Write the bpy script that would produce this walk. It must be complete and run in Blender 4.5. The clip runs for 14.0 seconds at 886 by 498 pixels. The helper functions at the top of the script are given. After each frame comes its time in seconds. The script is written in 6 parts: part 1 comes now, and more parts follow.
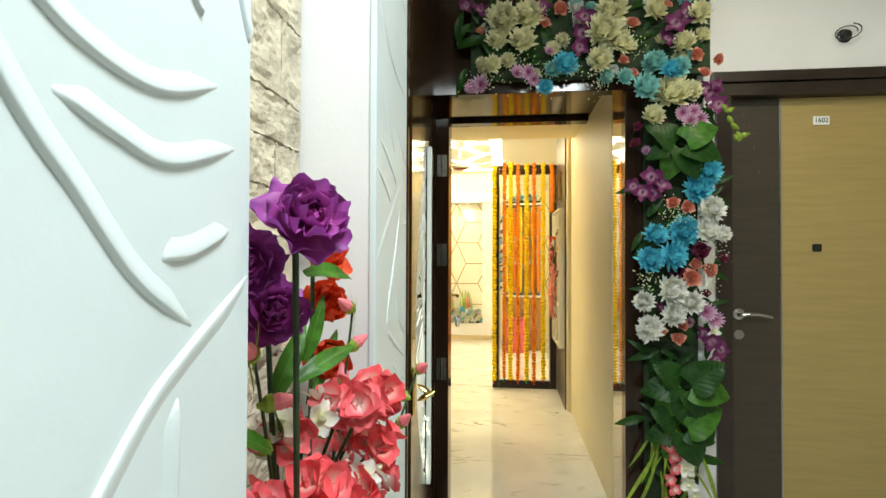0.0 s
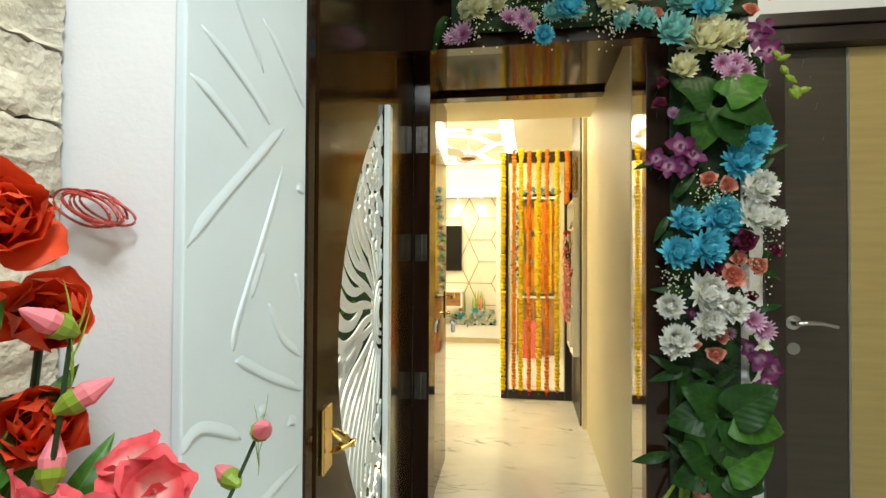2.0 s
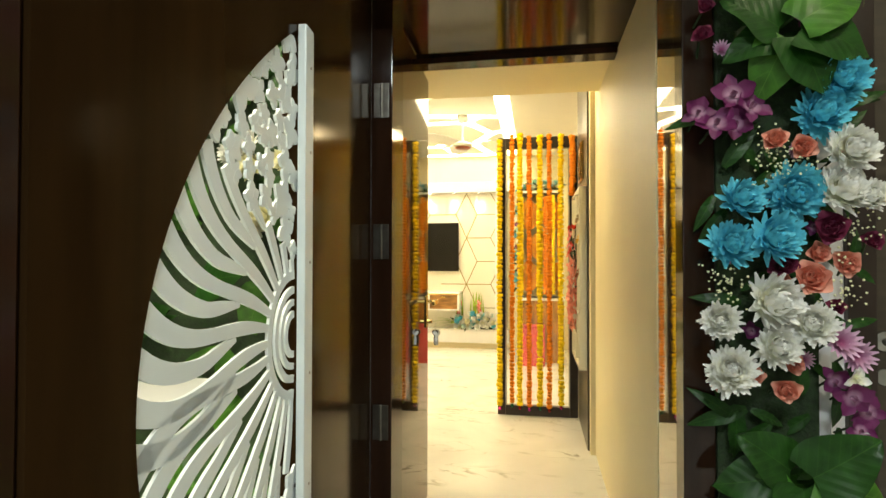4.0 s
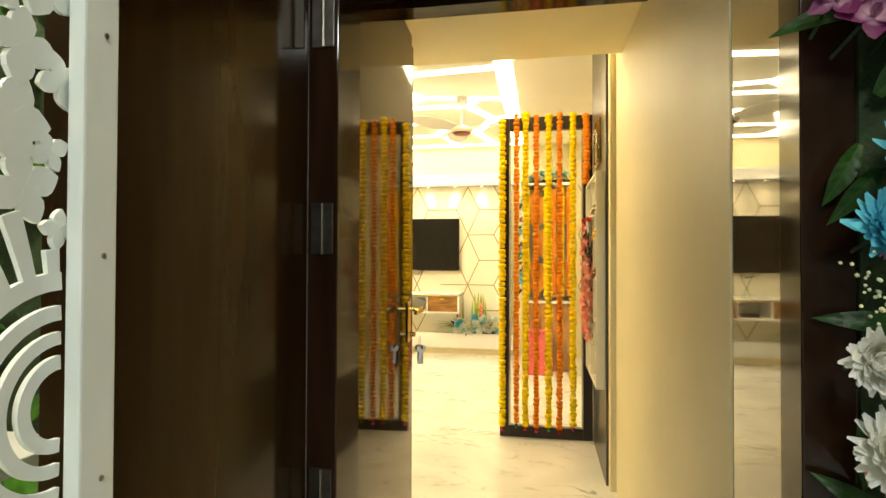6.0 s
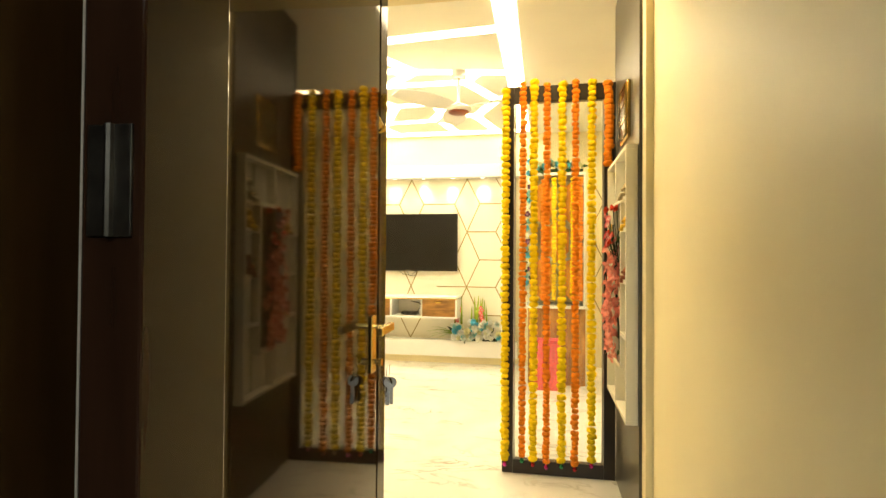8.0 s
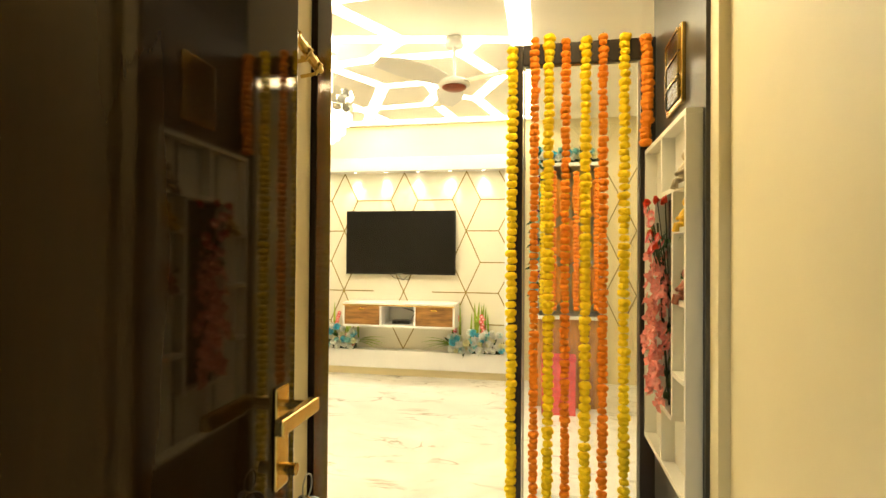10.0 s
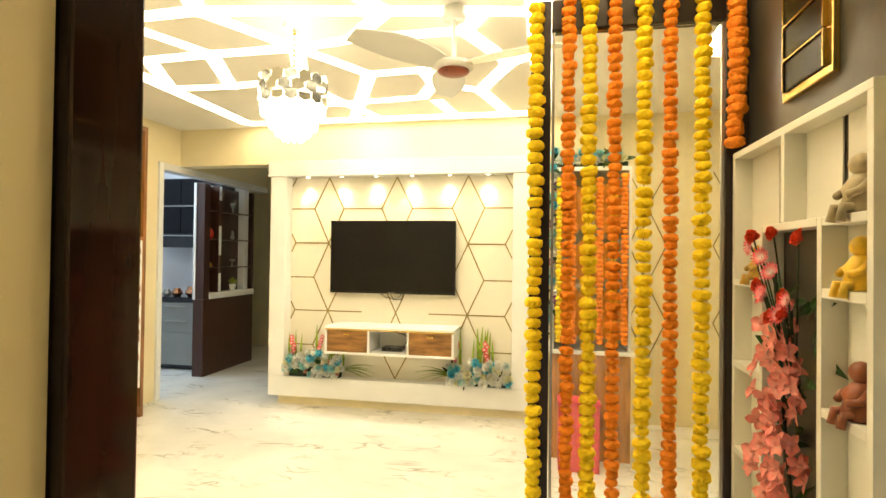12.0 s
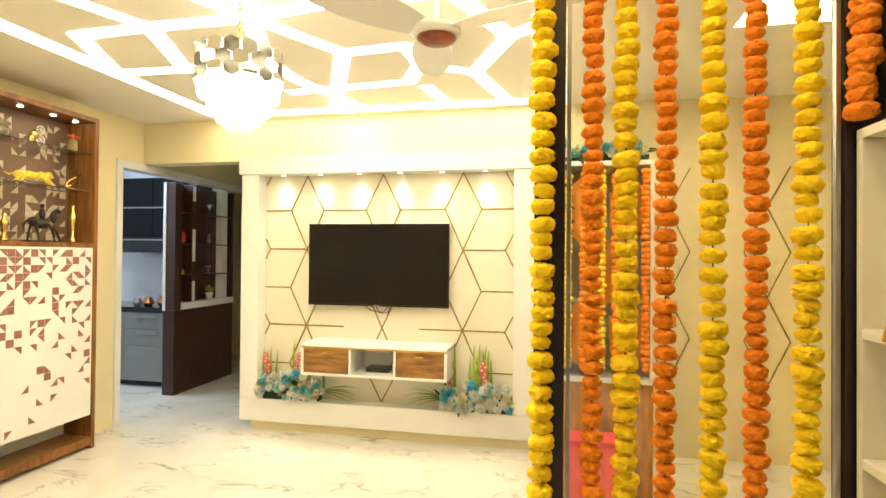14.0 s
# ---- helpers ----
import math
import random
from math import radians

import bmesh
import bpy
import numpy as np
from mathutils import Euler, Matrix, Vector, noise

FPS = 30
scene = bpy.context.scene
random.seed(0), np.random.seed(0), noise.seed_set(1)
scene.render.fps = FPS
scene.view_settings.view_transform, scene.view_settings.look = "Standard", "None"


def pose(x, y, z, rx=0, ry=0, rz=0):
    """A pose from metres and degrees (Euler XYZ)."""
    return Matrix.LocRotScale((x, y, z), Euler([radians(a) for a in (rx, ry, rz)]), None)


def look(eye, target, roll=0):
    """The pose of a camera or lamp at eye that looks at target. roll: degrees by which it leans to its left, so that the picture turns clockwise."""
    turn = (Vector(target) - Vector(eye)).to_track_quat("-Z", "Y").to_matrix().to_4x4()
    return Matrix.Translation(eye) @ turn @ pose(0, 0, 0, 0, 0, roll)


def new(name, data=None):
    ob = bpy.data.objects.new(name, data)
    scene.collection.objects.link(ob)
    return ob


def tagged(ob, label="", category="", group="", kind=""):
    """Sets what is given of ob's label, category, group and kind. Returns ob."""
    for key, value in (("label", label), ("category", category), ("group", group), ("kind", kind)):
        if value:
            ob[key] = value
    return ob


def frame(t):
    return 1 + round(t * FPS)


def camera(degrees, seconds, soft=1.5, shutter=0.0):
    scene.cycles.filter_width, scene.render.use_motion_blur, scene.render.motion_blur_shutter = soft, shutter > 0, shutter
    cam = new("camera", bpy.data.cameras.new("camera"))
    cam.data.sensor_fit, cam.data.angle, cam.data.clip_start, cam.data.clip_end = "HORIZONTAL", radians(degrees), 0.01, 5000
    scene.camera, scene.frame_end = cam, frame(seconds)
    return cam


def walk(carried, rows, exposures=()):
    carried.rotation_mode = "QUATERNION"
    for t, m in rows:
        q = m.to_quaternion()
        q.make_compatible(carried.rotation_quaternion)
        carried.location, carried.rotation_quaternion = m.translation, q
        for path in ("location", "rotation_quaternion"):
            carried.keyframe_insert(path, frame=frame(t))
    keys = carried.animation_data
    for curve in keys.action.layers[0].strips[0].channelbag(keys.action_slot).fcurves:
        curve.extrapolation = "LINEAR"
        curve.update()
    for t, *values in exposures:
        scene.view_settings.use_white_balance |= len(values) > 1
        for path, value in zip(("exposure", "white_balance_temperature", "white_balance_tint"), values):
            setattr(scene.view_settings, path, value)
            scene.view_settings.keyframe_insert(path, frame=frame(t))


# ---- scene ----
cam = camera(79.3, 14.0)
PATH = [
    (0, (0.462, 2.038, 1.256), (0.228, 4.024, 1.289), 0.2),
    (0.5, (0.511, 2.146, 1.251), (0.257, 4.13, 1.285), 0.2),
    (1, (0.55, 2.266, 1.239), (0.265, 4.245, 1.272), 0.1),
    (1.5, (0.575, 2.384, 1.232), (0.265, 4.36, 1.265), 0.2),
    (2, (0.589, 2.532, 1.23), (0.266, 4.505, 1.262), 0.3),
    (2.5, (0.603, 2.655, 1.229), (0.28, 4.628, 1.26), 0.3),
    (3, (0.627, 2.786, 1.229), (0.3, 4.759, 1.26), 0.2),
    (5.5, (0.61, 3.484, 1.202), (0.254, 5.452, 1.237), 0.2),
    (6, (0.606, 3.616, 1.21), (0.247, 5.583, 1.24), 0.2),
    (6.5, (0.596, 3.773, 1.202), (0.237, 5.74, 1.236), 0.3),
    (7, (0.591, 3.937, 1.2), (0.227, 5.903, 1.233), 0.4),
    (7.5, (0.581, 4.084, 1.201), (0.214, 6.05, 1.232), 0.3),
    (8, (0.558, 4.252, 1.197), (0.19, 6.217, 1.228), 0.4),
    (10.5, (0.47, 5.104, 1.264), (0.09, 7.067, 1.287), 0.5),
    (11, (0.437, 5.298, 1.3), (0.053, 7.261, 1.325), 0.7),
    (11.5, (0.41, 5.479, 1.348), (0.024, 7.441, 1.376), 0.9),
    (12, (0.388, 5.63, 1.383), (0.006, 7.593, 1.409), 0.7),
    (12.5, (0.386, 5.784, 1.41), (0.004, 7.747, 1.431), 0.7),
    (13, (0.385, 5.933, 1.437), (0.0, 7.896, 1.456), 0.6),
    (13.5, (0.381, 6.06, 1.444), (-0.008, 8.021, 1.466), 0.5),
    (14, (0.366, 6.187, 1.452), (-0.026, 8.148, 1.474), 0.5),
]
walk(cam, [(t, look(eye, target, roll)) for t, eye, target, roll in PATH], exposures=[(0, 0.0, 6900, 4), (3, 0.0, 6850, 5), (5.5, -0.08, 7600, 5), (8, 0.0, 7350, 7), (10.5, -0.30, 6800, 8), (14, -0.33, 6700, 10)])

# ---- light ----
world = bpy.data.worlds.new("world")
scene.world = world
world.use_nodes = True
world.node_tree.nodes["Background"].inputs[0].default_value = (0.9, 0.95, 1.0, 1)
world.node_tree.nodes["Background"].inputs[1].default_value = 0.05


def lamp(name, kind, at, watts, color=(1, 1, 1), size=0.1, target=None, spot=60, size_y=None):
    d = bpy.data.lights.new(name, kind)
    d.energy, d.color = watts, color
    if kind == "AREA":
        d.size = size
        if size_y:
            d.shape, d.size_y = "RECTANGLE", size_y
    elif kind == "SPOT":
        d.spot_size, d.spot_blend, d.shadow_soft_size = radians(spot), 0.6, size
    else:
        d.shadow_soft_size = size
    ob = new(name, d)
    ob.matrix_world = look(at, target or (at[0], at[1] + 0.001, at[2] - 1))
    return ob


WARM, COOL, NEUTRAL = (1.0, 0.78, 0.46), (0.62, 0.80, 1.0), (0.93, 0.96, 1.0)
SPOT_X = (-1.80, -1.47, -1.14, -0.80, -0.46, -0.12)
lamp("lobby_downlight", "AREA", (0.85, 2.2, 2.72), 56, (0.84, 0.93, 1.0), 0.5)
lamp("lobby_downlight", "AREA", (1.6, 3.5, 2.72), 14, (1.0, 0.90, 0.70), 0.25)
for x in SPOT_X:
    lamp("tv_spot", "SPOT", (x, 10.262, 2.085), 18, WARM, 0.02, (x, 10.32, 1.7), 64)
lamp("passage_downlight", "AREA", (0.62, 6.75, 2.59), 7, WARM, 0.14)
lamp("dining_downlight", "AREA", (1.5, 8.8, 2.59), 31, WARM, 0.5)
lamp("recess_downlight", "AREA", (-0.30, 4.0, 2.70), 38, (1.0, 0.93, 0.75), 0.2)
lamp("recess_strip", "AREA", (-0.34, 4.0, 0.835), 30, (1.0, 0.95, 0.75), 0.04, (-0.50, 4.0, 0.3), size_y=1.0)
# added fill without a fixture, brightens the kitchen beyond its tube light
lamp("kitchen_fill", "AREA", (-4.1, 10.8, 2.56), 44, COOL, 0.5)

# ---- materials ----
def mat(name, color, rough=0.5, metal=0.0, vary=0.0, scale=8.0, bump=0.0, bscale=40.0, coat=0.0, emit=None, strength=0.0, second=None, random_hue=0.0, stretch=(1, 1, 1), trans=0.0, detail=6.0, spec=0.5):
    m = bpy.data.materials.new(name)
    m.use_nodes = True
    nt = m.node_tree
    b = nt.nodes["Principled BSDF"]
    b.inputs["Base Color"].default_value = (*color, 1)
    b.inputs["Roughness"].default_value = rough
    b.inputs["Metallic"].default_value = metal
    b.inputs["Coat Weight"].default_value = coat
    b.inputs["Coat Roughness"].default_value = 0.03
    b.inputs["Transmission Weight"].default_value = trans
    b.inputs["Specular IOR Level"].default_value = spec
    if emit:
        b.inputs["Emission Color"].default_value = (*emit, 1)
        b.inputs["Emission Strength"].default_value = strength
    tc = nt.nodes.new("ShaderNodeTexCoord")
    mp = nt.nodes.new("ShaderNodeMapping")
    mp.inputs["Scale"].default_value = stretch
    nt.links.new(tc.outputs["Object"], mp.inputs["Vector"])
    out = None
    if vary or second:
        n = nt.nodes.new("ShaderNodeTexNoise")
        n.inputs["Scale"].default_value, n.inputs["Detail"].default_value = scale, detail
        nt.links.new(mp.outputs[0], n.inputs["Vector"])
        r = nt.nodes.new("ShaderNodeValToRGB")
        lo = [max(0, c * (1 - vary)) for c in color]
        hi = second or [min(1, c * (1 + vary)) for c in color]
        r.color_ramp.elements[0].position, r.color_ramp.elements[1].position = 0.32, 0.68
        r.color_ramp.elements[0].color, r.color_ramp.elements[1].color = (*lo, 1), (*hi, 1)
        nt.links.new(n.outputs["Fac"], r.inputs["Fac"])
        out = r.outputs["Color"]
        rr = nt.nodes.new("ShaderNodeMapRange")
        rr.inputs["To Min"].default_value, rr.inputs["To Max"].default_value = rough * 0.8, min(1, rough * 1.25)
        nt.links.new(n.outputs["Fac"], rr.inputs["Value"])
        nt.links.new(rr.outputs[0], b.inputs["Roughness"])
    if random_hue:
        oi = nt.nodes.new("ShaderNodeNewGeometry")
        hs = nt.nodes.new("ShaderNodeHueSaturation")
        mr = nt.nodes.new("ShaderNodeMapRange")
        mr.inputs["To Min"].default_value, mr.inputs["To Max"].default_value = 1 - random_hue, 1 + random_hue
        nt.links.new(oi.outputs["Random Per Island"], mr.inputs["Value"])
        nt.links.new(mr.outputs[0], hs.inputs["Value"])
        hs.inputs["Color"].default_value = (*color, 1)
        if out:
            nt.links.new(out, hs.inputs["Color"])
        out = hs.outputs["Color"]
    if out:
        nt.links.new(out, b.inputs["Base Color"])
    if bump:
        n2 = nt.nodes.new("ShaderNodeTexNoise")
        n2.inputs["Scale"].default_value, n2.inputs["Detail"].default_value = bscale, 8
        nt.links.new(mp.outputs[0], n2.inputs["Vector"])
        bp = nt.nodes.new("ShaderNodeBump")
        bp.inputs["Strength"].default_value, bp.inputs["Distance"].default_value = bump, 0.01
        nt.links.new(n2.outputs["Fac"], bp.inputs["Height"])
        nt.links.new(bp.outputs[0], b.inputs["Normal"])
    return m


def marble(name, base, vein, rough=0.06):
    m = mat(name, base, rough)
    nt = m.node_tree
    b = nt.nodes["Principled BSDF"]
    tc = nt.nodes.new("ShaderNodeTexCoord")
    big = nt.nodes.new("ShaderNodeTexNoise")
    big.inputs["Scale"].default_value, big.inputs["Detail"].default_value, big.inputs["Distortion"].default_value = 1.5, 5, 1.2
    fine = nt.nodes.new("ShaderNodeTexNoise")
    fine.inputs["Scale"].default_value, fine.inputs["Detail"].default_value, fine.inputs["Distortion"].default_value = 1.9, 9, 1.6
    mp = nt.nodes.new("ShaderNodeMapping")
    mp.inputs["Rotation"].default_value, mp.inputs["Scale"].default_value = (0, 0, 0.5), (1.0, 2.4, 1)
    nt.links.new(tc.outputs["Object"], mp.inputs["Vector"])
    nt.links.new(mp.outputs[0], fine.inputs["Vector"])
    nt.links.new(tc.outputs["Object"], big.inputs["Vector"])
    # thin veins where the noise crosses its middle, broken up by a second noise
    line = nt.nodes.new("ShaderNodeValToRGB")
    e = line.color_ramp.elements
    e[0].position, e[0].color = 0.455, (0, 0, 0, 1)
    e[1].position, e[1].color = 0.53, (0, 0, 0, 1)
    mid = e.new(0.5)
    mid.color = (1, 1, 1, 1)
    nt.links.new(fine.outputs["Fac"], line.inputs["Fac"])
    patch = nt.nodes.new("ShaderNodeTexNoise")
    patch.inputs["Scale"].default_value, patch.inputs["Detail"].default_value = 2.1, 3
    nt.links.new(mp.outputs[0], patch.inputs["Vector"])
    where = nt.nodes.new("ShaderNodeMapRange")
    where.inputs["From Min"].default_value, where.inputs["From Max"].default_value = 0.50, 0.66
    nt.links.new(patch.outputs["Fac"], where.inputs["Value"])
    r1 = nt.nodes.new("ShaderNodeMix")
    r1.data_type = "RGBA"
    nt.links.new(where.outputs[0], r1.inputs["Factor"])
    r1.inputs["A"].default_value = (0, 0, 0, 1)
    nt.links.new(line.outputs["Color"], r1.inputs["B"])
    r2 = nt.nodes.new("ShaderNodeValToRGB")
    r2.color_ramp.elements[0].position, r2.color_ramp.elements[1].position = 0.3, 0.75
    r2.color_ramp.elements[0].color = (*base, 1)
    r2.color_ramp.elements[1].color = (*[c * 0.78 for c in base], 1)
    nt.links.new(big.outputs["Fac"], r2.inputs["Fac"])
    mix = nt.nodes.new("ShaderNodeMix")
    mix.data_type = "RGBA"
    nt.links.new(r1.outputs["Result"], mix.inputs["Factor"])
    nt.links.new(r2.outputs["Color"], mix.inputs["A"])
    mix.inputs["B"].default_value = (*vein, 1)
    nt.links.new(mix.outputs["Result"], b.inputs["Base Color"])
    return m


M_FLOOR = marble("white_marble", (0.80, 0.79, 0.74), (0.33, 0.32, 0.26), 0.06)
M_CREAM = mat("cream_wall_paint", (0.79, 0.70, 0.45), 0.45, vary=0.03, scale=3, bump=0.03, bscale=160)
# dull tone for lobby walls out of view, darkened to cut bounced light
M_LOWBOUNCE = mat("low_bounce_beige", (0.42, 0.40, 0.35), 0.55, vary=0.04, scale=3, bump=0.05, bscale=120)
M_WHITE = mat("white_wall_paint", (0.80, 0.80, 0.82), 0.5, vary=0.03, scale=3, bump=0.05, bscale=120)
M_CEIL = mat("ceiling_paint", (0.85, 0.83, 0.75), 0.6, vary=0.03, scale=2, bump=0.02, bscale=160)
M_DUCO = mat("white_lacquer", (0.80, 0.81, 0.80), 0.22, vary=0.02, scale=5, bump=0.02, bscale=60)
M_PANEL = mat("carved_white_panel", (0.69, 0.78, 0.82), 0.35, vary=0.03, scale=6, bump=0.03, bscale=120)
M_DARK = mat("dark_wenge_gloss", (0.020, 0.009, 0.005), 0.09, vary=0.35, scale=3, stretch=(6, 6, 0.6), spec=0.28)
M_LEAF = mat("brown_gloss_laminate", (0.022, 0.011, 0.004), 0.11, vary=0.3, scale=2.5, stretch=(6, 6, 0.7), spec=0.07)
M_DOOR = mat("dark_gloss_laminate", (0.018, 0.009, 0.003), 0.045, vary=0.3, scale=2.5, stretch=(6, 6, 0.7), spec=0.2)
M_BROWN = mat("walnut_veneer", (0.22, 0.09, 0.022), 0.3, vary=0.45, scale=4, stretch=(8, 8, 0.8), bump=0.04, bscale=40)
M_FRAMEDK = mat("dark_frame", (0.022, 0.013, 0.009), 0.3, vary=0.3, scale=5, bump=0.04)
M_OAK = mat("light_oak_laminate", (0.37, 0.27, 0.10), 0.42, vary=0.07, scale=4, stretch=(1, 1, 14), bump=0.05, bscale=30)
M_GREYWOOD = mat("dark_grey_wood_laminate", (0.046, 0.035, 0.022), 0.42, vary=0.15, scale=4, stretch=(1, 1, 14), bump=0.05, bscale=30)
M_GOLD = mat("brass", (0.68, 0.48, 0.15), 0.22, metal=1.0, vary=0.1, scale=20)
M_STEEL = mat("steel", (0.40, 0.39, 0.36), 0.32, metal=1.0, vary=0.08, scale=30)
M_BLACK = mat("black_plastic", (0.012, 0.012, 0.013), 0.25, vary=0.2, scale=10)
M_SCREEN = mat("screen_glass", (0.005, 0.005, 0.006), 0.22, spec=0.2)
M_INLAY = mat("old_gold", (0.30, 0.23, 0.08), 0.35, metal=0.9, vary=0.15, scale=20)
M_DKGREEN = mat("dark_green_filler", (0.015, 0.035, 0.010), 0.8, vary=0.4, scale=60, bump=0.4, bscale=120)
M_MIRROR = mat("mirror", (0.85, 0.87, 0.85), 0.01, metal=1.0)
M_GLASS = mat("clear_glass", (0.97, 0.99, 0.97), 0.0, trans=1.0)
M_STONE = mat("split_stone", (0.60, 0.54, 0.42), 0.85, vary=0.16, scale=14, bump=0.7, bscale=70, random_hue=0.12)
M_LED = mat("led_strip", (1, 1, 1), 0.5, emit=(1.0, 0.85, 0.58), strength=9.8)
M_ORANGE = mat("marigold_orange", (0.95, 0.27, 0.008), 0.75, vary=0.15, scale=7, bump=0.3, bscale=9)
M_YELLOW = mat("marigold_yellow", (1.0, 0.70, 0.012), 0.8, vary=0.08, scale=7, bump=0.25, bscale=9)


for m_ in (M_LEAF, M_DOOR):
    m_.node_tree.nodes["Principled BSDF"].inputs["Specular Tint"].default_value = (0.85, 0.62, 0.32, 1)


# ---- builders ----
def box_bm(x0, x1, y0, y1, z0, z1, bevel=0.0, bm=None):
    own = bmesh.new()
    vs = [own.verts.new((x, y, z)) for x in (x0, x1) for y in (y0, y1) for z in (z0, z1)]
    for f in ((0, 1, 3, 2), (4, 6, 7, 5), (0, 4, 5, 1), (2, 3, 7, 6), (0, 2, 6, 4), (1, 5, 7, 3)):
        own.faces.new([vs[i] for i in f])
    if bevel:
        bmesh.ops.bevel(own, geom=own.edges[:], offset=bevel, segments=2, affect="EDGES", profile=0.6)
    bmesh.ops.recalc_face_normals(own, faces=own.faces[:])
    if bm is None:
        return own
    join(bm, own)
    return bm


def join(bm, other, m=None):
    """Adds other's geometry to bm, moved by m, and frees it."""
    if m is not None:
        other.transform(m)
    me = bpy.data.meshes.new("t")
    other.to_mesh(me)
    bm.from_mesh(me)
    bpy.data.meshes.remove(me)
    other.free()
    return bm


def to_ob(name, bm, material, smooth=False):
    me = bpy.data.meshes.new(name)
    bm.to_mesh(me)
    bm.free()
    for m in (material if isinstance(material, (list, tuple)) else [material]):
        me.materials.append(m)
    if smooth:
        me.polygons.foreach_set("use_smooth", [True] * len(me.polygons))
    return new(name, me)


def part(name, bm, material, parent, label="", smooth=False):
    ob = to_ob(name, bm, material, smooth)
    ob.parent = parent
    if label:
        ob["label"] = label
    return ob


def structure(name, bm, material, label, category):
    return tagged(to_ob(name, bm, material), label, category, kind="structure")


def thing(name, label, category, at=(0, 0, 0), rz=0.0, group=""):
    ob = new(name)
    ob.matrix_world = pose(*at, 0, 0, rz)
    return tagged(ob, label, category, group)


def wall(name, x0, x1, y0, y1, z0, z1, material, label="plain painted wall", category="wall"):
    return structure(name, box_bm(x0, x1, y0, y1, z0, z1), material, label, category)


def tube_bm(points, radius, sides=8, taper=1.0, bm=None):
    """A round tube along points."""
    own = bmesh.new()
    pts = [Vector(p) for p in points]
    rings = []
    n = len(pts)
    for i, p in enumerate(pts):
        d = (pts[min(i + 1, n - 1)] - pts[max(i - 1, 0)]).normalized()
        q = d.to_track_quat("Z", "Y")
        r = radius * (1 + (taper - 1) * i / max(1, n - 1))
        rings.append([own.verts.new(p + q @ Vector((r * math.cos(a), r * math.sin(a), 0))) for a in [2 * math.pi * k / sides for k in range(sides)]])
    for a, b in zip(rings, rings[1:]):
        for k in range(sides):
            own.faces.new((a[k], a[(k + 1) % sides], b[(k + 1) % sides], b[k]))
    own.faces.new(rings[0][::-1])
    own.faces.new(rings[-1])
    if bm is None:
        return own
    return join(bm, own)


def lathe_bm(profile, sides=24, bm=None):
    """A turned body: profile of (radius, height)."""
    own = bmesh.new()
    rings = []
    for r, z in profile:
        r = max(r, 1e-4)
        rings.append([own.verts.new((r * math.cos(2 * math.pi * k / sides), r * math.sin(2 * math.pi * k / sides), z)) for k in range(sides)])
    for a, b in zip(rings, rings[1:]):
        for k in range(sides):
            own.faces.new((a[k], a[(k + 1) % sides], b[(k + 1) % sides], b[k]))
    own.faces.new(rings[0][::-1])
    own.faces.new(rings[-1])
    bmesh.ops.recalc_face_normals(own, faces=own.faces[:])
    if bm is None:
        return own
    return join(bm, own)


def strip_bm(a, b, width, height, normal, bm=None):
    """A straight bar from a to b, width across, height along normal."""
    a, b, nrm = Vector(a), Vector(b), Vector(normal).normalized()
    d = (b - a)
    s = d.normalized().cross(nrm).normalized() * (width / 2)
    own = bmesh.new()
    vs = []
    for p in (a, b):
        for k in (0, 1):
            vs += [own.verts.new(p - s + nrm * height * k), own.verts.new(p + s + nrm * height * k)]
    for f in ((0, 1, 3, 2), (4, 6, 7, 5), (0, 4, 5, 1), (2, 3, 7, 6), (0, 2, 6, 4), (1, 5, 7, 3)):
        own.faces.new([vs[i] for i in f])
    bmesh.ops.recalc_face_normals(own, faces=own.faces[:])
    if bm is None:
        return own
    return join(bm, own)


# ---- structure ----
LIV_Z, LOB_Z = 2.60, 2.75
structure("floor", box_bm(-5.6, 3.3, -1.0, 13.2, -0.1, 0.0), M_FLOOR, "polished white marble floor with dark grey veins", "floor")
# south and east walls are unseen; their dull colour holds back bounce
wall("wall_lobby_south", 0.05, 3.3, -1.0, -0.9, 0, LOB_Z, M_LOWBOUNCE)
wall("wall_lobby_east", 3.2, 3.3, -0.9, 4.73, 0, LOB_Z, M_LOWBOUNCE)
wall("wall_lobby_west", -0.25, 0.03, -1.0, 3.08, 0, LOB_Z, M_WHITE)
wall("wall_lobby_pier_south", 0.03, 0.19, -0.9, 2.55, 0, LOB_Z, M_WHITE)
wall("wall_lobby_pier", -0.25, 0.193, 3.08, 3.40, 0, LOB_Z, M_WHITE, "white painted pier beside the entrance")
structure("ceiling_lobby", box_bm(-0.25, 3.3, -1.0, 4.73, LOB_Z, LOB_Z + 0.1), M_CEIL, "cream painted lobby ceiling", "ceiling")
# north side of the lobby, with the second flat's doorway
wall("wall_lobby_north_a", 1.06, 1.44, 4.63, 4.85, 0, LOB_Z, M_WHITE)
wall("wall_lobby_north_b", 2.40, 3.2, 4.63, 4.85, 0, LOB_Z, M_WHITE)
wall("wall_lobby_north_top", 1.44, 2.40, 4.63, 4.85, 2.11, LOB_Z, M_WHITE)
wall("wall_entrance_top", -0.25, 1.06, 4.60, 4.85, 2.20, LOB_Z, M_WHITE)
# recess behind the open safety door
wall("wall_recess_west", -0.80, -0.70, 3.30, 4.85, 0, LOB_Z, M_WHITE)
wall("wall_recess_south", -0.70, -0.25, 3.30, 3.40, 0, LOB_Z, M_WHITE)
wall("wall_recess_north", -0.70, 0.105, 4.62, 4.85, 0, LOB_Z, M_WHITE)
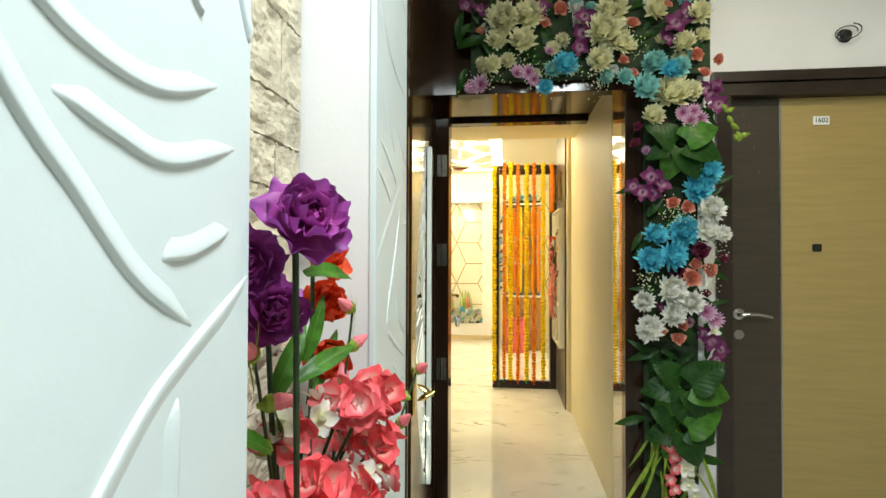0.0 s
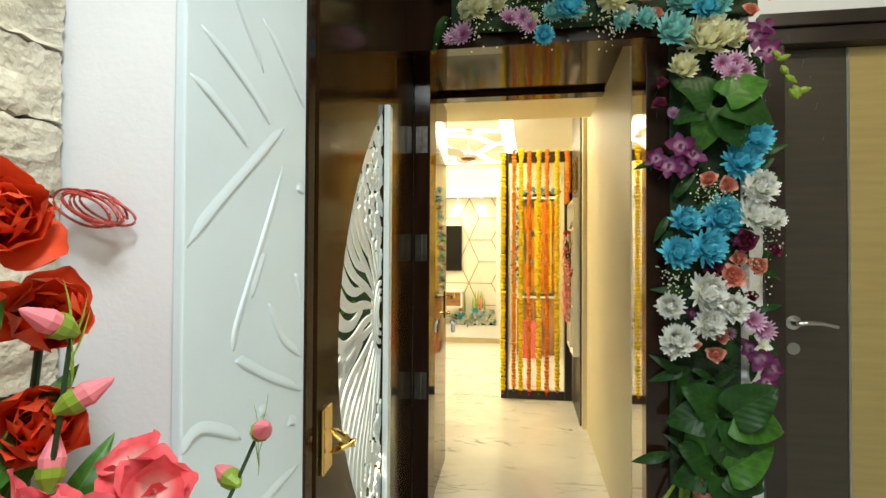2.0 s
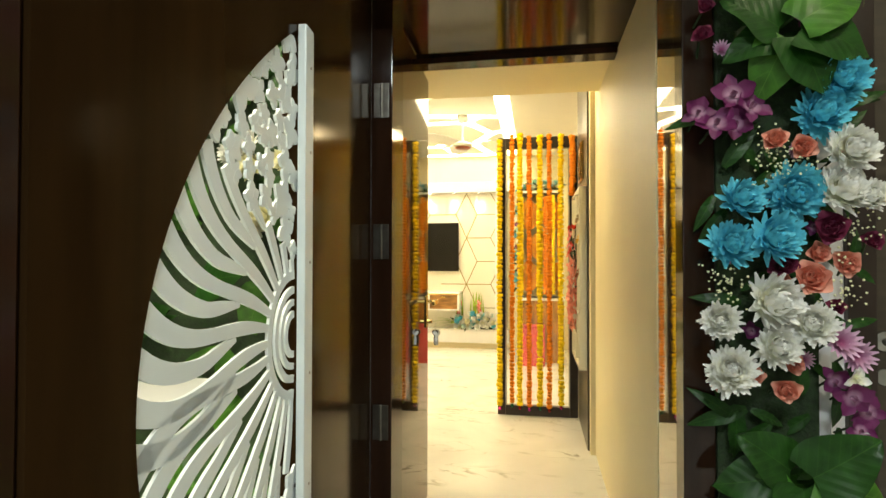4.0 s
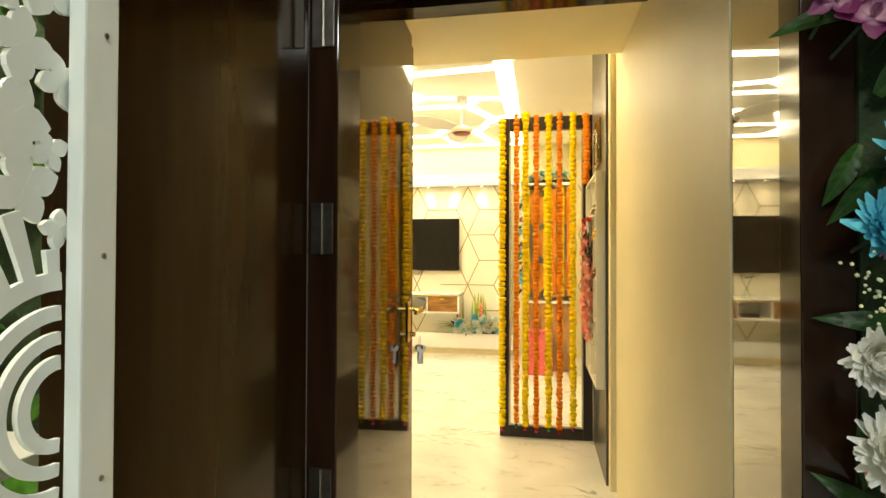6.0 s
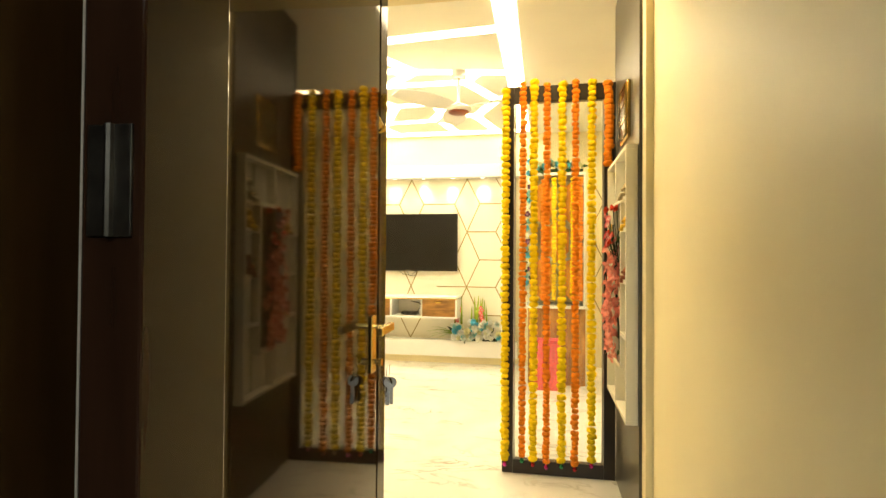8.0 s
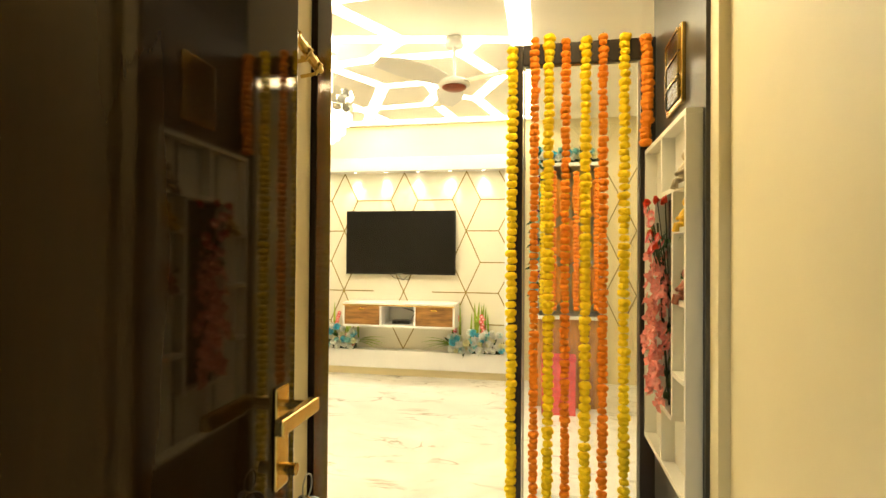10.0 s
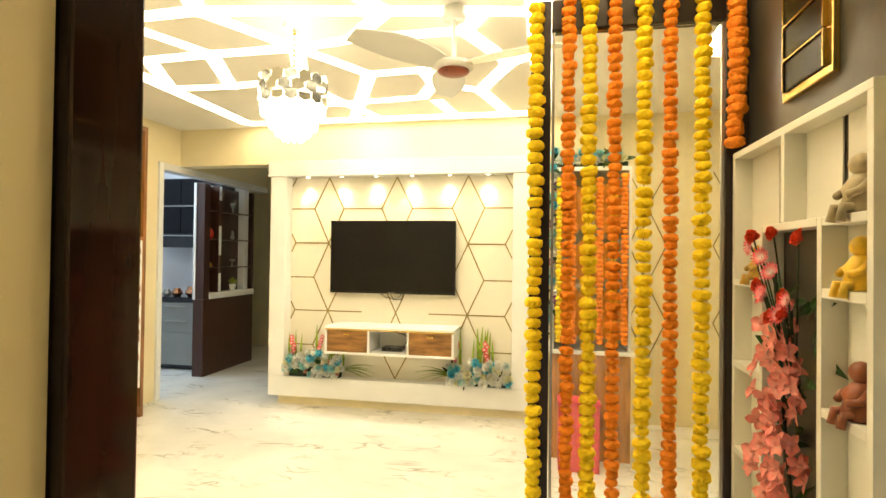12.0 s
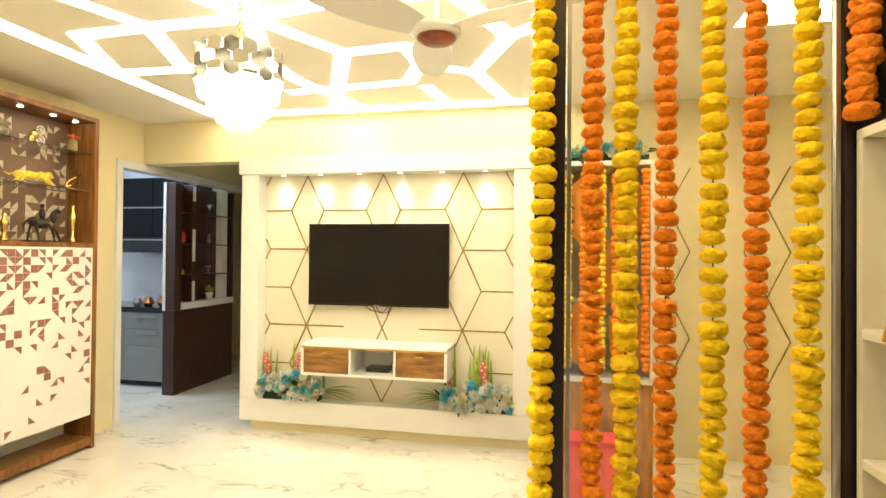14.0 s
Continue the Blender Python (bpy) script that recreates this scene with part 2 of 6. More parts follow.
structure("ceiling_recess", box_bm(-0.80, -0.25, 3.30, 4.85, LOB_Z, LOB_Z + 0.1), M_CEIL, "plain ceiling of the recess", "ceiling")
# passage
wall("wall_passage_west", -0.13, 0.0, 4.85, 5.988, 0, LIV_Z, M_CREAM, "cream painted passage wall")
wall("wall_passage_east", 0.992, 1.10, 4.812, 6.505, 0, LIV_Z, M_CREAM, "cream painted passage wall")
wall("trim_passage_east", 0.962, 1.10, 6.505, 6.58, 0, LIV_Z, M_CREAM, "cream upright trim at the wall's end", "trim")
structure("ceiling_passage", box_bm(-0.10, 1.10, 5.66, 6.30, 2.20, 2.32), M_CREAM, "cream dropped ceiling of the passage", "ceiling")
wall("wall_over_passage", -0.10, 1.10, 6.20, 6.30, 2.32, LIV_Z, M_CREAM)
# living room
wall("wall_living_south", -3.3, -0.10, 5.95, 6.05, 0, LIV_Z, M_CREAM, "cream painted living room wall")
wall("wall_living_west", -3.3, -3.2, 6.05, 10.03, 0, LIV_Z, M_CREAM, "cream painted living room wall")
wall("wall_living_west_top", -3.3, -3.2, 10.03, 12.0, 2.24, LIV_Z, M_CREAM, "cream painted wall over the kitchen opening")
wall("wall_living_north", -2.10, 3.0, 10.34, 10.50, 0, LIV_Z, M_CREAM, "cream painted wall behind the television")
wall("wall_living_north_top", -3.2, -2.10, 10.34, 10.50, 2.24, LIV_Z, M_CREAM, "cream painted beam over the corridor")
wall("wall_living_east", 3.0, 3.1, 4.85, 10.5, 0, LIV_Z, M_CREAM)
wall("wall_niche_east", 0.95, 1.10, 6.58, 7.34, 0, LIV_Z, mat("dark_marble", (0.055, 0.050, 0.038), 0.3, vary=0.5, scale=5, bump=0.03), "dark grey marbled passage wall", "wall")
structure("ceiling_living", box_bm(-3.3, 3.1, 4.85, 10.5, LIV_Z, LIV_Z + 0.1), M_CEIL, "cream false ceiling with a pattern of light lines", "ceiling")
# corridor and kitchen
wall("wall_corridor_east", -2.12, -2.02, 10.5, 13.1, 0, LIV_Z, M_CREAM)
wall("wall_corridor_north", -5.6, -2.02, 13.1, 13.2, 0, LIV_Z, M_CREAM)
wall("wall_kitchen_west", -5.6, -5.5, 10.0, 13.1, 0, LIV_Z, M_WHITE)
wall("wall_kitchen_south", -5.5, -3.3, 9.93, 10.03, 0, LIV_Z, M_WHITE)
wall("wall_kitchen_north", -5.5, -3.4, 11.82, 11.92, 0, LIV_Z, M_WHITE, "pale marble kitchen wall")
structure("ceiling_kitchen", box_bm(-5.6, -2.02, 10.5, 13.2, LIV_Z, LIV_Z + 0.1), M_CEIL, "plain ceiling of kitchen and corridor", "ceiling")
structure("ceiling_kitchen_south", box_bm(-5.6, -3.3, 9.93, 10.5, LIV_Z, LIV_Z + 0.1), M_CEIL, "plain kitchen ceiling", "ceiling")

# ---- entrance: doors and frames ----
def slab_bm(a, b, th, z0, z1, bevel=0.003):
    """An upright slab from a to b in plan, th thick to the left of that way."""
    a, b = Vector(a), Vector(b)
    bm = box_bm(0, (b - a).length, 0, th, z0, z1, bevel)
    bm.transform(Matrix.Translation((a.x, a.y, 0)) @ Matrix.Rotation(math.atan2(b.y - a.y, b.x - a.x), 4, "Z"))
    return bm


def on_slab(a, b):
    """The pose whose x runs along the slab, y out of its face, z up."""
    a, b = Vector(a), Vector(b)
    return Matrix.Translation((a.x, a.y, 0)) @ Matrix.Rotation(math.atan2(b.y - a.y, b.x - a.x), 4, "Z")


frame_1 = thing("door_frame", "glossy dark wenge entrance door frame with a deep reveal", "door frame")
part("left_post", box_bm(0.107, 0.176, 4.707, 4.85, 0, 2.17, 0.003), M_DARK, frame_1)
part("right_post", box_bm(0.99, 1.065, 4.50, 4.575, 0, 2.01, 0.003), M_DARK, frame_1)
part("right_reveal", box_bm(0.995, 1.065, 4.577, 4.809, 0, 2.168, 0.002), mat("reveal_gloss", (0.10, 0.062, 0.028), 0.03, vary=0.2, scale=2.5, stretch=(6, 6, 0.7), coat=1.0, spec=1.0), frame_1, "mirror-glossy brown laminate reveal")
part("head", box_bm(0.0, 1.065, 4.50, 4.575, 2.012, 2.55, 0.003), M_DARK, frame_1)
part("soffit", box_bm(0.0, 1.065, 4.577, 5.555, 2.17, 2.198, 0.002), M_DARK, frame_1)
part("rail", box_bm(0.022, 0.99, 5.557, 5.655, 2.145, 2.25, 0.003), M_DARK, frame_1)
part("front_board", box_bm(0.09, 0.209, 3.403, 3.438, 0, 2.60, 0.002), M_DARK, frame_1)
part("upper_board", slab_bm((0.213, 3.44), (0.107, 4.50), 0.10, 2.172, 2.6), M_DARK, frame_1)
M_HINGE = mat("dull_steel", (0.16, 0.15, 0.13), 0.35, metal=1.0, vary=0.2, scale=30)
# hinges sit on the left post
for z in (0.70, 1.27, 1.72):
    hb = box_bm(0.116, 0.166, 4.7035, 4.7065, z - 0.055, z + 0.055, 0.001)
    tube_bm([(0.142, 4.703, z - 0.055), (0.142, 4.703, z + 0.055)], 0.005, 8, bm=hb)
    part("hinge", hb, M_HINGE, frame_1, "dull steel butt hinge")

structure("door_casing", box_bm(-0.13, 0.013, 5.99, 6.07, 0, 2.2, 0.003), M_DARK, "dark wood casing on the wall's end", "door casing")

# the safety door stands open against the lobby's side
SA, SB = (0.213, 3.442), (0.107, 4.705)
S_AT = on_slab(SA, SB)
safety = thing("safety_door", "open glossy brown safety door with a white carved lattice", "door")


JX, JZ0, JZ1 = 0.612, 0.41, 1.67
JM, JH = (JZ0 + JZ1) / 2, (JZ1 - JZ0) / 2


def jali_reach(z):
    """How far the half-lens of the lattice reaches from its straight edge at height z."""
    return 0.474 * max(0.0, 1 - ((z - JM) / JH) ** 2)


def in_lens(p, gap=0.0):
    return JX - jali_reach(p.y) + gap < p.x < JX + 0.004


def pierced_leaf_bm(length, th, top):
    """A door leaf with a half-lens opening through it."""
    bm = bmesh.new()
    heights = [0.0] + [JZ0 + (JZ1 - JZ0) * i / 48 for i in range(49)] + [top]
    rows = []
    for z in heights:
        cuts = (0.0, JX - jali_reach(z), JX + 0.012 if JZ0 < z < JZ1 else JX, length)
        rows.append([[bm.verts.new((x, y, z)) for x in cuts] for y in (0.0, th)])
    for (f0, b0), (f1, b1) in zip(rows, rows[1:]):
        hole = JZ0 - 1e-6 < f0[0].co.z and f1[0].co.z < JZ1 + 1e-6
        for k in ((0, 2) if hole else (0, 1, 2)):
            bm.faces.new((f0[k], f0[k + 1], f1[k + 1], f1[k]))
            bm.faces.new((b0[k], b1[k], b1[k + 1], b0[k + 1]))
        for k in ((0, 1, 2, 3) if hole else (0, 3)):
            bm.faces.new((f0[k], f1[k], b1[k], b0[k]))
    for f, b in (rows[0], rows[-1]):
        for k in range(3):
            bm.faces.new((f[k], f[k + 1], b[k + 1], b[k]))
    bmesh.ops.recalc_face_normals(bm, faces=bm.faces[:])
    return bm


pierced = pierced_leaf_bm((Vector(SB) - Vector(SA)).length, 0.036, 2.168)
pierced.transform(S_AT)
part("leaf", pierced, M_LEAF, safety)


def ribbon(bm, pts, widths, y0=0.004, y1=0.009):
    """A flat band of changing width along pts, in the leaf's plane."""
    n = len(pts)
    rings = []
    for i, p in enumerate(pts):
        d = (pts[min(i + 1, n - 1)] - pts[max(i - 1, 0)]).normalized()
        s = Vector((-d.y, d.x)) * widths[i] / 2
        rings.append([bm.verts.new((q.x, yy, q.y)) for yy in (y0, y1) for q in (p - s, p + s)])
    for a, b in zip(rings, rings[1:]):
        for f in ((0, 1), (1, 3), (3, 2), (2, 0)):
            bm.faces.new((a[f[0]], a[f[1]], b[f[1]], b[f[0]]))
    for r in (rings[0], rings[-1]):
        bm.faces.new((r[0], r[1], r[3], r[2]))


rng = random.Random(5)
M_JALI = mat("white_acrylic_lattice", (0.66, 0.72, 0.73), 0.3, vary=0.03, scale=10)
CX, CZ = JX, 1.07


def blossom_zone(p):
    """Blossoms fill the lattice above and below the fan of rays."""
    dx, dz = CX - p.x, p.y - CZ
    return dz > 0.15 + 0.52 * dx or dz < -(0.24 + 0.80 * dx)


ray_bm = bmesh.new()
NR = 15
STEP = radians(172) / (NR - 1)
for k in range(2 * NR - 1):
    fork = k % 2 == 1
    a = radians(94) + k * STEP / 2
    bend = (0.16 if a < math.pi else -0.07) * abs(math.sin(a))
    keep, widths = [], []
    for s in range(26):
        r = 0.108 + s * 0.019
        u = (r - 0.108) / 0.45
        if fork and r < 0.225:
            continue
        # each forked band springs from the one beside it and then runs free
        lean = -0.5 * STEP * max(0.0, 1 - (r - 0.225) / 0.10) * 0.55 if fork else 0.0
        aa = a + lean - bend * u * u + 0.20 * u * math.sin(3.6 * u) * (1 if a < 3.3 else -1)
        p = Vector((CX + r * math.cos(aa), CZ + r * math.sin(aa)))
        if blossom_zone(p) and r > 0.13:
            break
        if not in_lens(p):
            keep.append(p)
            widths.append(widths[-1] if widths else 0.01)
            break
        gap = r * STEP
        one = 0.50 * gap if r < 0.20 else gap * (0.50 - 0.19 * min(1.0, (r - 0.20) / 0.10))
        widths.append(one * (min(1.0, 0.15 + (r - 0.225) / 0.08) if fork else 1.0))
        keep.append(p)
    if len(keep) > 2:
        ribbon(ray_bm, keep, widths)
for r, w in ((0.116, 0.017), (0.086, 0.014), (0.062, 0.012), (0.039, 0.013)):
    ribbon(ray_bm, [Vector((CX + r * math.cos(t), CZ + r * math.sin(t))) for t in [radians(90 + 180 * i / 24) for i in range(25)]], [w] * 25, 0.0038, 0.0092)
bmesh.ops.recalc_face_normals(ray_bm, faces=ray_bm.faces[:])
ray_bm.transform(S_AT)
part("lattice_rays", ray_bm, M_JALI, safety)
leafy = bmesh.new()
placed = []
for _ in range(6000):
    p = Vector((JX - rng.uniform(0.0, 0.44), rng.uniform(JZ0 + 0.01, JZ1 - 0.01)))
    big = rng.choice((0.052, 0.042, 0.034, 0.026, 0.020))
    if not in_lens(p, -0.006) or not blossom_zone(p) or any((p - q).length < (big + b) * 0.76 for q, b in placed):
        continue
    placed.append((p, big))
    a0, petals = rng.uniform(0, 2), rng.choice((4, 5))
    for q in range(petals):
        a = a0 + q * 2 * math.pi / petals + rng.uniform(-0.1, 0.1)
        L = big * rng.uniform(0.95, 1.15)
        way = Vector((math.cos(a), math.sin(a)))
        line = [p + way * L * t for t in (0.0, 0.12, 0.3, 0.5, 0.68, 0.84, 0.94, 1.0)]
        if JZ0 + 0.01 < line[-1].y < JZ1 - 0.01 and line[-1].x < JX + 0.03:
            ribbon(leafy, line, [L * w for w in (0.10, 0.28, 0.62, 0.76, 0.66, 0.40, 0.18, 0.02)], 0.004 - rng.uniform(0, 0.0006), 0.009)
bmesh.ops.recalc_face_normals(leafy, faces=leafy.faces[:])
leafy.transform(S_AT)
tagged(part("lattice_blossoms", leafy, M_JALI, safety), kind="stuff")
edge = box_bm(JX - 0.002, JX + 0.045, -0.018, -0.001, JZ0 - 0.01, JZ1 + 0.01, 0.003)
edge.transform(S_AT)
edge_ob = part("lattice_edge", edge, M_JALI, safety, "white screwed edge strip")
for z in (0.55, 0.77, 0.99, 1.21, 1.43, 1.60):
    sc = lathe_bm([(0.003, 0), (0.003, 0.0015), (0.001, 0.002)], 8)
    sc.transform(S_AT @ Matrix.Translation((JX + 0.026, -0.018, z)) @ Matrix.Rotation(radians(90), 4, "X"))
    part("screw", sc, M_STEEL, edge_ob)
lk = box_bm(0.02, 0.075, -0.008, 0.0, 0.83, 0.95, 0.003)
for dz, tilt in ((0.02, 0.6), (-0.025, -0.5)):
    pet = lathe_bm([(0.002, 0), (0.014, 0.012), (0.018, 0.03), (0.010, 0.05), (0.001, 0.058)], 12)
    pet.transform(Matrix.Translation((0.045, -0.012, 0.89 + dz)) @ Matrix.Rotation(radians(90) + tilt, 4, "X") @ Matrix.Scale(0.45, 4, (0, 1, 0)))
    join(lk, pet)
lk.transform(S_AT)
part("latch", lk, M_GOLD, safety, "brass tulip latch")

# main door, open into the passage
MA, MB = (0.118, 4.862), (0.080, 5.765)
M_AT = on_slab(MA, MB)
ML = (Vector(MB) - Vector(MA)).length
main = thing("entrance_door", "open glossy dark brown entrance door with brass lock", "door")
part("leaf", slab_bm(MA, MB, 0.035, 0.006, 2.13), M_DOOR, main)
pl = box_bm(ML - 0.080, ML - 0.036, -0.007, 0, 0.87, 1.03, 0.003)
pl.transform(M_AT)
plate = part("lock_plate", pl, M_GOLD, main, "brass lock plate")
hd = tube_bm([(ML - 0.058, -0.005, 1.0), (ML - 0.058, -0.05, 1.0)], 0.009, 10)
box_bm(ML - 0.175, ML - 0.045, -0.062, -0.046, 0.99, 1.012, 0.003, bm=hd)
hd.transform(M_AT)
part("lever", hd, M_GOLD, plate, "brass lever handle")
fr = box_bm(ML + 0.0002, ML + 0.002, 0.008, 0.027, 0.86, 1.06, 0.0005)
fr.transform(M_AT)
part("strike", fr, M_HINGE, main)
cy = tube_bm([(ML - 0.058, -0.002, 0.90), (ML - 0.058, -0.030, 0.90)], 0.010, 12)
cy.transform(M_AT)
part("cylinder", cy, M_GOLD, plate)
keys = thing("key_bunch", "steel and brass keys hanging in the door lock", "keys")
kb = bmesh.new()
ring = [(ML - 0.058 + 0.018 * math.cos(t), -0.048, 0.875 + 0.018 * math.sin(t)) for t in [2 * math.pi * i / 20 for i in range(21)]]
tube_bm(ring, 0.0012, 6, bm=kb)
kb.transform(M_AT)
part("key_ring", kb, M_STEEL, keys)
for i, (a, m_) in enumerate(((-14, M_STEEL), (4, M_GOLD), (16, M_STEEL), (-4, M_STEEL))):
    k1 = lathe_bm([(0.003, -0.001), (0.012, -0.001), (0.012, 0.001), (0.003, 0.001)], 14)
    k1.transform(Matrix.Rotation(radians(90), 4, "X"))
    box_bm(-0.0035, 0.0035, -0.001, 0.001, -0.048, -0.010, bm=k1)
    for j in range(3):
        box_bm(0.003, 0.006, -0.001, 0.001, -0.044 + j * 0.009, -0.039 + j * 0.009, bm=k1)
    k1.transform(M_AT @ Matrix.Translation((ML - 0.058, -0.042 - i * 0.005, 0.857)) @ Matrix.Rotation(radians(a), 4, "Y") @ Matrix.Rotation(radians(60 + 15 * i), 4, "Z") @ Matrix.Scale(1.3, 4) @ Matrix.Translation((0, 0, -0.010)))
    part("key", k1, m_, keys)
# brass bolt on the wall beside the door
bolt = thing("tower_bolt", "brass tower bolt fixed to the cream wall", "bolt")
bb = tube_bm([(0.032, 5.83, 1.655), (0.032, 5.96, 1.62)], 0.009, 10)
part("rod", bb, M_GOLD, bolt)
for s in (0.1, 0.5, 0.85):
    y, z = 5.83 + 0.13 * s, 1.655 - 0.035 * s
    part("bracket", tube_bm([(0.0002, y, z - 0.022), (0.032, y, z - 0.018), (0.045, y, z), (0.032, y, z + 0.014), (0.0002, y, z + 0.018)], 0.004, 8), M_GOLD, bolt)

# door of the other flat
d2 = thing("flat_door", "closed two-tone oak and dark laminate flat door", "door")
part("leaf", box_bm(1.49, 1.716, 4.668, 4.70, 0.005, 2.0, 0.002), M_GREYWOOD, d2, "dark grey wood laminate stile")
part("panel", box_bm(1.726, 2.34, 4.668, 4.70, 0.005, 2.0, 0.002), M_OAK, d2, "light oak laminate panel")
part("inlay", box_bm(1.717, 1.725, 4.666, 4.70, 0.005, 2.0, 0.001), M_STEEL, d2, "thin steel inlay strip")
rz = lathe_bm([(0.026, 0), (0.026, 0.006), (0.012, 0.010), (0.010, 0.045), (0.001, 0.046)], 18)
rz.transform(Matrix.Translation((1.535, 4.668, 1.0)) @ Matrix.Rotation(radians(90), 4, "X"))
tube_bm([(1.535, 4.625, 1.0), (1.56, 4.618, 1.004), (1.61, 4.62, 1.002), (1.665, 4.63, 0.990)], 0.009, 10, 0.7, bm=rz)
part("handle", rz, M_STEEL, d2, "satin steel lever handle")
ky = lathe_bm([(0.022, 0), (0.022, 0.005), (0.001, 0.006)], 16)
ky.transform(Matrix.Translation((1.535, 4.668, 0.905)) @ Matrix.Rotation(radians(90), 4, "X"))
part("escutcheon", ky, M_STEEL, d2)
part("peephole", box_bm(1.855, 1.893, 4.662, 4.668, 1.29, 1.325, 0.006), M_BLACK, d2, "dark bronze square door viewer")
fr2 = thing("flat_door_frame", "dark brown wooden door frame", "door frame")
part("left_jamb", box_bm(1.42, 1.488, 4.61, 4.70, 0, 2.0, 0.003), M_FRAMEDK, fr2)
part("right_jamb", box_bm(2.342, 2.41, 4.61, 4.70, 0, 2.0, 0.003), M_FRAMEDK, fr2)
part("head", box_bm(1.42, 2.41, 4.61, 4.70, 2.002, 2.06, 0.003), M_FRAMEDK, fr2)
part("cornice", box_bm(1.40, 2.43, 4.595, 4.70, 2.062, 2.11, 0.004), M_FRAMEDK, fr2)
plate2 = tagged(to_ob("number_plate", box_bm(1.862, 1.932, 4.664, 4.6675, 1.872, 1.912, 0.001), mat("white_paper", (0.8, 0.8, 0.78), 0.6, vary=0.04)), "white paper number plate stuck on the door", "number plate")


def lettering(body, at, size, material, parent, rx=90, rz=0):
    cu = bpy.data.curves.new("number", "FONT")
    cu.body, cu.size, cu.extrude = body, size, 0.0006
    cu.align_x, cu.align_y = "CENTER", "CENTER"
    tmp = bpy.data.objects.new("tmp", cu)
    scene.collection.objects.link(tmp)
    me = bpy.data.meshes.new_from_object(tmp.evaluated_get(bpy.context.evaluated_depsgraph_get()))
    bpy.data.objects.remove(tmp)
    me.materials.append(material)
    ob = new("lettering", me)
    ob.matrix_world = pose(*at, rx, 0, rz)
    ob.parent = parent
    return ob


lettering("1602", (1.897, 4.6632, 1.892), 0.030, M_BLACK, plate2)

# bare ceiling-point wires over the door
lamp_pt = thing("light_point", "black lamp holder on bare wires over the door", "lamp holder")
lh = lathe_bm([(0.030, 0), (0.032, 0.004), (0.022, 0.010), (0.018, 0.030), (0.001, 0.031)], 16)
lh.transform(Matrix.Translation((1.975, 4.63, 2.262)) @ Matrix.Rotation(radians(90), 4, "X"))
part("holder", lh, M_BLACK, lamp_pt)
part("wire", tube_bm([(1.955 + 0.052 * math.cos(t) + 0.02, 4.615 - 0.004 * t, 2.268 + 0.032 * math.sin(t) + 0.01 * math.cos(t)) for t in [i * 0.42 for i in range(19)]], 0.0025, 6), M_BLACK, lamp_pt)

# ---- lobby side wall: carved panels, stone niche ----
def smooth_pts(pts, n=6):
    """A rounded line through points of (y, z)."""
    p = [Vector(q) for q in pts]
    p = [p[0] * 2 - p[1]] + p + [p[-1] * 2 - p[-2]]
    out = []
    for i in range(1, len(p) - 2):
        for k in range(n):
            t = k / n
            out.append(0.5 * (2 * p[i] + (p[i + 1] - p[i - 1]) * t + (2 * p[i - 1] - 5 * p[i] + 4 * p[i + 1] - p[i + 2]) * t * t + (3 * p[i] - p[i - 1] - 3 * p[i + 1] + p[i + 2]) * t ** 3))
    return out + [p[-2]]


def carved_ridge(bm, pts, x, w, h):
    """A carved ridge on the panel's face: one steep side, one long slope, dying out at its start."""
    line = smooth_pts(pts)
    n = len(line)
    rings = []
    for i, q in enumerate(line):
        d = (line[min(i + 1, n - 1)] - line[max(i - 1, 0)]).normalized()
        s = Vector((-d.y, d.x))
        k = min(1.0, 0.10 + 7.0 * i / n) * min(1.0, 0.10 + 7.0 * (n - 1 - i) / n)
        rings.append([bm.verts.new(v) for v in ((x, *(q - s * w * 0.60)), (x + h * k * 0.85, *(q - s * w * 0.22)), (x + h * k, *(q + s * w * 0.15)), (x + h * k * 0.5, *(q + s * w * (0.2 + 1.1 * k))), (x, *(q + s * w * (0.3 + 2.5 * k))))])
    for a, b in zip(rings, rings[1:]):
        for k in range(4):
            bm.faces.new((a[k], a[k + 1], b[k + 1], b[k]))
    bm.faces.new(rings[0])
    bm.faces.new(rings[-1][::-1])


def carved_panel(y0, y1, x, curves, w, h, label):
    th = thing("carved_panel", label, "wall panel")
    bm = box_bm(x - 0.014, x, y0, y1, 0.002, 2.70, 0.003)
    part("board", bm, M_PANEL, th)
    for c in curves:
        rb = bmesh.new()
        carved_ridge(rb, c, x - 0.0005, w, h)
        bmesh.ops.recalc_face_normals(rb, faces=rb.faces[:])
        part("ridge", rb, M_PANEL, th, smooth=True)
    return th


carved_panel(0.9, 2.551, 0.205, [
    [(2.24, 1.46), (2.294, 1.405), (2.345, 1.384), (2.41, 1.381), (2.489, 1.409)],
    [(2.312, 1.353), (2.361, 1.337), (2.421, 1.328), (2.52, 1.359)],
    [(2.20, 1.46), (2.282, 1.345), (2.329, 1.295), (2.384, 1.239), (2.452, 1.199)],
    [(2.549, 1.237), (2.445, 1.181), (2.385, 1.140), (2.30, 1.05)],
    [(2.412, 1.255), (2.452, 1.259), (2.51, 1.280)],
    [(2.428, 1.0), (2.431, 1.08), (2.434, 1.145)],
    [(2.50, 1.56), (2.527, 1.506), (2.546, 1.470)],
    [(2.40, 1.52), (2.448, 1.472), (2.464, 1.462)],
], 0.0064, 0.0044, "white lacquered wall panel carved with flowing leaf ridges")
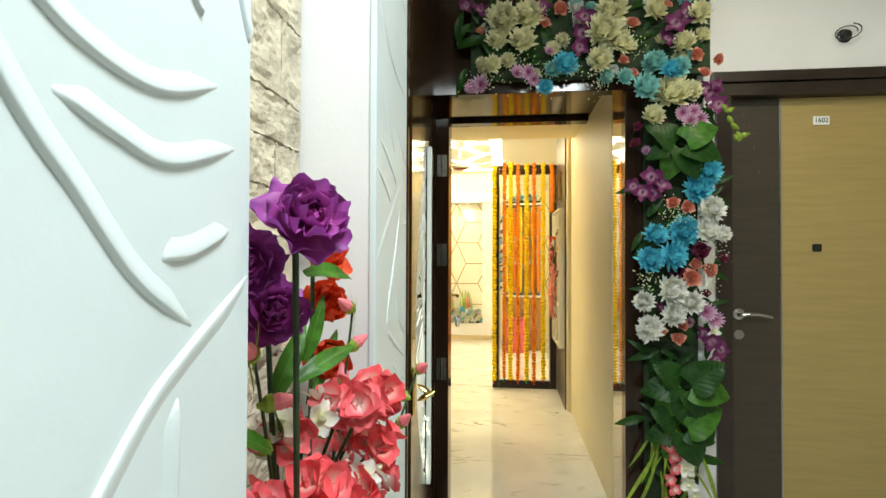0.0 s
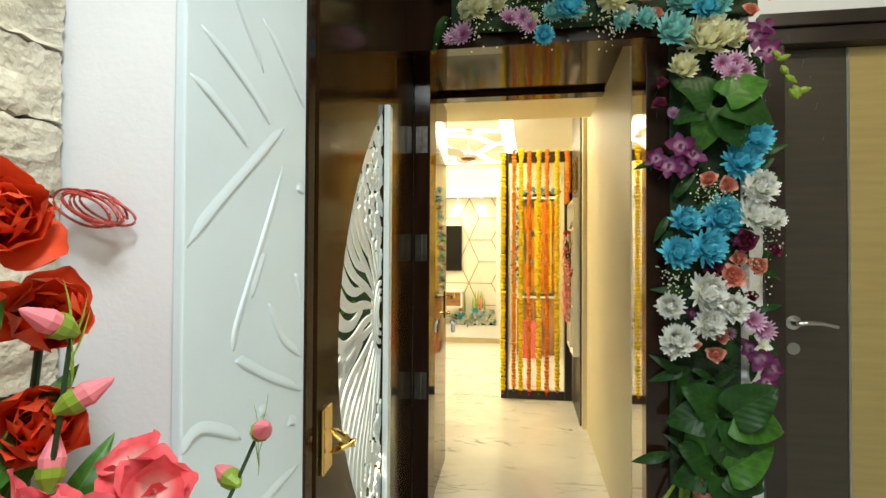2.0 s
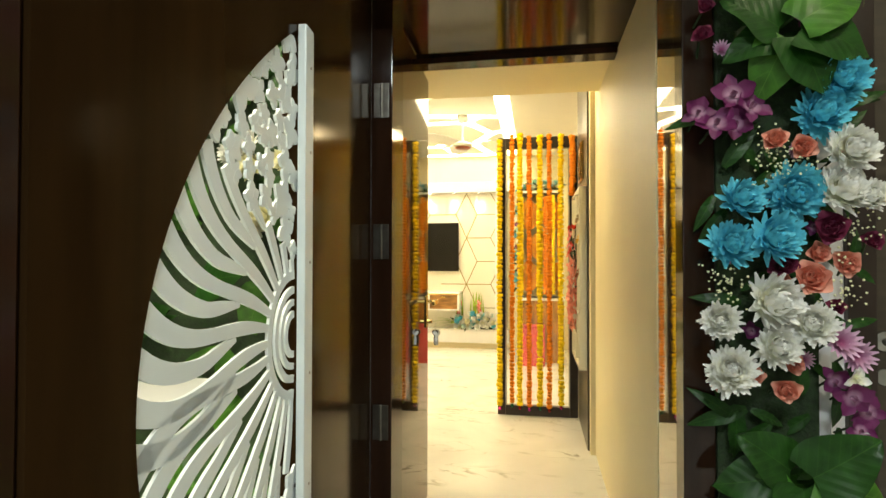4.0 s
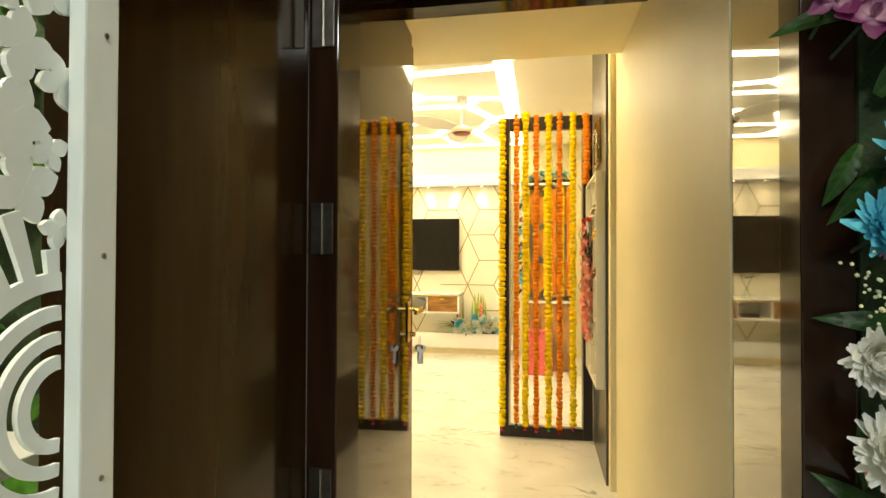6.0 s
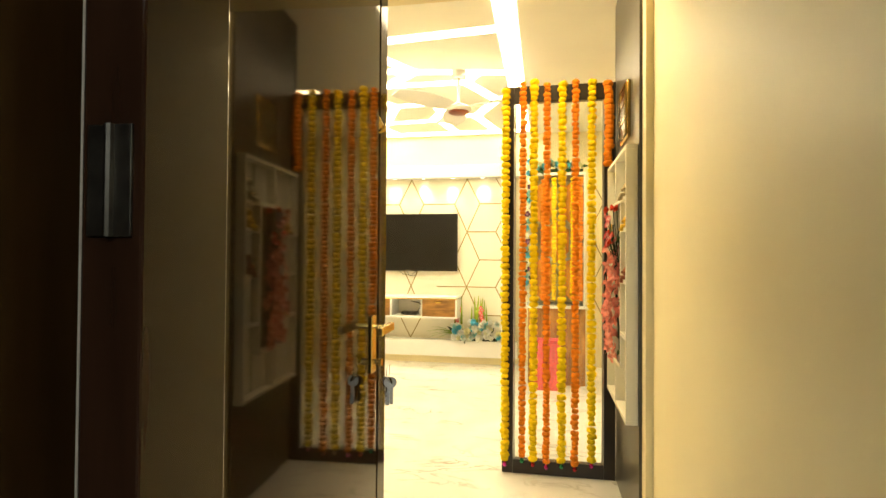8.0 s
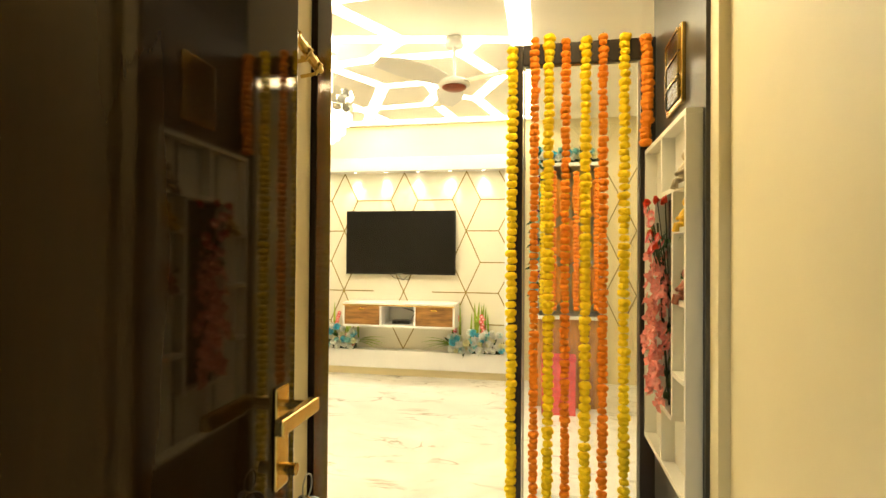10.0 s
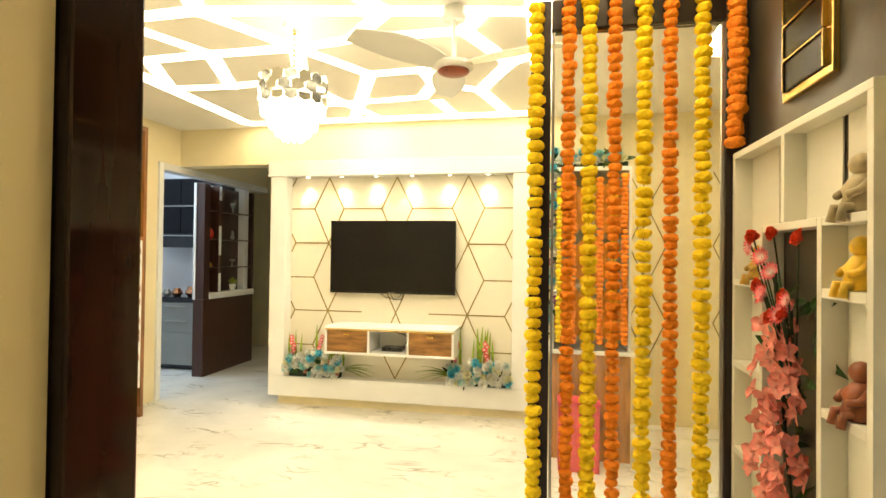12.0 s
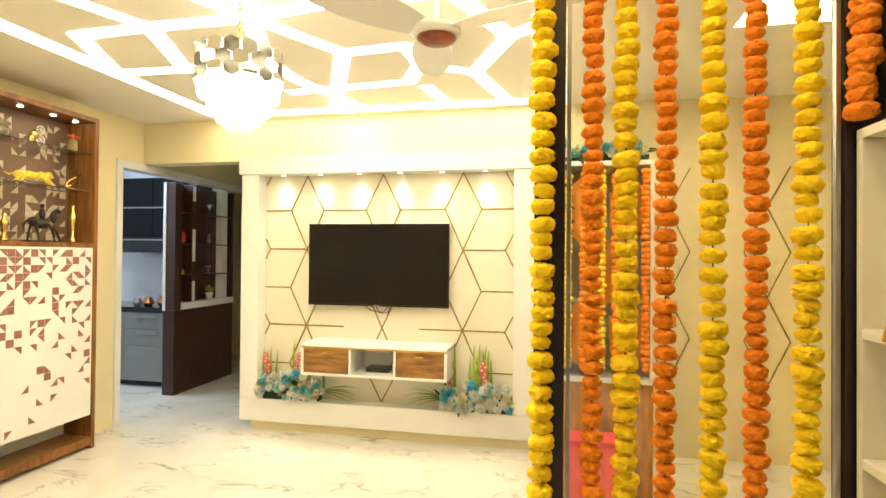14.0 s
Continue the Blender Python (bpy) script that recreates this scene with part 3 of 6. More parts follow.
carved_panel(3.076, 3.404, 0.205, [
    [(3.082, 1.440), (3.15, 1.411), (3.18, 1.397), (3.215, 1.378)],
    [(3.10, 1.505), (3.204, 1.463), (3.239, 1.446), (3.276, 1.426)],
    [(3.079, 1.238), (3.151, 1.298), (3.245, 1.371), (3.323, 1.434)],
    [(3.321, 1.377), (3.248, 1.249), (3.184, 1.139), (3.181, 1.104)],
    [(3.185, 1.093), (3.218, 1.075), (3.287, 1.043), (3.394, 1.002)],
    [(3.275, 1.162), (3.296, 1.124), (3.329, 1.091), (3.393, 1.059)],
    [(3.363, 1.203), (3.392, 1.152)],
    [(3.226, 1.171), (3.245, 1.205), (3.262, 1.235)],
    [(3.367, 1.343), (3.395, 1.338)],
    [(3.253, 1.0), (3.262, 1.001), (3.277, 0.983)],
    [(3.343, 0.96), (3.359, 0.958), (3.373, 0.949)],
    [(3.247, 1.578), (3.333, 1.524), (3.358, 1.506), (3.394, 1.485)],
    [(3.15, 1.60), (3.194, 1.552), (3.256, 1.496)],
    [(3.078, 1.008), (3.114, 1.021), (3.206, 0.982)],
    [(3.12, 0.80), (3.22, 0.86), (3.39, 0.88)],
    [(3.10, 1.78), (3.22, 1.70), (3.39, 1.66)],
    [(3.10, 0.45), (3.2, 0.62), (3.38, 0.70)],
    [(3.12, 2.1), (3.24, 1.95), (3.40, 1.86)],
], 0.0058, 0.0030, "narrow white panel carved with leaf ridges beside the door")
tagged(to_ob("edge_board", box_bm(0.15, 0.1925, 2.551, 2.556, 0, 2.7), M_WHITE), "", "", kind="structure")["label"] = "white edge of the niche"

# split stones line the niche
niche = structure("wall_niche_stone", box_bm(0.031, 0.036, 2.552, 3.079, 0, LOB_Z), mat("mortar", (0.12, 0.11, 0.09), 0.9, vary=0.2), "niche wall clad in rough split stone", "stone wall")


def stone_mesh(w, h, seed):
    r = random.Random(seed)
    n, m = 18, 11
    bm = bmesh.new()
    grid = []
    off = Vector((seed * 3.1, seed * 1.7, 0))
    r0 = r.uniform(-1, 1)
    for i in range(n + 1):
        row = []
        for j in range(m + 1):
            y, z = w * i / n, h * j / m
            inner = 0 < i < n and 0 < j < m
            d = 0.013 + (0.006 * noise.fractal(Vector((y * 12, z * 18, 0)) + off, 0.8, 2.0, 4) + 0.004 * noise.noise(Vector((y * 30 + z * 20, z * 45, 3)) + off) + 0.012 * (y / w - 0.5) * r0 if inner else 0.0)
            jy, jz = (0, 0) if inner else (0.003 * r.uniform(-1, 1), 0.003 * r.uniform(-1, 1))
            row.append(bm.verts.new((max(0.004, d), y + jy, z + jz)))
        grid.append(row)
    for i in range(n):
        for j in range(m):
            bm.faces.new((grid[i][j], grid[i + 1][j], grid[i + 1][j + 1], grid[i][j + 1]))
    rim_ = [grid[i][0] for i in range(n + 1)] + [grid[n][j] for j in range(1, m + 1)] + [grid[i][m] for i in range(n - 1, -1, -1)] + [grid[0][j] for j in range(m - 1, 0, -1)]
    back = [bm.verts.new((0, v.co.y, v.co.z)) for v in rim_]
    for k in range(len(rim_)):
        k2 = (k + 1) % len(rim_)
        bm.faces.new((rim_[k], back[k], back[k2], rim_[k2]))
    bmesh.ops.recalc_face_normals(bm, faces=bm.faces[:])
    return bm


z, row_i = 0.0, 0
rs = random.Random(11)
while z < LOB_Z - 0.02:
    h = rs.choice((0.085, 0.11, 0.13, 0.15))
    h = min(h, LOB_Z - z - 0.002)
    y = 2.553
    while y < 3.07:
        w = min(rs.uniform(0.13, 0.30), 3.077 - y)
        if 3.077 - y - w < 0.06:
            w = 3.077 - y
        st = part("stone", stone_mesh(w - 0.004, h - 0.004, row_i * 10 + int(y * 100)), M_STONE, niche)
        st.location = (0.0362, y, z + 0.002)
        y += w
    z += h
    row_i += 1

wire = tagged(to_ob("wire_coil", tube_bm([(0.105 + (0.034 + 0.006 * math.sin(0.37 * t)) * math.cos(t) + 0.01 * math.sin(0.2 * t), 3.070 - 0.0006 * t, 1.283 + (0.015 + 0.004 * math.cos(0.29 * t)) * math.sin(t) - 0.35 * (0.034 * math.cos(t))) for t in [i * 0.3 for i in range(130)]], 0.0016, 5), mat("red_wire", (0.42, 0.05, 0.04), 0.4, vary=0.6, scale=300)), "coil of thin red wire hanging by the niche", "wire")

# ---- flowers ----
def petal_bm(bm, length, width, m, curl=0.3, cup=0.2, rows=3):
    """One petal along x, bent up by curl, its sides lifted by cup."""
    prev = None
    for i in range(rows + 1):
        t = i / rows
        w = width * math.sin(math.pi * (0.12 + 0.80 * t)) / 2
        x, zz = length * t * math.cos(curl * t), length * math.sin(curl * t) * t
        cur = [bm.verts.new(m @ Vector(v)) for v in ((x, -w, zz + cup * w), (x, 0, zz), (x, w, zz + cup * w))]
        if prev:
            bm.faces.new((prev[0], prev[1], cur[1], cur[0]))
            bm.faces.new((prev[1], prev[2], cur[2], cur[1]))
        prev = cur


def aim(azimuth, lift):
    return Matrix.Rotation(azimuth, 4, "Z") @ Matrix.Rotation(-lift, 4, "Y")


def broad_petal_bm(bm, length, width, m, curl=0.4, cup=0.3, ruffle=0.0, seed=0, rows=6):
    """A wide rounded petal along x with a ruffled rim."""
    cols = 5
    prev = None
    off = Vector((seed * 1.37, seed * 0.61, 0))
    for i in range(rows + 1):
        t = i / rows
        w = width / 2 * (0.22 + 0.78 * min(1.0, t * 1.7) ** 0.8) * math.sqrt(max(0.0, 1 - max(0.0, (t - 0.55) / 0.48) ** 2))
        a = curl * t
        x, zz = length * t * math.cos(a), length * t * math.sin(a)
        cur = []
        for j in range(cols):
            v = -1 + 2 * j / (cols - 1)
            wave = ruffle * t * t * noise.noise(Vector((v * 2.2, t * 1.5, 0)) + off)
            cur.append(bm.verts.new(m @ Vector((x - 0.10 * length * v * v * t, v * w, zz + cup * w * v * v + wave))))
        if prev:
            for j in range(cols - 1):
                bm.faces.new((prev[j], prev[j + 1], cur[j + 1], cur[j]))
        prev = cur


def chrysanthemum_bm(seed, petals=300, width=0.27):
    """A full head: drooping outer petals, the inner ones curling over the heart."""
    r = random.Random(seed)
    bm = bmesh.new()
    for k in range(petals):
        t = (k + 0.5) / petals
        lift = radians(-34 + 122 * t ** 0.9 + r.uniform(-9, 9))
        length = (1.0 - 0.42 * t) * r.uniform(0.86, 1.10)
        petal_bm(bm, length, width * r.uniform(0.85, 1.2), Matrix.Translation((0, 0, 0.06)) @ aim(k * 2.39996, lift), curl=r.uniform(0.4, 0.9) * (1.25 - 0.4 * t), cup=0.35, rows=3)
    return bm


def rose_bm(seed):
    """Overlapping cupped petals round a tight bud."""
    r = random.Random(seed)
    bm = bmesh.new()
    for k in range(18):
        t = k / 17
        broad_petal_bm(bm, 1.05 - 0.25 * t, 1.25 - 0.75 * t, Matrix.Translation((0, 0, -0.35)) @ aim(k * 2.39996 + r.uniform(-0.2, 0.2), radians(34 + 52 * t)), curl=0.55 * t - 0.15, cup=0.75, ruffle=0.10, seed=seed * 20 + k, rows=5)
    return bm


def orchid_bm(seed):
    r = random.Random(seed)
    bm = bmesh.new()
    for k in range(5):
        broad_petal_bm(bm, 1.0, 0.62 if k % 2 else 0.85, aim(k * 1.2566 + r.uniform(-0.1, 0.1), radians(14)), curl=r.uniform(-0.3, 0.4), cup=0.3, ruffle=0.12, seed=seed * 9 + k, rows=4)
    for k in range(3):
        petal_bm(bm, 0.45, 0.32, aim(k * 2.1, radians(55)), curl=0.6, cup=0.6)
    return bm


def gladiolus_bm(seed):
    """A wide open bell of rounded, ruffled petals."""
    r = random.Random(seed)
    bm = bmesh.new()
    for k in range(6):
        broad_petal_bm(bm, 1.0, 0.95, aim(k * 1.0472 + r.uniform(-0.15, 0.15), radians(26 if k % 2 else 48)), curl=r.uniform(-0.5, 0.1), cup=0.35, ruffle=0.16, seed=seed * 11 + k)
    for k in range(4):
        petal_bm(bm, 0.5, 0.05, aim(k * 1.6, radians(75)), curl=0.2, cup=0.1)
    return bm


def daisy_bm(seed):
    r = random.Random(seed)
    bm = bmesh.new()
    for k in range(26):
        petal_bm(bm, 1.0 if k < 16 else 0.72, 0.30, aim(k * 2 * math.pi / (16 if k < 16 else 10) + r.uniform(-0.06, 0.06), radians(10 if k < 16 else 28)), curl=0.25, cup=0.3, rows=2)
    return bm


def leaf_bm(length, width, droop=0.5, fold=0.25, rows=9, heart=False):
    """A leaf along x with a sunken midrib; a heart leaf has a broad base and a drawn-out tip."""
    bm = bmesh.new()
    prev = None
    for i in range(rows + 1):
        t = i / rows
        if heart:
            w = width / 2 * (math.sin(math.pi * min(1.0, 0.20 + 0.80 * t ** 0.72)) ** 0.6) * (1 - 0.25 * t ** 3)
        else:
            w = width / 2 * (math.sin(math.pi * min(1, 0.10 + t * 0.90)) ** 0.85)
        w = max(w, width * 0.004)
        x, zz = length * t, -droop * length * t * t
        back = (0.10 * length * (1 - t) ** 4) if heart else 0.0
        ripple = 0.05 * width * math.sin(8 * t)
        cur = [bm.verts.new(v) for v in ((x - back, -w, zz + fold * w * 0.75 + ripple), (x - back * 0.5, -w * 0.55, zz + fold * w * 0.62), (x, 0, zz), (x - back * 0.5, w * 0.55, zz + fold * w * 0.62), (x - back, w, zz + fold * w * 0.75 - ripple))]
        if prev:
            for k in range(4):
                bm.faces.new((prev[k], prev[k + 1], cur[k + 1], cur[k]))
        prev = cur
    return bm


def mesh_of(name, bm, material, smooth=True):
    me = bpy.data.meshes.new(name)
    bm.to_mesh(me)
    bm.free()
    me.materials.append(material)
    me.polygons.foreach_set("use_smooth", [smooth] * len(me.polygons))
    return me


def petal_mat(name, color, inner=None, rough=0.55, far=0.8):
    """Petals darken or lighten towards the heart of the flower."""
    m = mat(name, color, rough, vary=0.12, scale=3, random_hue=0.12)
    nt = m.node_tree
    b = nt.nodes["Principled BSDF"]
    if inner:
        old = b.inputs["Base Color"].links[0].from_socket
        tc = nt.nodes.new("ShaderNodeTexCoord")
        ln_ = nt.nodes.new("ShaderNodeVectorMath")
        ln_.operation = "LENGTH"
        nt.links.new(tc.outputs["Object"], ln_.inputs[0])
        mr = nt.nodes.new("ShaderNodeMapRange")
        mr.inputs["From Min"].default_value, mr.inputs["From Max"].default_value = 0.15, far
        nt.links.new(ln_.outputs["Value"], mr.inputs["Value"])
        mx = nt.nodes.new("ShaderNodeMix")
        mx.data_type = "RGBA"
        nt.links.new(mr.outputs[0], mx.inputs["Factor"])
        mx.inputs["A"].default_value = (*inner, 1)
        nt.links.new(old, mx.inputs["B"])
        nt.links.new(mx.outputs["Result"], b.inputs["Base Color"])
    return let_through(m, 0.22)


def let_through(m, share):
    """Thin petals and leaves let part of the light through."""
    nt = m.node_tree
    b = nt.nodes["Principled BSDF"]
    tr = nt.nodes.new("ShaderNodeBsdfTranslucent")
    mix = nt.nodes.new("ShaderNodeMixShader")
    mix.inputs[0].default_value = share
    if b.inputs["Base Color"].links:
        nt.links.new(b.inputs["Base Color"].links[0].from_socket, tr.inputs["Color"])
    nt.links.new(b.outputs[0], mix.inputs[1])
    nt.links.new(tr.outputs[0], mix.inputs[2])
    nt.links.new(mix.outputs[0], nt.nodes["Material Output"].inputs["Surface"])
    return m


def leaf_mat(name, color, vein, rough, rate=26.0):
    """Leaf green with paler side veins and midrib, mottled; the leaf lies along x."""
    m = mat(name, color, rough, vary=0.35, scale=3.5, random_hue=0.3, spec=0.3)
    nt = m.node_tree
    b = nt.nodes["Principled BSDF"]
    old = b.inputs["Base Color"].links[0].from_socket
    tc = nt.nodes.new("ShaderNodeTexCoord")
    xyz = nt.nodes.new("ShaderNodeSeparateXYZ")
    nt.links.new(tc.outputs["Object"], xyz.inputs[0])

    def calc(op, a, c):
        n = nt.nodes.new("ShaderNodeMath")
        n.operation = op
        for i, v in enumerate((a, c)):
            if isinstance(v, (int, float)):
                n.inputs[i].default_value = v
            elif v is not None:
                nt.links.new(v, n.inputs[i])
        return n.outputs[0]

    side = calc("ABSOLUTE", xyz.outputs["Y"], None)
    wave_ = calc("SINE", calc("MULTIPLY", calc("SUBTRACT", xyz.outputs["X"], calc("MULTIPLY", side, 0.9)), rate), None)
    rib = calc("MAXIMUM", calc("MULTIPLY", calc("POWER", calc("MAXIMUM", wave_, 0.0), 9.0), 0.16), calc("SUBTRACT", 0.5, calc("MULTIPLY", side, 40.0)))
    mx = nt.nodes.new("ShaderNodeMix")
    mx.data_type = "RGBA"
    nt.links.new(calc("MAXIMUM", rib, 0.0), mx.inputs["Factor"])
    nt.links.new(old, mx.inputs["A"])
    mx.inputs["B"].default_value = (*vein, 1)
    nt.links.new(mx.outputs["Result"], b.inputs["Base Color"])
    bp = nt.nodes.new("ShaderNodeBump")
    bp.inputs["Strength"].default_value, bp.inputs["Distance"].default_value = 0.07, 0.01
    nt.links.new(wave_, bp.inputs["Height"])
    nt.links.new(bp.outputs[0], b.inputs["Normal"])
    return let_through(m, 0.18)


M_GREEN = leaf_mat("glossy_leaf", (0.013, 0.058, 0.007), (0.05, 0.14, 0.02), 0.40, 38.0)
M_LIME = let_through(mat("light_leaf", (0.26, 0.38, 0.04), 0.4, vary=0.3, scale=9, random_hue=0.2), 0.2)
M_FRESH = leaf_mat("fresh_leaf", (0.045, 0.15, 0.014), (0.14, 0.30, 0.05), 0.4)
M_STEM = mat("green_stem", (0.016, 0.045, 0.012), 0.5, vary=0.3, scale=20)
P_CYAN = petal_mat("cyan_petals", (0.15, 0.66, 0.82), (0.05, 0.50, 0.72))
P_TEAL = petal_mat("teal_petals", (0.36, 0.72, 0.70), (0.18, 0.55, 0.55))
P_WHITE = petal_mat("white_petals", (0.94, 0.95, 0.90), (0.90, 0.90, 0.62))
P_CREAM = petal_mat("cream_petals", (0.88, 0.86, 0.62), (0.78, 0.76, 0.36))
P_ROSE = petal_mat("peach_petals", (0.85, 0.42, 0.32), (0.72, 0.20, 0.13))
P_MAROON = petal_mat("maroon_petals", (0.20, 0.025, 0.07))
P_ORCHID = petal_mat("orchid_petals", (0.15, 0.014, 0.10), (0.55, 0.32, 0.46), far=0.5)
P_LILAC = petal_mat("lilac_petals", (0.66, 0.42, 0.60), (0.30, 0.05, 0.16))
P_PINK = petal_mat("pink_petals", (0.85, 0.13, 0.16), (0.95, 0.86, 0.80), far=0.72)
P_CORAL = petal_mat("coral_petals", (0.88, 0.30, 0.24), (0.85, 0.42, 0.34))
P_HOT = petal_mat("hot_pink_petals", (0.84, 0.10, 0.12), (0.92, 0.66, 0.58), far=0.65)
P_RED = petal_mat("red_petals", (0.82, 0.085, 0.025), (0.62, 0.04, 0.012))
P_PURPLE = petal_mat("purple_petals", (0.30, 0.06, 0.36), (0.46, 0.045, 0.26), far=1.05)
P_BUD = petal_mat("bud_petals", (0.85, 0.24, 0.28))

F_MUM = {m.name: [mesh_of("mum", chrysanthemum_bm(i), m) for i in range(2)] for m in (P_CYAN, P_TEAL, P_WHITE, P_CREAM)}
F_ROSE = {m.name: [mesh_of("rose", rose_bm(i), m) for i in range(2)] for m in (P_ROSE, P_MAROON, P_RED, P_CREAM)}
F_ORCHID = {m.name: [mesh_of("orchid", orchid_bm(i), m) for i in range(3)] for m in (P_ORCHID, P_WHITE, P_CORAL)}
F_ORCHID.update({m.name: [mesh_of("gladiolus", gladiolus_bm(i), m) for i in range(3)] for m in (P_PINK, P_HOT)})
F_DAISY = {m.name: [mesh_of("daisy", daisy_bm(i), m) for i in range(2)] for m in (P_LILAC, P_PINK)}
F_LEAF = [mesh_of("leaf", leaf_bm(1.0, 0.92, 0.25 + 0.2 * i, 0.14, 12, True), (M_GREEN, M_GREEN, M_FRESH)[i]) for i in range(3)]
F_LONG = [mesh_of("blade", leaf_bm(1.0, 0.06, 0.15 + 0.3 * i, 0.4), M_LIME) for i in range(3)]
F_MID = [mesh_of("leaf", leaf_bm(1.0, 0.32, 0.4 + 0.2 * i, 0.3), M_GREEN) for i in range(2)]
F_LANCE = mesh_of("leaf", leaf_bm(1.0, 0.24, 0.3, 0.35, 12), M_FRESH)


def bloom(name, me, parent, at, size, facing, rng_, label="", spin=None):
    """A flower or leaf on shared mesh data; facing is the way its heart looks."""
    ob = new(name, me)
    q = Vector(facing).normalized().to_track_quat("Z", "Y")
    ob.matrix_world = Matrix.Translation(at) @ q.to_matrix().to_4x4() @ Matrix.Rotation(rng_.uniform(0, 6.28) if spin is None else spin, 4, "Z") @ Matrix.Scale(size, 4)
    ob.parent = parent
    if label:
        ob["label"] = label
    return ob


def leaf_at(me, parent, at, size, way, up, name="leaf"):
    """A leaf that grows from at along way, its upper face towards up."""
    x = Vector(way).normalized()
    z = (Vector(up) - x * x.dot(Vector(up))).normalized()
    y = z.cross(x)
    m = Matrix((x, y, z)).transposed().to_4x4()
    ob = new(name, me)
    ob.matrix_world = Matrix.Translation(at) @ m @ Matrix.Scale(size, 4)
    ob.parent = parent
    return ob


def sprig_bm(rng_, n, spread, r):
    """Loose tiny blossoms on threads."""
    bm = bmesh.new()
    for _ in range(n):
        p = Vector((rng_.gauss(0, spread), rng_.gauss(0, spread * 0.4), rng_.gauss(0, spread)))
        bmesh.ops.create_icosphere(bm, subdivisions=1, radius=r * rng_.uniform(0.6, 1.2), matrix=Matrix.Translation(p))
    return bm


FACE = (0.0, -1.0, 0.15)
frng = random.Random(21)


def face(spread=0.45):
    return (frng.uniform(-spread, spread), -1.0, frng.uniform(-spread, spread) + 0.15)


col = thing("flower_column", "column of fresh flowers and green leaves beside the entrance", "flower arrangement")
part("foam_board", box_bm(1.068, 1.30, 4.50, 4.60, 0.0, 2.2, 0.006), M_DKGREEN, col, "green foam backing board")
part("white_batten", box_bm(1.302, 1.335, 4.52, 4.60, 0.0, 2.2, 0.004), M_WHITE, col, "white wooden batten")
for lst, table, key, nm in (
    ([(1.315, 1.627, .056), (1.277, 1.555, .062), (1.22, 1.374, .067), (1.095, 1.355, .051), (1.075, 1.248, .057), (1.162, 1.265, .061)], F_MUM, P_CYAN, "chrysanthemum"),
    ([(1.324, 1.464, .056), (1.304, 1.369, .056), (1.366, 1.359, .038), (1.161, 1.117, .065), (1.243, 1.068, .05), (1.167, 1.016, .051), (1.051, 1.074, .045), (1.074, .953, .057)], F_MUM, P_WHITE, "chrysanthemum"),
    ([(1.093, 1.872, .05), (1.17, 1.967, .085), (1.25, 1.975, .05)], F_MUM, P_CREAM, "chrysanthemum"),
    ([(1.169, 1.493, .033), (1.23, 1.475, .033), (1.243, 1.174, .046), (1.332, 1.209, .036), (1.266, 1.233, .032), (1.122, .944, .032), (1.218, .972, .028), (1.189, .919, .034)], F_ROSE, P_ROSE, "rose"),
    ([(1.285, 1.289, .042), (1.19, 1.208, .038), (1.378, 1.259, .028), (1.018, 1.753, .028), (1.03, 1.83, .026)], F_ROSE, P_MAROON, "rose"),
    ([(1.326, 1.975, .048), (1.363, 1.912, .042), (1.086, 1.607, .049), (1.047, 1.536, .045), (1.125, 1.575, .045), (1.008, 1.568, .037), (1.321, .909, .042), (1.367, .871, .036), (1.302, .939, .036), (1.355, 1.993, .036), (1.09, 1.54, .04), (1.345, .83, .03)], F_ORCHID, P_ORCHID, "orchid"),
    ([(1.212, 1.879, .035), (1.26, 1.887, .035), (1.288, 1.855, .035), (1.241, 1.841, .035), (1.303, 1.029, .042), (1.34, .999, .038)], F_DAISY, P_LILAC, "daisy"),
    ([(1.33, .95, .03), (1.35, .80, .028), (1.22, .37, .04), (1.235, .30, .04), (1.26, .25, .035), (1.2, .2, .035)], F_ORCHID, P_WHITE, "orchid"),
):
    for x, z, r in lst:
        choice = table[key.name]
        bloom(nm, choice[frng.randrange(len(choice))], col, (x, 4.43 + frng.uniform(-0.02, 0.02), z), r * 1.12, face(0.35), frng)
        part("stalk", tube_bm([(x, 4.455, z), (x + frng.uniform(-0.02, 0.02), 4.505, z - 0.03)], 0.003, 5), M_STEM, col)
# large glossy leaves in two fans, and filling leaves behind
for cx, cz, n, size in ((1.20, 1.745, 6, 0.135), (1.215, 0.72, 7, 0.15), (1.20, 0.54, 6, 0.14)):
    for k in range(n):
        a = radians(-90 + (k - (n - 1) / 2) * 300 / n)
        leaf_at(F_LEAF[k % 3], col, (cx + 0.02 * math.cos(a), 4.42 - 0.006 * k, cz + 0.02 * math.sin(a)), size * frng.uniform(0.85, 1.15), (math.cos(a), -0.25, math.sin(a)), (0, -1, 0.4))
for k in range(70):
    z = frng.uniform(0.12, 2.1)
    a = frng.uniform(0, 6.28)
    leaf_at(F_MID[k % 2], col, (frng.uniform(1.05, 1.34), 4.475, z), frng.uniform(0.07, 0.13), (math.cos(a), -0.35, math.sin(a) - 0.3), (0, -1, 0.3))
for k in range(26):
    a = radians(-90 + frng.uniform(-35, 35))
    leaf_at(F_LONG[k % 3], col, (frng.uniform(1.08, 1.32), 4.46, frng.uniform(0.28, 0.6)), frng.uniform(0.16, 0.3), (math.cos(a), -0.2, math.sin(a)), (0, -1, 0.2), "blade")
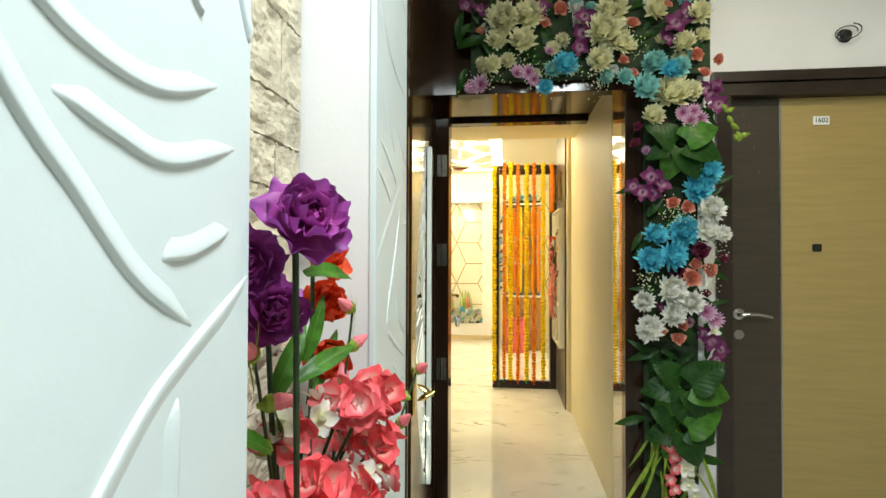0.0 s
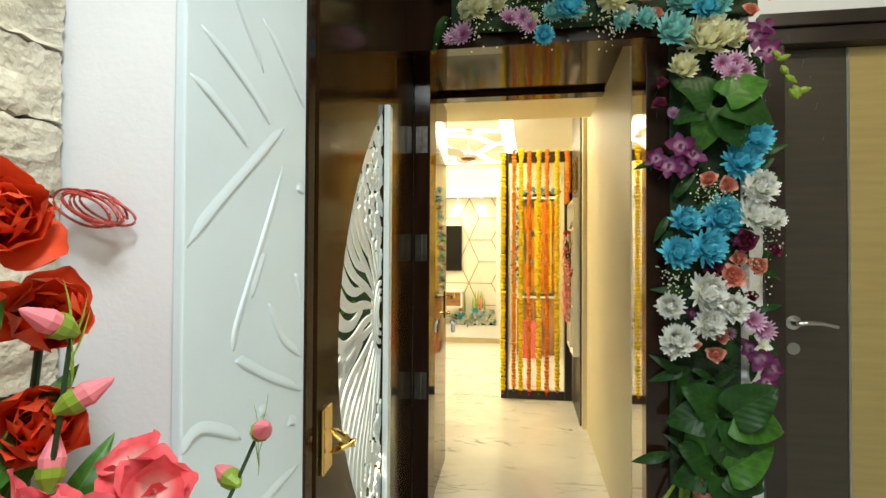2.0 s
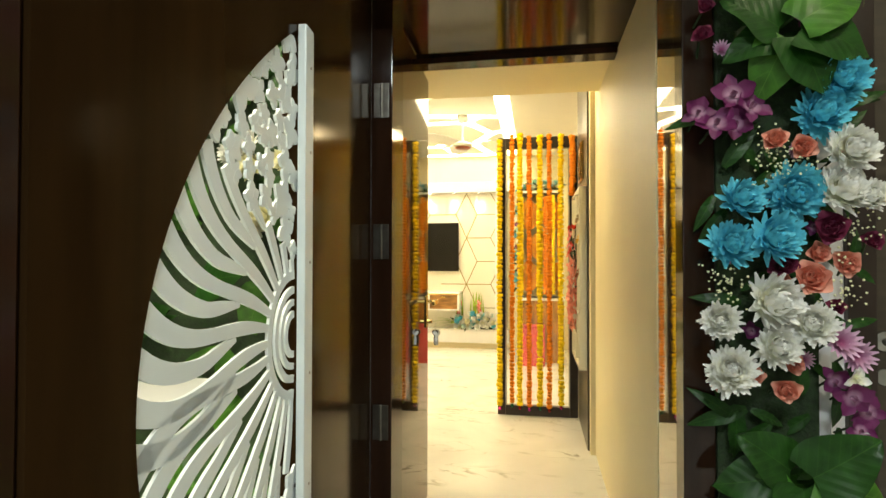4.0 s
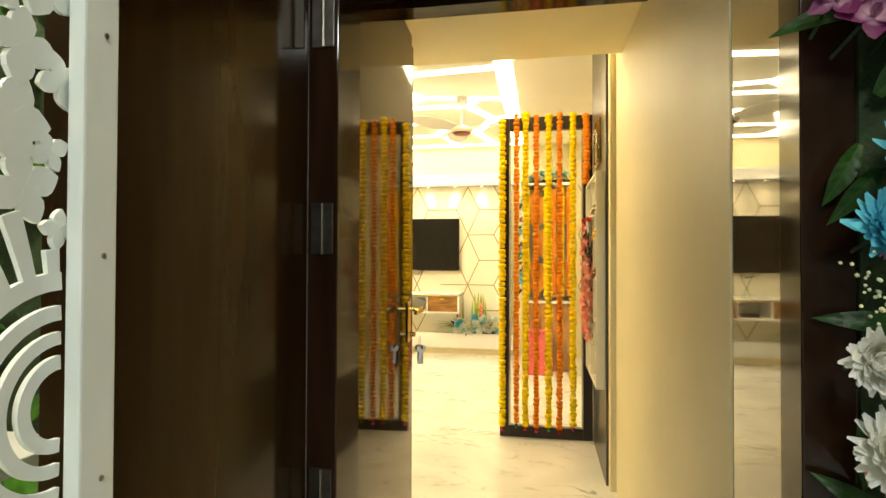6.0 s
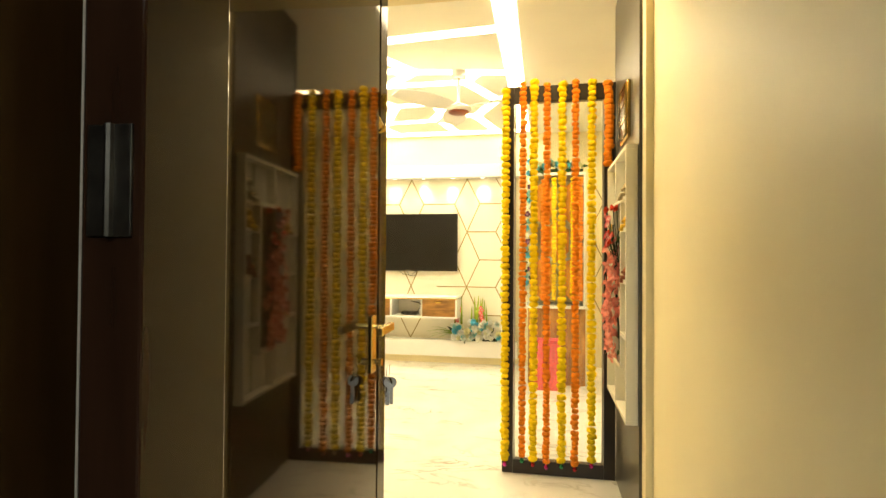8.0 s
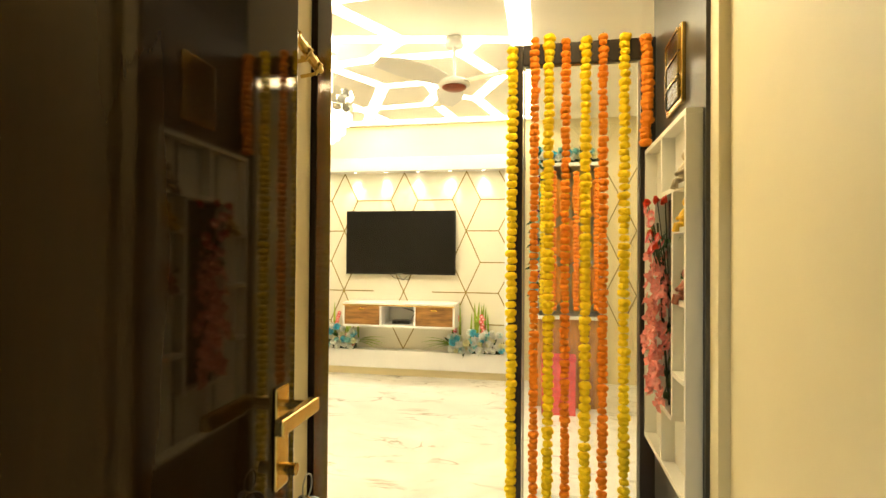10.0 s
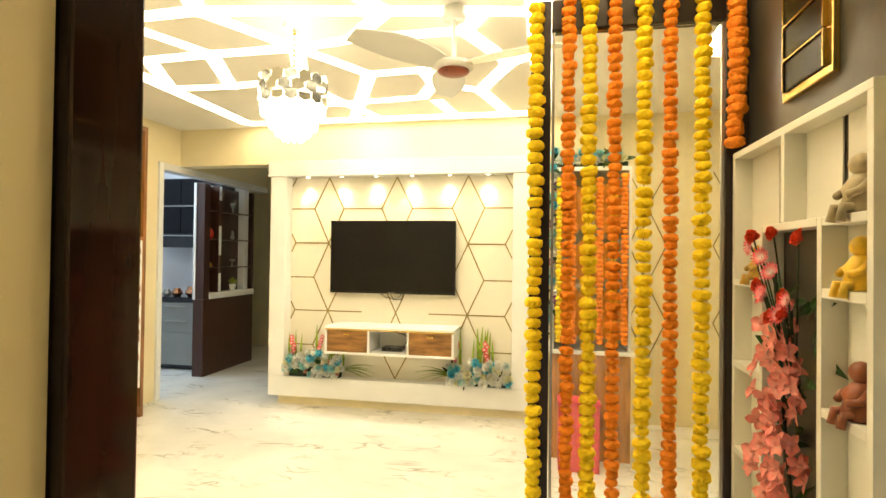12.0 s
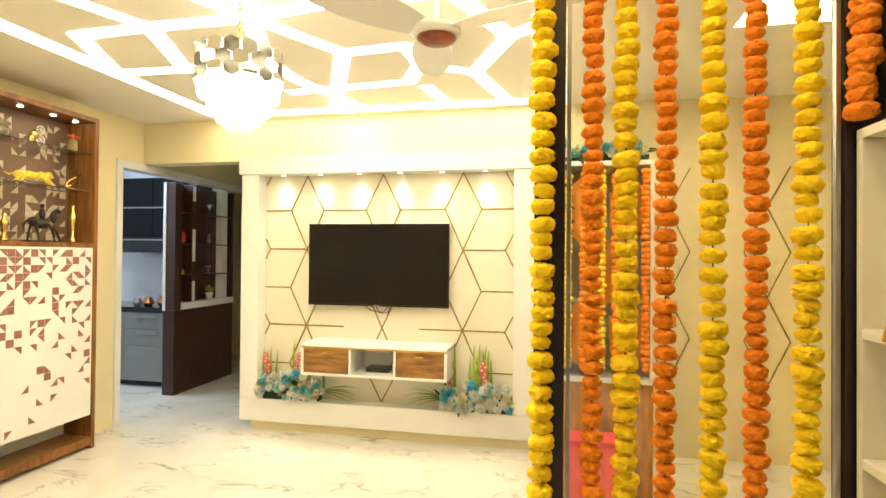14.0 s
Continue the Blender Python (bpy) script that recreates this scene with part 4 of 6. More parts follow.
for k in range(9):
    x, z = 1.36 + 0.02 * k, 1.93 - 0.012 * (k - 3) ** 2
    bloom("bud", F_LONG[0], col, (x, 4.42, z), 0.035, (1, -0.4, 0.1), frng)
for k in range(7):
    ob = part("bud", lathe_bm([(0.002, 0), (0.010, 0.010), (0.012, 0.022), (0.003, 0.042)], 8), M_LIME, col)
    ob.matrix_world = Matrix.Translation((1.37 + 0.012 * k, 4.42, 1.90 - 0.024 * k + frng.uniform(-0.02, 0.02))) @ Matrix.Rotation(frng.uniform(1.2, 2.6), 4, "Y")
for k in range(10):
    bloom("gladiolus", F_ORCHID[P_PINK.name][k % 3], col, (1.155 + frng.uniform(-0.02, 0.02), 4.42, 0.50 - 0.045 * k), 0.032, face(0.6), frng)
for x, z in ((1.16, 1.45), (1.06, 1.16), (1.30, 1.14), (1.22, 1.42), (1.34, 1.28)):
    sp = part("baby_breath", sprig_bm(frng, 60, 0.03, 0.003), P_WHITE, col)
    sp.location = (x, 4.42, z)
    tagged(sp, kind="stuff")

for k in range(34):
    a = frng.uniform(0, 6.28)
    leaf_at(F_MID[k % 2], col, (frng.uniform(1.26, 1.37), 4.50, frng.uniform(0.8, 2.0)), frng.uniform(0.06, 0.10), (math.cos(a), -0.35, math.sin(a) - 0.3), (0, -1, 0.3))
for k in range(16):
    table, key, nm = ((F_ROSE, P_ROSE, "rose"), (F_DAISY, P_LILAC, "daisy"), (F_ORCHID, P_ORCHID, "orchid"), (F_ROSE, P_MAROON, "rose"))[k % 4]
    bloom(nm, table[key.name][k % 2], col, (1.06 + 0.30 * ((k * 0.618) % 1), 4.46, 0.92 + 0.062 * k), 0.026, face(0.4), frng)

arch = thing("flower_swag", "swag of fresh flowers and foliage over the entrance", "flower arrangement")
part("foam_bar", box_bm(0.30, 1.34, 4.455, 4.498, 2.06, 2.40, 0.006), M_DKGREEN, arch, "green foam bar")
for lst, table, key, nm in (
    ([(.447, 2.32, .076), (.559, 2.327, .07), (.534, 2.214, .063), (.422, 2.232, .052), (.883, 2.248, .079), (.952, 2.188, .059), (.868, 2.125, .056), (.924, 2.338, .074), (1.218, 2.177, .05), (.40, 2.12, .04), (.47, 2.14, .035), (1.28, 2.30, .05), (1.1, 2.33, .05)], F_MUM, P_CREAM, "chrysanthemum"),
    ([(.719, 2.106, .057), (.633, 2.015, .035), (1.16, 2.06, .045)], F_MUM, P_CYAN, "chrysanthemum"),
    ([(1.054, 1.988, .059), (1.101, 2.099, .054), (1.201, 2.075, .044), (.971, 2.04, .036), (.66, 2.09, .035)], F_MUM, P_TEAL, "chrysanthemum"),
    ([(.628, 2.298, .032), (1.007, 2.28, .034), (1.275, 2.133, .034), (1.355, 2.105, .028), (1.298, 2.047, .03), (.966, 2.114, .026), (1.007, 2.058, .025), (1.148, 2.346, .026), (.346, 2.273, .026), (.70, 2.36, .04)], F_ROSE, P_ROSE, "rose"),
    ([(.347, 2.032, .046), (.309, 2.02, .035), (.51, 2.076, .036), (.559, 2.08, .036), (.584, 2.049, .03), (.65, 2.166, .022)], F_DAISY, P_LILAC, "daisy"),
    ([(.792, 2.24, .05), (.779, 2.178, .042), (1.183, 2.259, .053), (1.23, 2.306, .048), (.346, 2.363, .037), (.282, 2.397, .036), (.80, 2.31, .045), (.62, 2.37, .04), (1.15, 2.2, .04)], F_ORCHID, P_ORCHID, "orchid"),
):
    for x, z, r in lst:
        choice = table[key.name]
        bloom(nm, choice[frng.randrange(len(choice))], arch, (x, 4.43 + frng.uniform(-0.02, 0.01), z), r * 1.12, face(0.35), frng)
        part("stalk", tube_bm([(x, 4.445, z), (x, 4.458, max(2.07, min(2.39, z)))], 0.003, 5), M_STEM, arch)
for k in range(56):
    a = frng.uniform(0, 6.28)
    leaf_at(F_MID[k % 2], arch, (frng.uniform(0.26, 1.33), 4.452, frng.uniform(2.08, 2.38)), frng.uniform(0.06, 0.13), (math.cos(a), -0.4, math.sin(a)), (0, -1, 0.3))
for k in range(30):
    x, z = frng.uniform(0.34, 1.32), frng.uniform(2.06, 2.40)
    key = (P_CREAM, P_CREAM, P_WHITE, P_TEAL)[k % 4]
    bloom("small_chrysanthemum", F_MUM[key.name][k % 2], arch, (x, 4.452, z), frng.uniform(0.026, 0.042), face(0.5), frng)
for k in range(6):
    a = radians(frng.uniform(0, 360))
    leaf_at(F_MID[k % 2], arch, (frng.uniform(0.22, 0.36), 4.44, frng.uniform(2.2, 2.36)), frng.uniform(0.1, 0.2), (math.cos(a), -0.4, math.sin(a)), (0, -1, 0.2))
for x, z in ((.37, 2.05), (.52, 2.13), (.62, 2.06), (1.0, 2.2), (1.3, 2.36), (.85, 2.04)):
    sp = part("baby_breath", sprig_bm(frng, 70, 0.04, 0.0035), P_WHITE, arch)
    sp.location = (x, 4.44, z)
    tagged(sp, kind="stuff")

# artificial flowers in the stone niche
nrng = random.Random(8)
def stemmed(name, label, top, foot, flowers, leaves):
    th = thing(name, label, "artificial flower")
    mid = (Vector(top) + Vector(foot)) / 2 + Vector((0.012, 0.01, 0))
    part("stem", tube_bm([foot, mid, top], 0.0038, 8), M_STEM, th)
    for me, at, size, facing, nm in flowers:
        bloom(nm, me, th, at, size, facing, nrng)
        if me in PEONY:
            bloom("stamens", TUFT, th, Vector(at) + Vector(facing).normalized() * size * 0.22, size * 0.24, facing, nrng)
    for at, size, way in leaves:
        leaf_at(F_LANCE, th, at, size * 0.85, way, (0.6, -0.3, 0.7))
    return th


def peony_bm(seed, rings=((9, -8, 1.0, 0.85), (8, 14, 0.88, 0.80), (7, 36, 0.70, 0.66), (6, 58, 0.50, 0.5), (5, 74, 0.34, 0.36)), ruffle=0.34):
    """Rings of wide ruffled petals: (count, lift, length, width)."""
    r = random.Random(seed)
    bm = bmesh.new()
    for i, (n, lift, length, width) in enumerate(rings):
        for k in range(n):
            broad_petal_bm(bm, length * r.uniform(0.9, 1.1), width, Matrix.Translation((0, 0, 0.04 * i)) @ aim((k + 0.5 * i) * 2 * math.pi / n + r.uniform(-0.15, 0.15), radians(lift + r.uniform(-7, 7))), curl=r.uniform(0.1, 0.6), cup=r.uniform(0.1, 0.4), ruffle=ruffle, seed=seed * 40 + i * 10 + k, rows=7)
    return bm


def heart_bm(seed):
    """The pale tuft of stamens in a flower's middle."""
    r = random.Random(seed)
    bm = bmesh.new()
    for k in range(26):
        petal_bm(bm, 1.0, 0.22, aim(k * 2.4, radians(r.uniform(25, 88))), curl=0.5, cup=0.3, rows=2)
    return bm


PEONY = [mesh_of("peony", peony_bm(i), P_PURPLE) for i in (1, 2)]
CUP = ((8, 30, 1.0, 0.9), (8, 48, 0.95, 0.8), (7, 64, 0.8, 0.6), (5, 78, 0.6, 0.4))
POPPY = [mesh_of("poppy", peony_bm(i, CUP, 0.3), P_RED) for i in (3, 4)]
TUFT = mesh_of("tuft", heart_bm(3), P_CREAM)
vase = thing("flower_vase", "tall white ceramic vase holding artificial flowers", "vase", (0.135, 2.80, 0.0))
vb = lathe_bm([(0.05, 0), (0.06, 0.02), (0.066, 0.25), (0.058, 0.55), (0.045, 0.66), (0.05, 0.70), (0.045, 0.70), (0.04, 0.66), (0.035, 0.1), (0.001, 0.1)], 28)
part("body", vb, M_DUCO, vase, smooth=True)
FT = (0.135, 2.80, 0.12)
stemmed("purple_peony", "purple artificial peony on a long stem", (0.225, 2.62, 1.28), FT, [(PEONY[0], (0.24, 2.61, 1.295), 0.058, (0.55, -0.65, 0.45), "flower"), (PEONY[1], (0.175, 2.60, 1.245), 0.048, (0.4, -0.8, 0.2), "flower")], [((0.22, 2.66, 1.235), 0.14, (0.35, 0.85, 0.12)), ((0.2, 2.68, 1.10), 0.13, (0.5, 0.6, 0.4)), ((0.18, 2.66, 1.02), 0.13, (-0.2, -0.7, 0.6))])
stemmed("purple_peony", "smaller purple artificial peony among green leaves", (0.16, 2.69, 1.175), FT, [(PEONY[1], (0.165, 2.69, 1.185), 0.05, (0.6, -0.7, 0.2), "flower")], [((0.15, 2.72, 1.06), 0.15, (0.3, 0.4, 0.85)), ((0.15, 2.74, 1.0), 0.14, (0.4, -0.5, 0.7))])
for (x, y, z), s in (((0.135, 2.918, 1.247), 0.043), ((0.118, 2.985, 1.158), 0.045), ((0.125, 2.97, 1.06), 0.042)):
    stemmed("red_poppy", "red artificial poppy with ruffled petals", (x, y, z), FT, [(POPPY[int(z * 10) % 2], (x, y, z + 0.004), s * 1.5, (0.75, -0.5, 0.35), "flower")], [((x, y - 0.04, z - 0.16), 0.13, (0.35, 0.1, 0.9)), ((x, y, z - 0.22), 0.14, (0.3, 0.35, 0.8))])


def gladiolus(label, foot, tip, n, size, material):
    th = thing("gladiolus", label, "artificial flower")
    f, t = Vector(foot), Vector(tip)
    line = [f + (t - f) * k / 8 + Vector((0.0, 0.03, -0.02)) * math.sin(math.pi * k / 8) for k in range(9)]
    part("stem", tube_bm(line, 0.004, 7, 0.5), M_STEM, th)
    for k in range(n):
        s = k / (n - 1)
        p = line[min(8, int(1 + 7 * s))]
        side = Vector((nrng.uniform(-0.6, 1), nrng.uniform(-1, 0.6), nrng.uniform(0.0, 0.6)))
        if s < 0.5:
            bloom("flower", F_ORCHID[material.name][k % 3], th, p + side * 0.022, size, side, nrng)
        else:
            bud = part("bud", lathe_bm([(0.002, 0), (0.009, 0.01), (0.011, 0.022), (0.004, 0.04), (0.001, 0.044)], 10), P_BUD, th)
            bud.matrix_world = Matrix.Translation(p) @ side.to_track_quat("Z", "Y").to_matrix().to_4x4()
            cal = part("calyx", lathe_bm([(0.003, -0.006), (0.011, 0.006), (0.012, 0.014)], 10), M_LIME, bud)
    for k in range(5):
        leaf_at(F_LONG[0], th, line[-1] - Vector((0, 0, 0.012 * k)), 0.045, (nrng.uniform(-0.3, 0.3), nrng.uniform(-0.2, 0.6), 1), (1, 0, 0), "bract")


gladiolus("pink artificial gladiolus spike with opening buds", (0.15, 2.82, 0.70), (0.20, 2.935, 1.165), 8, 0.038, P_PINK)
gladiolus("pink artificial gladiolus low at the niche's edge", (0.15, 2.75, 0.70), (0.172, 2.63, 1.14), 8, 0.036, P_PINK)
gladiolus("pink artificial gladiolus leaning out of the niche", (0.17, 2.84, 0.70), (0.285, 3.10, 1.03), 8, 0.038, P_PINK)
for i in range(20):
    x, y, z = 0.13 + 0.12 * nrng.random(), 2.60 + 0.40 * nrng.random(), 0.84 + 0.18 * nrng.random()
    key = (P_PINK, P_HOT, P_WHITE, P_PINK)[i % 4]
    th = thing("artificial_blossom", ("white" if key is P_WHITE else "coral pink") + " artificial blossom spray in the niche vase", "artificial flower")
    part("stem", tube_bm([FT, ((x + 0.135) / 2, (y + 2.8) / 2, (z + 0.8) / 2), (x, y, z)], 0.003, 6), M_STEM, th)
    for k in range(4):
        d = Vector((nrng.uniform(-0.2, 1), nrng.uniform(-1, 0.5), nrng.uniform(-0.2, 0.8)))
        bloom("flower", F_ORCHID[key.name][k % 3], th, Vector((x, y, z)) + d * 0.03, 0.030 if key is P_WHITE else 0.040, d, nrng)

# foliage in the recess behind the lattice
rec = thing("recess_planting", "green leaves and blossoms behind the pierced door", "plants")
# near-black sheets put the shade between the leaves into colour
part("backing", box_bm(-0.698, -0.64, 3.42, 4.60, 0.0, 2.3, 0.004), M_DKGREEN, rec, "near-black sheet standing for shade between the leaves")
part("end_backing", box_bm(-0.638, 0.02, 4.56, 4.618, 0.0, 2.3, 0.004), M_DKGREEN, rec, "near-black sheet standing for shade between the leaves")
rrng = random.Random(77)
for k in range(240):
    z, a = rrng.uniform(0.15, 2.15), rrng.uniform(0, 6.28)
    me = (F_MID[0], F_LANCE, F_LEAF[2], F_LEAF[0])[k % 4]
    if k % 3:
        leaf_at(me, rec, (-0.632, rrng.uniform(3.7, 4.55), z), rrng.uniform(0.09, 0.17), (0.45, math.cos(a), math.sin(a)), (1, -0.2, 0.4))
    else:
        leaf_at(me, rec, (rrng.uniform(-0.6, 0.0), 4.552, z), rrng.uniform(0.09, 0.17), (math.cos(a), -0.45, math.sin(a)), (0.2, -1, 0.4))
for k in range(14):
    bloom("chrysanthemum", F_MUM[(P_CREAM, P_WHITE)[k % 2].name][k % 2], rec, (rrng.uniform(-0.5, 0.0), 4.50, rrng.uniform(1.2, 2.0)), 0.045, (-0.1, -1, 0.2), rrng)
tagged(to_ob("recess_ledge", box_bm(-0.60, -0.26, 3.42, 4.50, 0.84, 0.866, 0.003), M_DUCO), "white ledge crossing the recess behind the door", "ledge")

# ---- glass partition with marigold strings ----
PX0, PX1, PY0, PY1, PZ = 0.335, 0.945, 7.27, 7.32, 2.16
scr = thing("glass_partition", "dark framed glass partition hung with marigold garlands", "partition")
part("left_stile", box_bm(PX0, PX0 + 0.06, PY0, PY1, 0, PZ, 0.003), M_FRAMEDK, scr)
part("right_stile", box_bm(PX1 - 0.06, PX1, PY0, PY1, 0, PZ, 0.003), M_FRAMEDK, scr)
part("top_rail", box_bm(PX0 + 0.061, PX1 - 0.061, PY0, PY1, PZ - 0.09, PZ, 0.003), M_FRAMEDK, scr)
part("bottom_rail", box_bm(PX0 + 0.061, PX1 - 0.061, PY0, PY1, 0, 0.075, 0.003), M_FRAMEDK, scr)
gl = part("pane", box_bm(PX0 + 0.062, PX1 - 0.062, 7.290, 7.296, 0.077, PZ - 0.092), M_GLASS, scr, "clear glass pane")
gl.visible_shadow = False
for x in (PX0 + 0.0635, PX1 - 0.0705):
    part("bead", box_bm(x, x + 0.008, 7.276, 7.289, 0.08, PZ - 0.095, 0.001), M_STEEL, scr, "bright metal glazing bead")


def marigold_bm(seed):
    """A puffy flattened flower head with a frilled rim."""
    bm = bmesh.new()
    bmesh.ops.create_icosphere(bm, subdivisions=4, radius=1.0)
    off = Vector((seed * 7.3, 0, 0))
    for v in bm.verts:
        c = v.co.copy()
        flat = (c.x * c.x + c.y * c.y) ** 0.5
        if flat > 0.01:
            c.x, c.y = c.x * flat ** -0.3, c.y * flat ** -0.3
        c.z = math.copysign(abs(c.z) ** 0.8, c.z) * 0.66
        frill = noise.cell(v.co * 5.5 + off) * 0.10
        v.co = c * (1 + noise.noise(c * 1.8 + off) * 0.12 + noise.noise(c * 9 + off) * 0.07 + frill - 0.05)
    return bm


MARI = {m.name: [mesh_of("marigold", marigold_bm(i), m) for i in range(4)] for m in (M_ORANGE, M_YELLOW)}
BALLS = [mat("foil_" + n, c, 0.2, metal=0.8, vary=0.1) for n, c in (("magenta", (0.5, 0.03, 0.25)), ("green", (0.02, 0.25, 0.12)), ("red", (0.4, 0.02, 0.03)))]
grng = random.Random(3)


def marigold_string(x, y, z0, z1, material, r, label, lean=0.0, gap=1.0):
    th = thing("marigold_garland", label, "garland", (x, y, 0), group="marigold strings on the partition")
    part("string", tube_bm([(0, 0, z0), (lean * 0.5, 0, (z0 + z1) / 2), (0, 0, z1)], 0.0012, 5), M_STEM, th)
    z = z0 + r * 0.5
    k = 0
    while z < z1 - r * 0.3:
        s = r * grng.uniform(0.84, 1.14)
        t = (z - z0) / (z1 - z0)
        ob = new("marigold", MARI[material.name][grng.randrange(4)])
        ob.parent = th
        ob.matrix_basis = Matrix.Translation((lean * math.sin(math.pi * t) + grng.uniform(-0.0025, 0.0025), grng.uniform(-0.002, 0.002), z)) @ Matrix.Rotation(grng.uniform(0, 6.28), 4, "Z") @ Matrix.Rotation(grng.uniform(-0.22, 0.22), 4, "X") @ Matrix.Scale(s, 4)
        z += s * grng.uniform(1.15, 1.50) * gap
        k += 1
    return th


for i, (x, m_, z0) in enumerate(((0.353, M_YELLOW, 0.075), (0.447, M_ORANGE, 0.10), (0.506, M_YELLOW, 0.085), (0.579, M_ORANGE, 0.075), (0.660, M_YELLOW, 0.085), (0.730, M_ORANGE, 0.075), (0.818, M_YELLOW, 0.10))):
    y = 7.248
    marigold_string(x, y, z0, 2.165 + 0.01 * (i % 3), m_, 0.0200 if m_ is M_ORANGE else 0.0232, ("orange" if m_ is M_ORANGE else "yellow") + " marigold garland hanging on the glass partition", 0.002 * (i % 3 - 1))
    bl = tagged(to_ob("bauble", lathe_bm([(0.001, -0.014), (0.009, -0.011), (0.014, 0), (0.010, 0.010), (0.003, 0.014), (0.002, 0.03)], 14), BALLS[i % 3], True), "shiny foil bauble at the end of a garland", "bauble", "garland baubles")
    bl.location = (x, y, z0 - 0.022)
marigold_string(0.898, 7.248, 1.70, 2.17, M_ORANGE, 0.0235, "short orange marigold garland draped by the wall shelf", 0.010, 0.75)

# ---- wall shelf with figures and flowers ----
shelf = thing("wall_shelf", "white lacquered wall shelf with staggered open compartments", "shelf")
SX0, SX1, SY0, SY1, SZ0, SZ1, T = 0.90, 0.949, 6.60, 7.262, 0.50, 1.68, 0.018
M_SHELF = mat("shelf_lacquer", (0.76, 0.74, 0.64), 0.3, vary=0.03, scale=4)
part("top_board", box_bm(SX0, SX1, SY0, SY1, SZ1 - T, SZ1, 0.0015), M_SHELF, shelf)
part("bottom_board", box_bm(SX0, SX1, SY0, SY1, SZ0, SZ0 + T, 0.0015), M_SHELF, shelf)
part("near_side", box_bm(SX0, SX1, SY0, SY0 + T, SZ0 + T, SZ1 - T, 0.0015), M_SHELF, shelf)
part("far_side", box_bm(SX0, SX1, SY1 - T, SY1, SZ0 + T, SZ1 - T, 0.0015), M_SHELF, shelf)
for y0_, y1_, z0_, z1_ in ((SY0 + T, 6.764, SZ0 + T, SZ1 - T), (7.069, SY1 - T, SZ0 + T, SZ1 - T), (6.784, 7.049, 1.467, SZ1 - T), (6.784, 7.049, SZ0 + T, 0.70)):
    part("back_board", box_bm(0.945, 0.9485, y0_, y1_, z0_, z1_), M_SHELF, shelf)
part("upright", box_bm(SX0, SX1, 6.765, 6.783, 0.72, 1.465, 0.0015), M_SHELF, shelf)
part("upright", box_bm(SX0, SX1, 7.05, 7.068, 0.72, 1.465, 0.0015), M_SHELF, shelf)
part("upright", box_bm(SX0, SX1, 6.93, 6.948, 1.467, SZ1 - T, 0.0015), M_SHELF, shelf)
part("upright", box_bm(SX0, SX1, 6.93, 6.948, SZ0 + T, 0.70, 0.0015), M_SHELF, shelf)
part("cross_board", box_bm(SX0, SX1, 6.784, 7.049, 1.449, 1.466, 0.0015), M_SHELF, shelf)
part("cross_board", box_bm(SX0, SX1, 6.784, 7.049, 0.702, 0.719, 0.0015), M_SHELF, shelf)
for z in (1.33, 1.105, 0.87):
    part("cross_board", box_bm(SX0, SX1, SY0 + T, 6.764, z - T, z, 0.0015), M_SHELF, shelf)
    part("cross_board", box_bm(SX0, SX1, 7.069, SY1 - T, z - T, z, 0.0015), M_SHELF, shelf)


def figurine(at, s, body, head, label):
    th = lathe_bm([(0.30, 0), (0.34, 0.05), (0.26, 0.30), (0.30, 0.42), (0.16, 0.62), (0.12, 0.66)], 14)
    hd_ = bmesh.new()
    bmesh.ops.create_icosphere(hd_, subdivisions=2, radius=0.20, matrix=Matrix.Translation((0, 0, 0.82)))
    join(th, hd_)
    for sy in (-1, 1):
        tube_bm([(0.0, 0.24 * sy, 0.52), (-0.18, 0.30 * sy, 0.36), (-0.30, 0.16 * sy, 0.30)], 0.07, 8, bm=th)
        tube_bm([(-0.05, 0.14 * sy, 0.10), (-0.36, 0.16 * sy, 0.10), (-0.40, 0.16 * sy, -0.14)], 0.08, 8, bm=th)
    m_ = mat("figurine_" + label.split()[0], body, 0.35, vary=0.25, scale=3)
    ob = tagged(to_ob("figurine", th, m_, True), label, "figurine")
    ob.matrix_world = Matrix.Translation(at) @ Matrix.Scale(s, 4)
    return ob


part("ledge", box_bm(SX0, SX1, SY0 + T, 6.764, 1.449, 1.466, 0.0015), M_SHELF, shelf)
figurine((0.930, 6.69, 1.4670), 0.105, (0.42, 0.34, 0.20), (0.72, 0.42, 0.12), "ochre and cream painted seated figurine")
figurine((0.930, 6.69, 1.3310), 0.095, (0.80, 0.50, 0.03), (0.35, 0.55, 0.75), "yellow and blue painted seated figurine")
figurine((0.930, 6.69, 1.1060), 0.10, (0.28, 0.08, 0.03), (0.60, 0.35, 0.15), "brown painted kneeling figurine")
figurine((0.930, 7.15, 1.3310), 0.09, (0.50, 0.30, 0.04), (0.15, 0.2, 0.3), "small painted figurine with dangling feet")
figurine((0.930, 7.12, 0.8710), 0.08, (0.65, 0.45, 0.08), (0.25, 0.15, 0.05), "small ochre painted figurine")
srng = random.Random(4)
spray = thing("flower_spray", "coral pink artificial flower spray with dark leaves", "artificial flower")
part("stem", tube_bm([(0.925, 6.92, 0.719), (0.905, 6.93, 1.0), (0.89, 6.95, 1.36)], 0.004, 6), M_STEM, spray)
for k in range(84):
    t = k / 83
    p = Vector((0.895 + srng.uniform(-0.035, 0.02), 6.92 + srng.uniform(-0.10, 0.10) * (1.1 - 0.6 * t), 0.74 + 0.50 * t))
    bloom("flower", F_ORCHID[P_CORAL.name][k % 3], spray, p, 0.029, (-1, srng.uniform(-0.9, 0.3), srng.uniform(-0.5, 0.5)), srng)
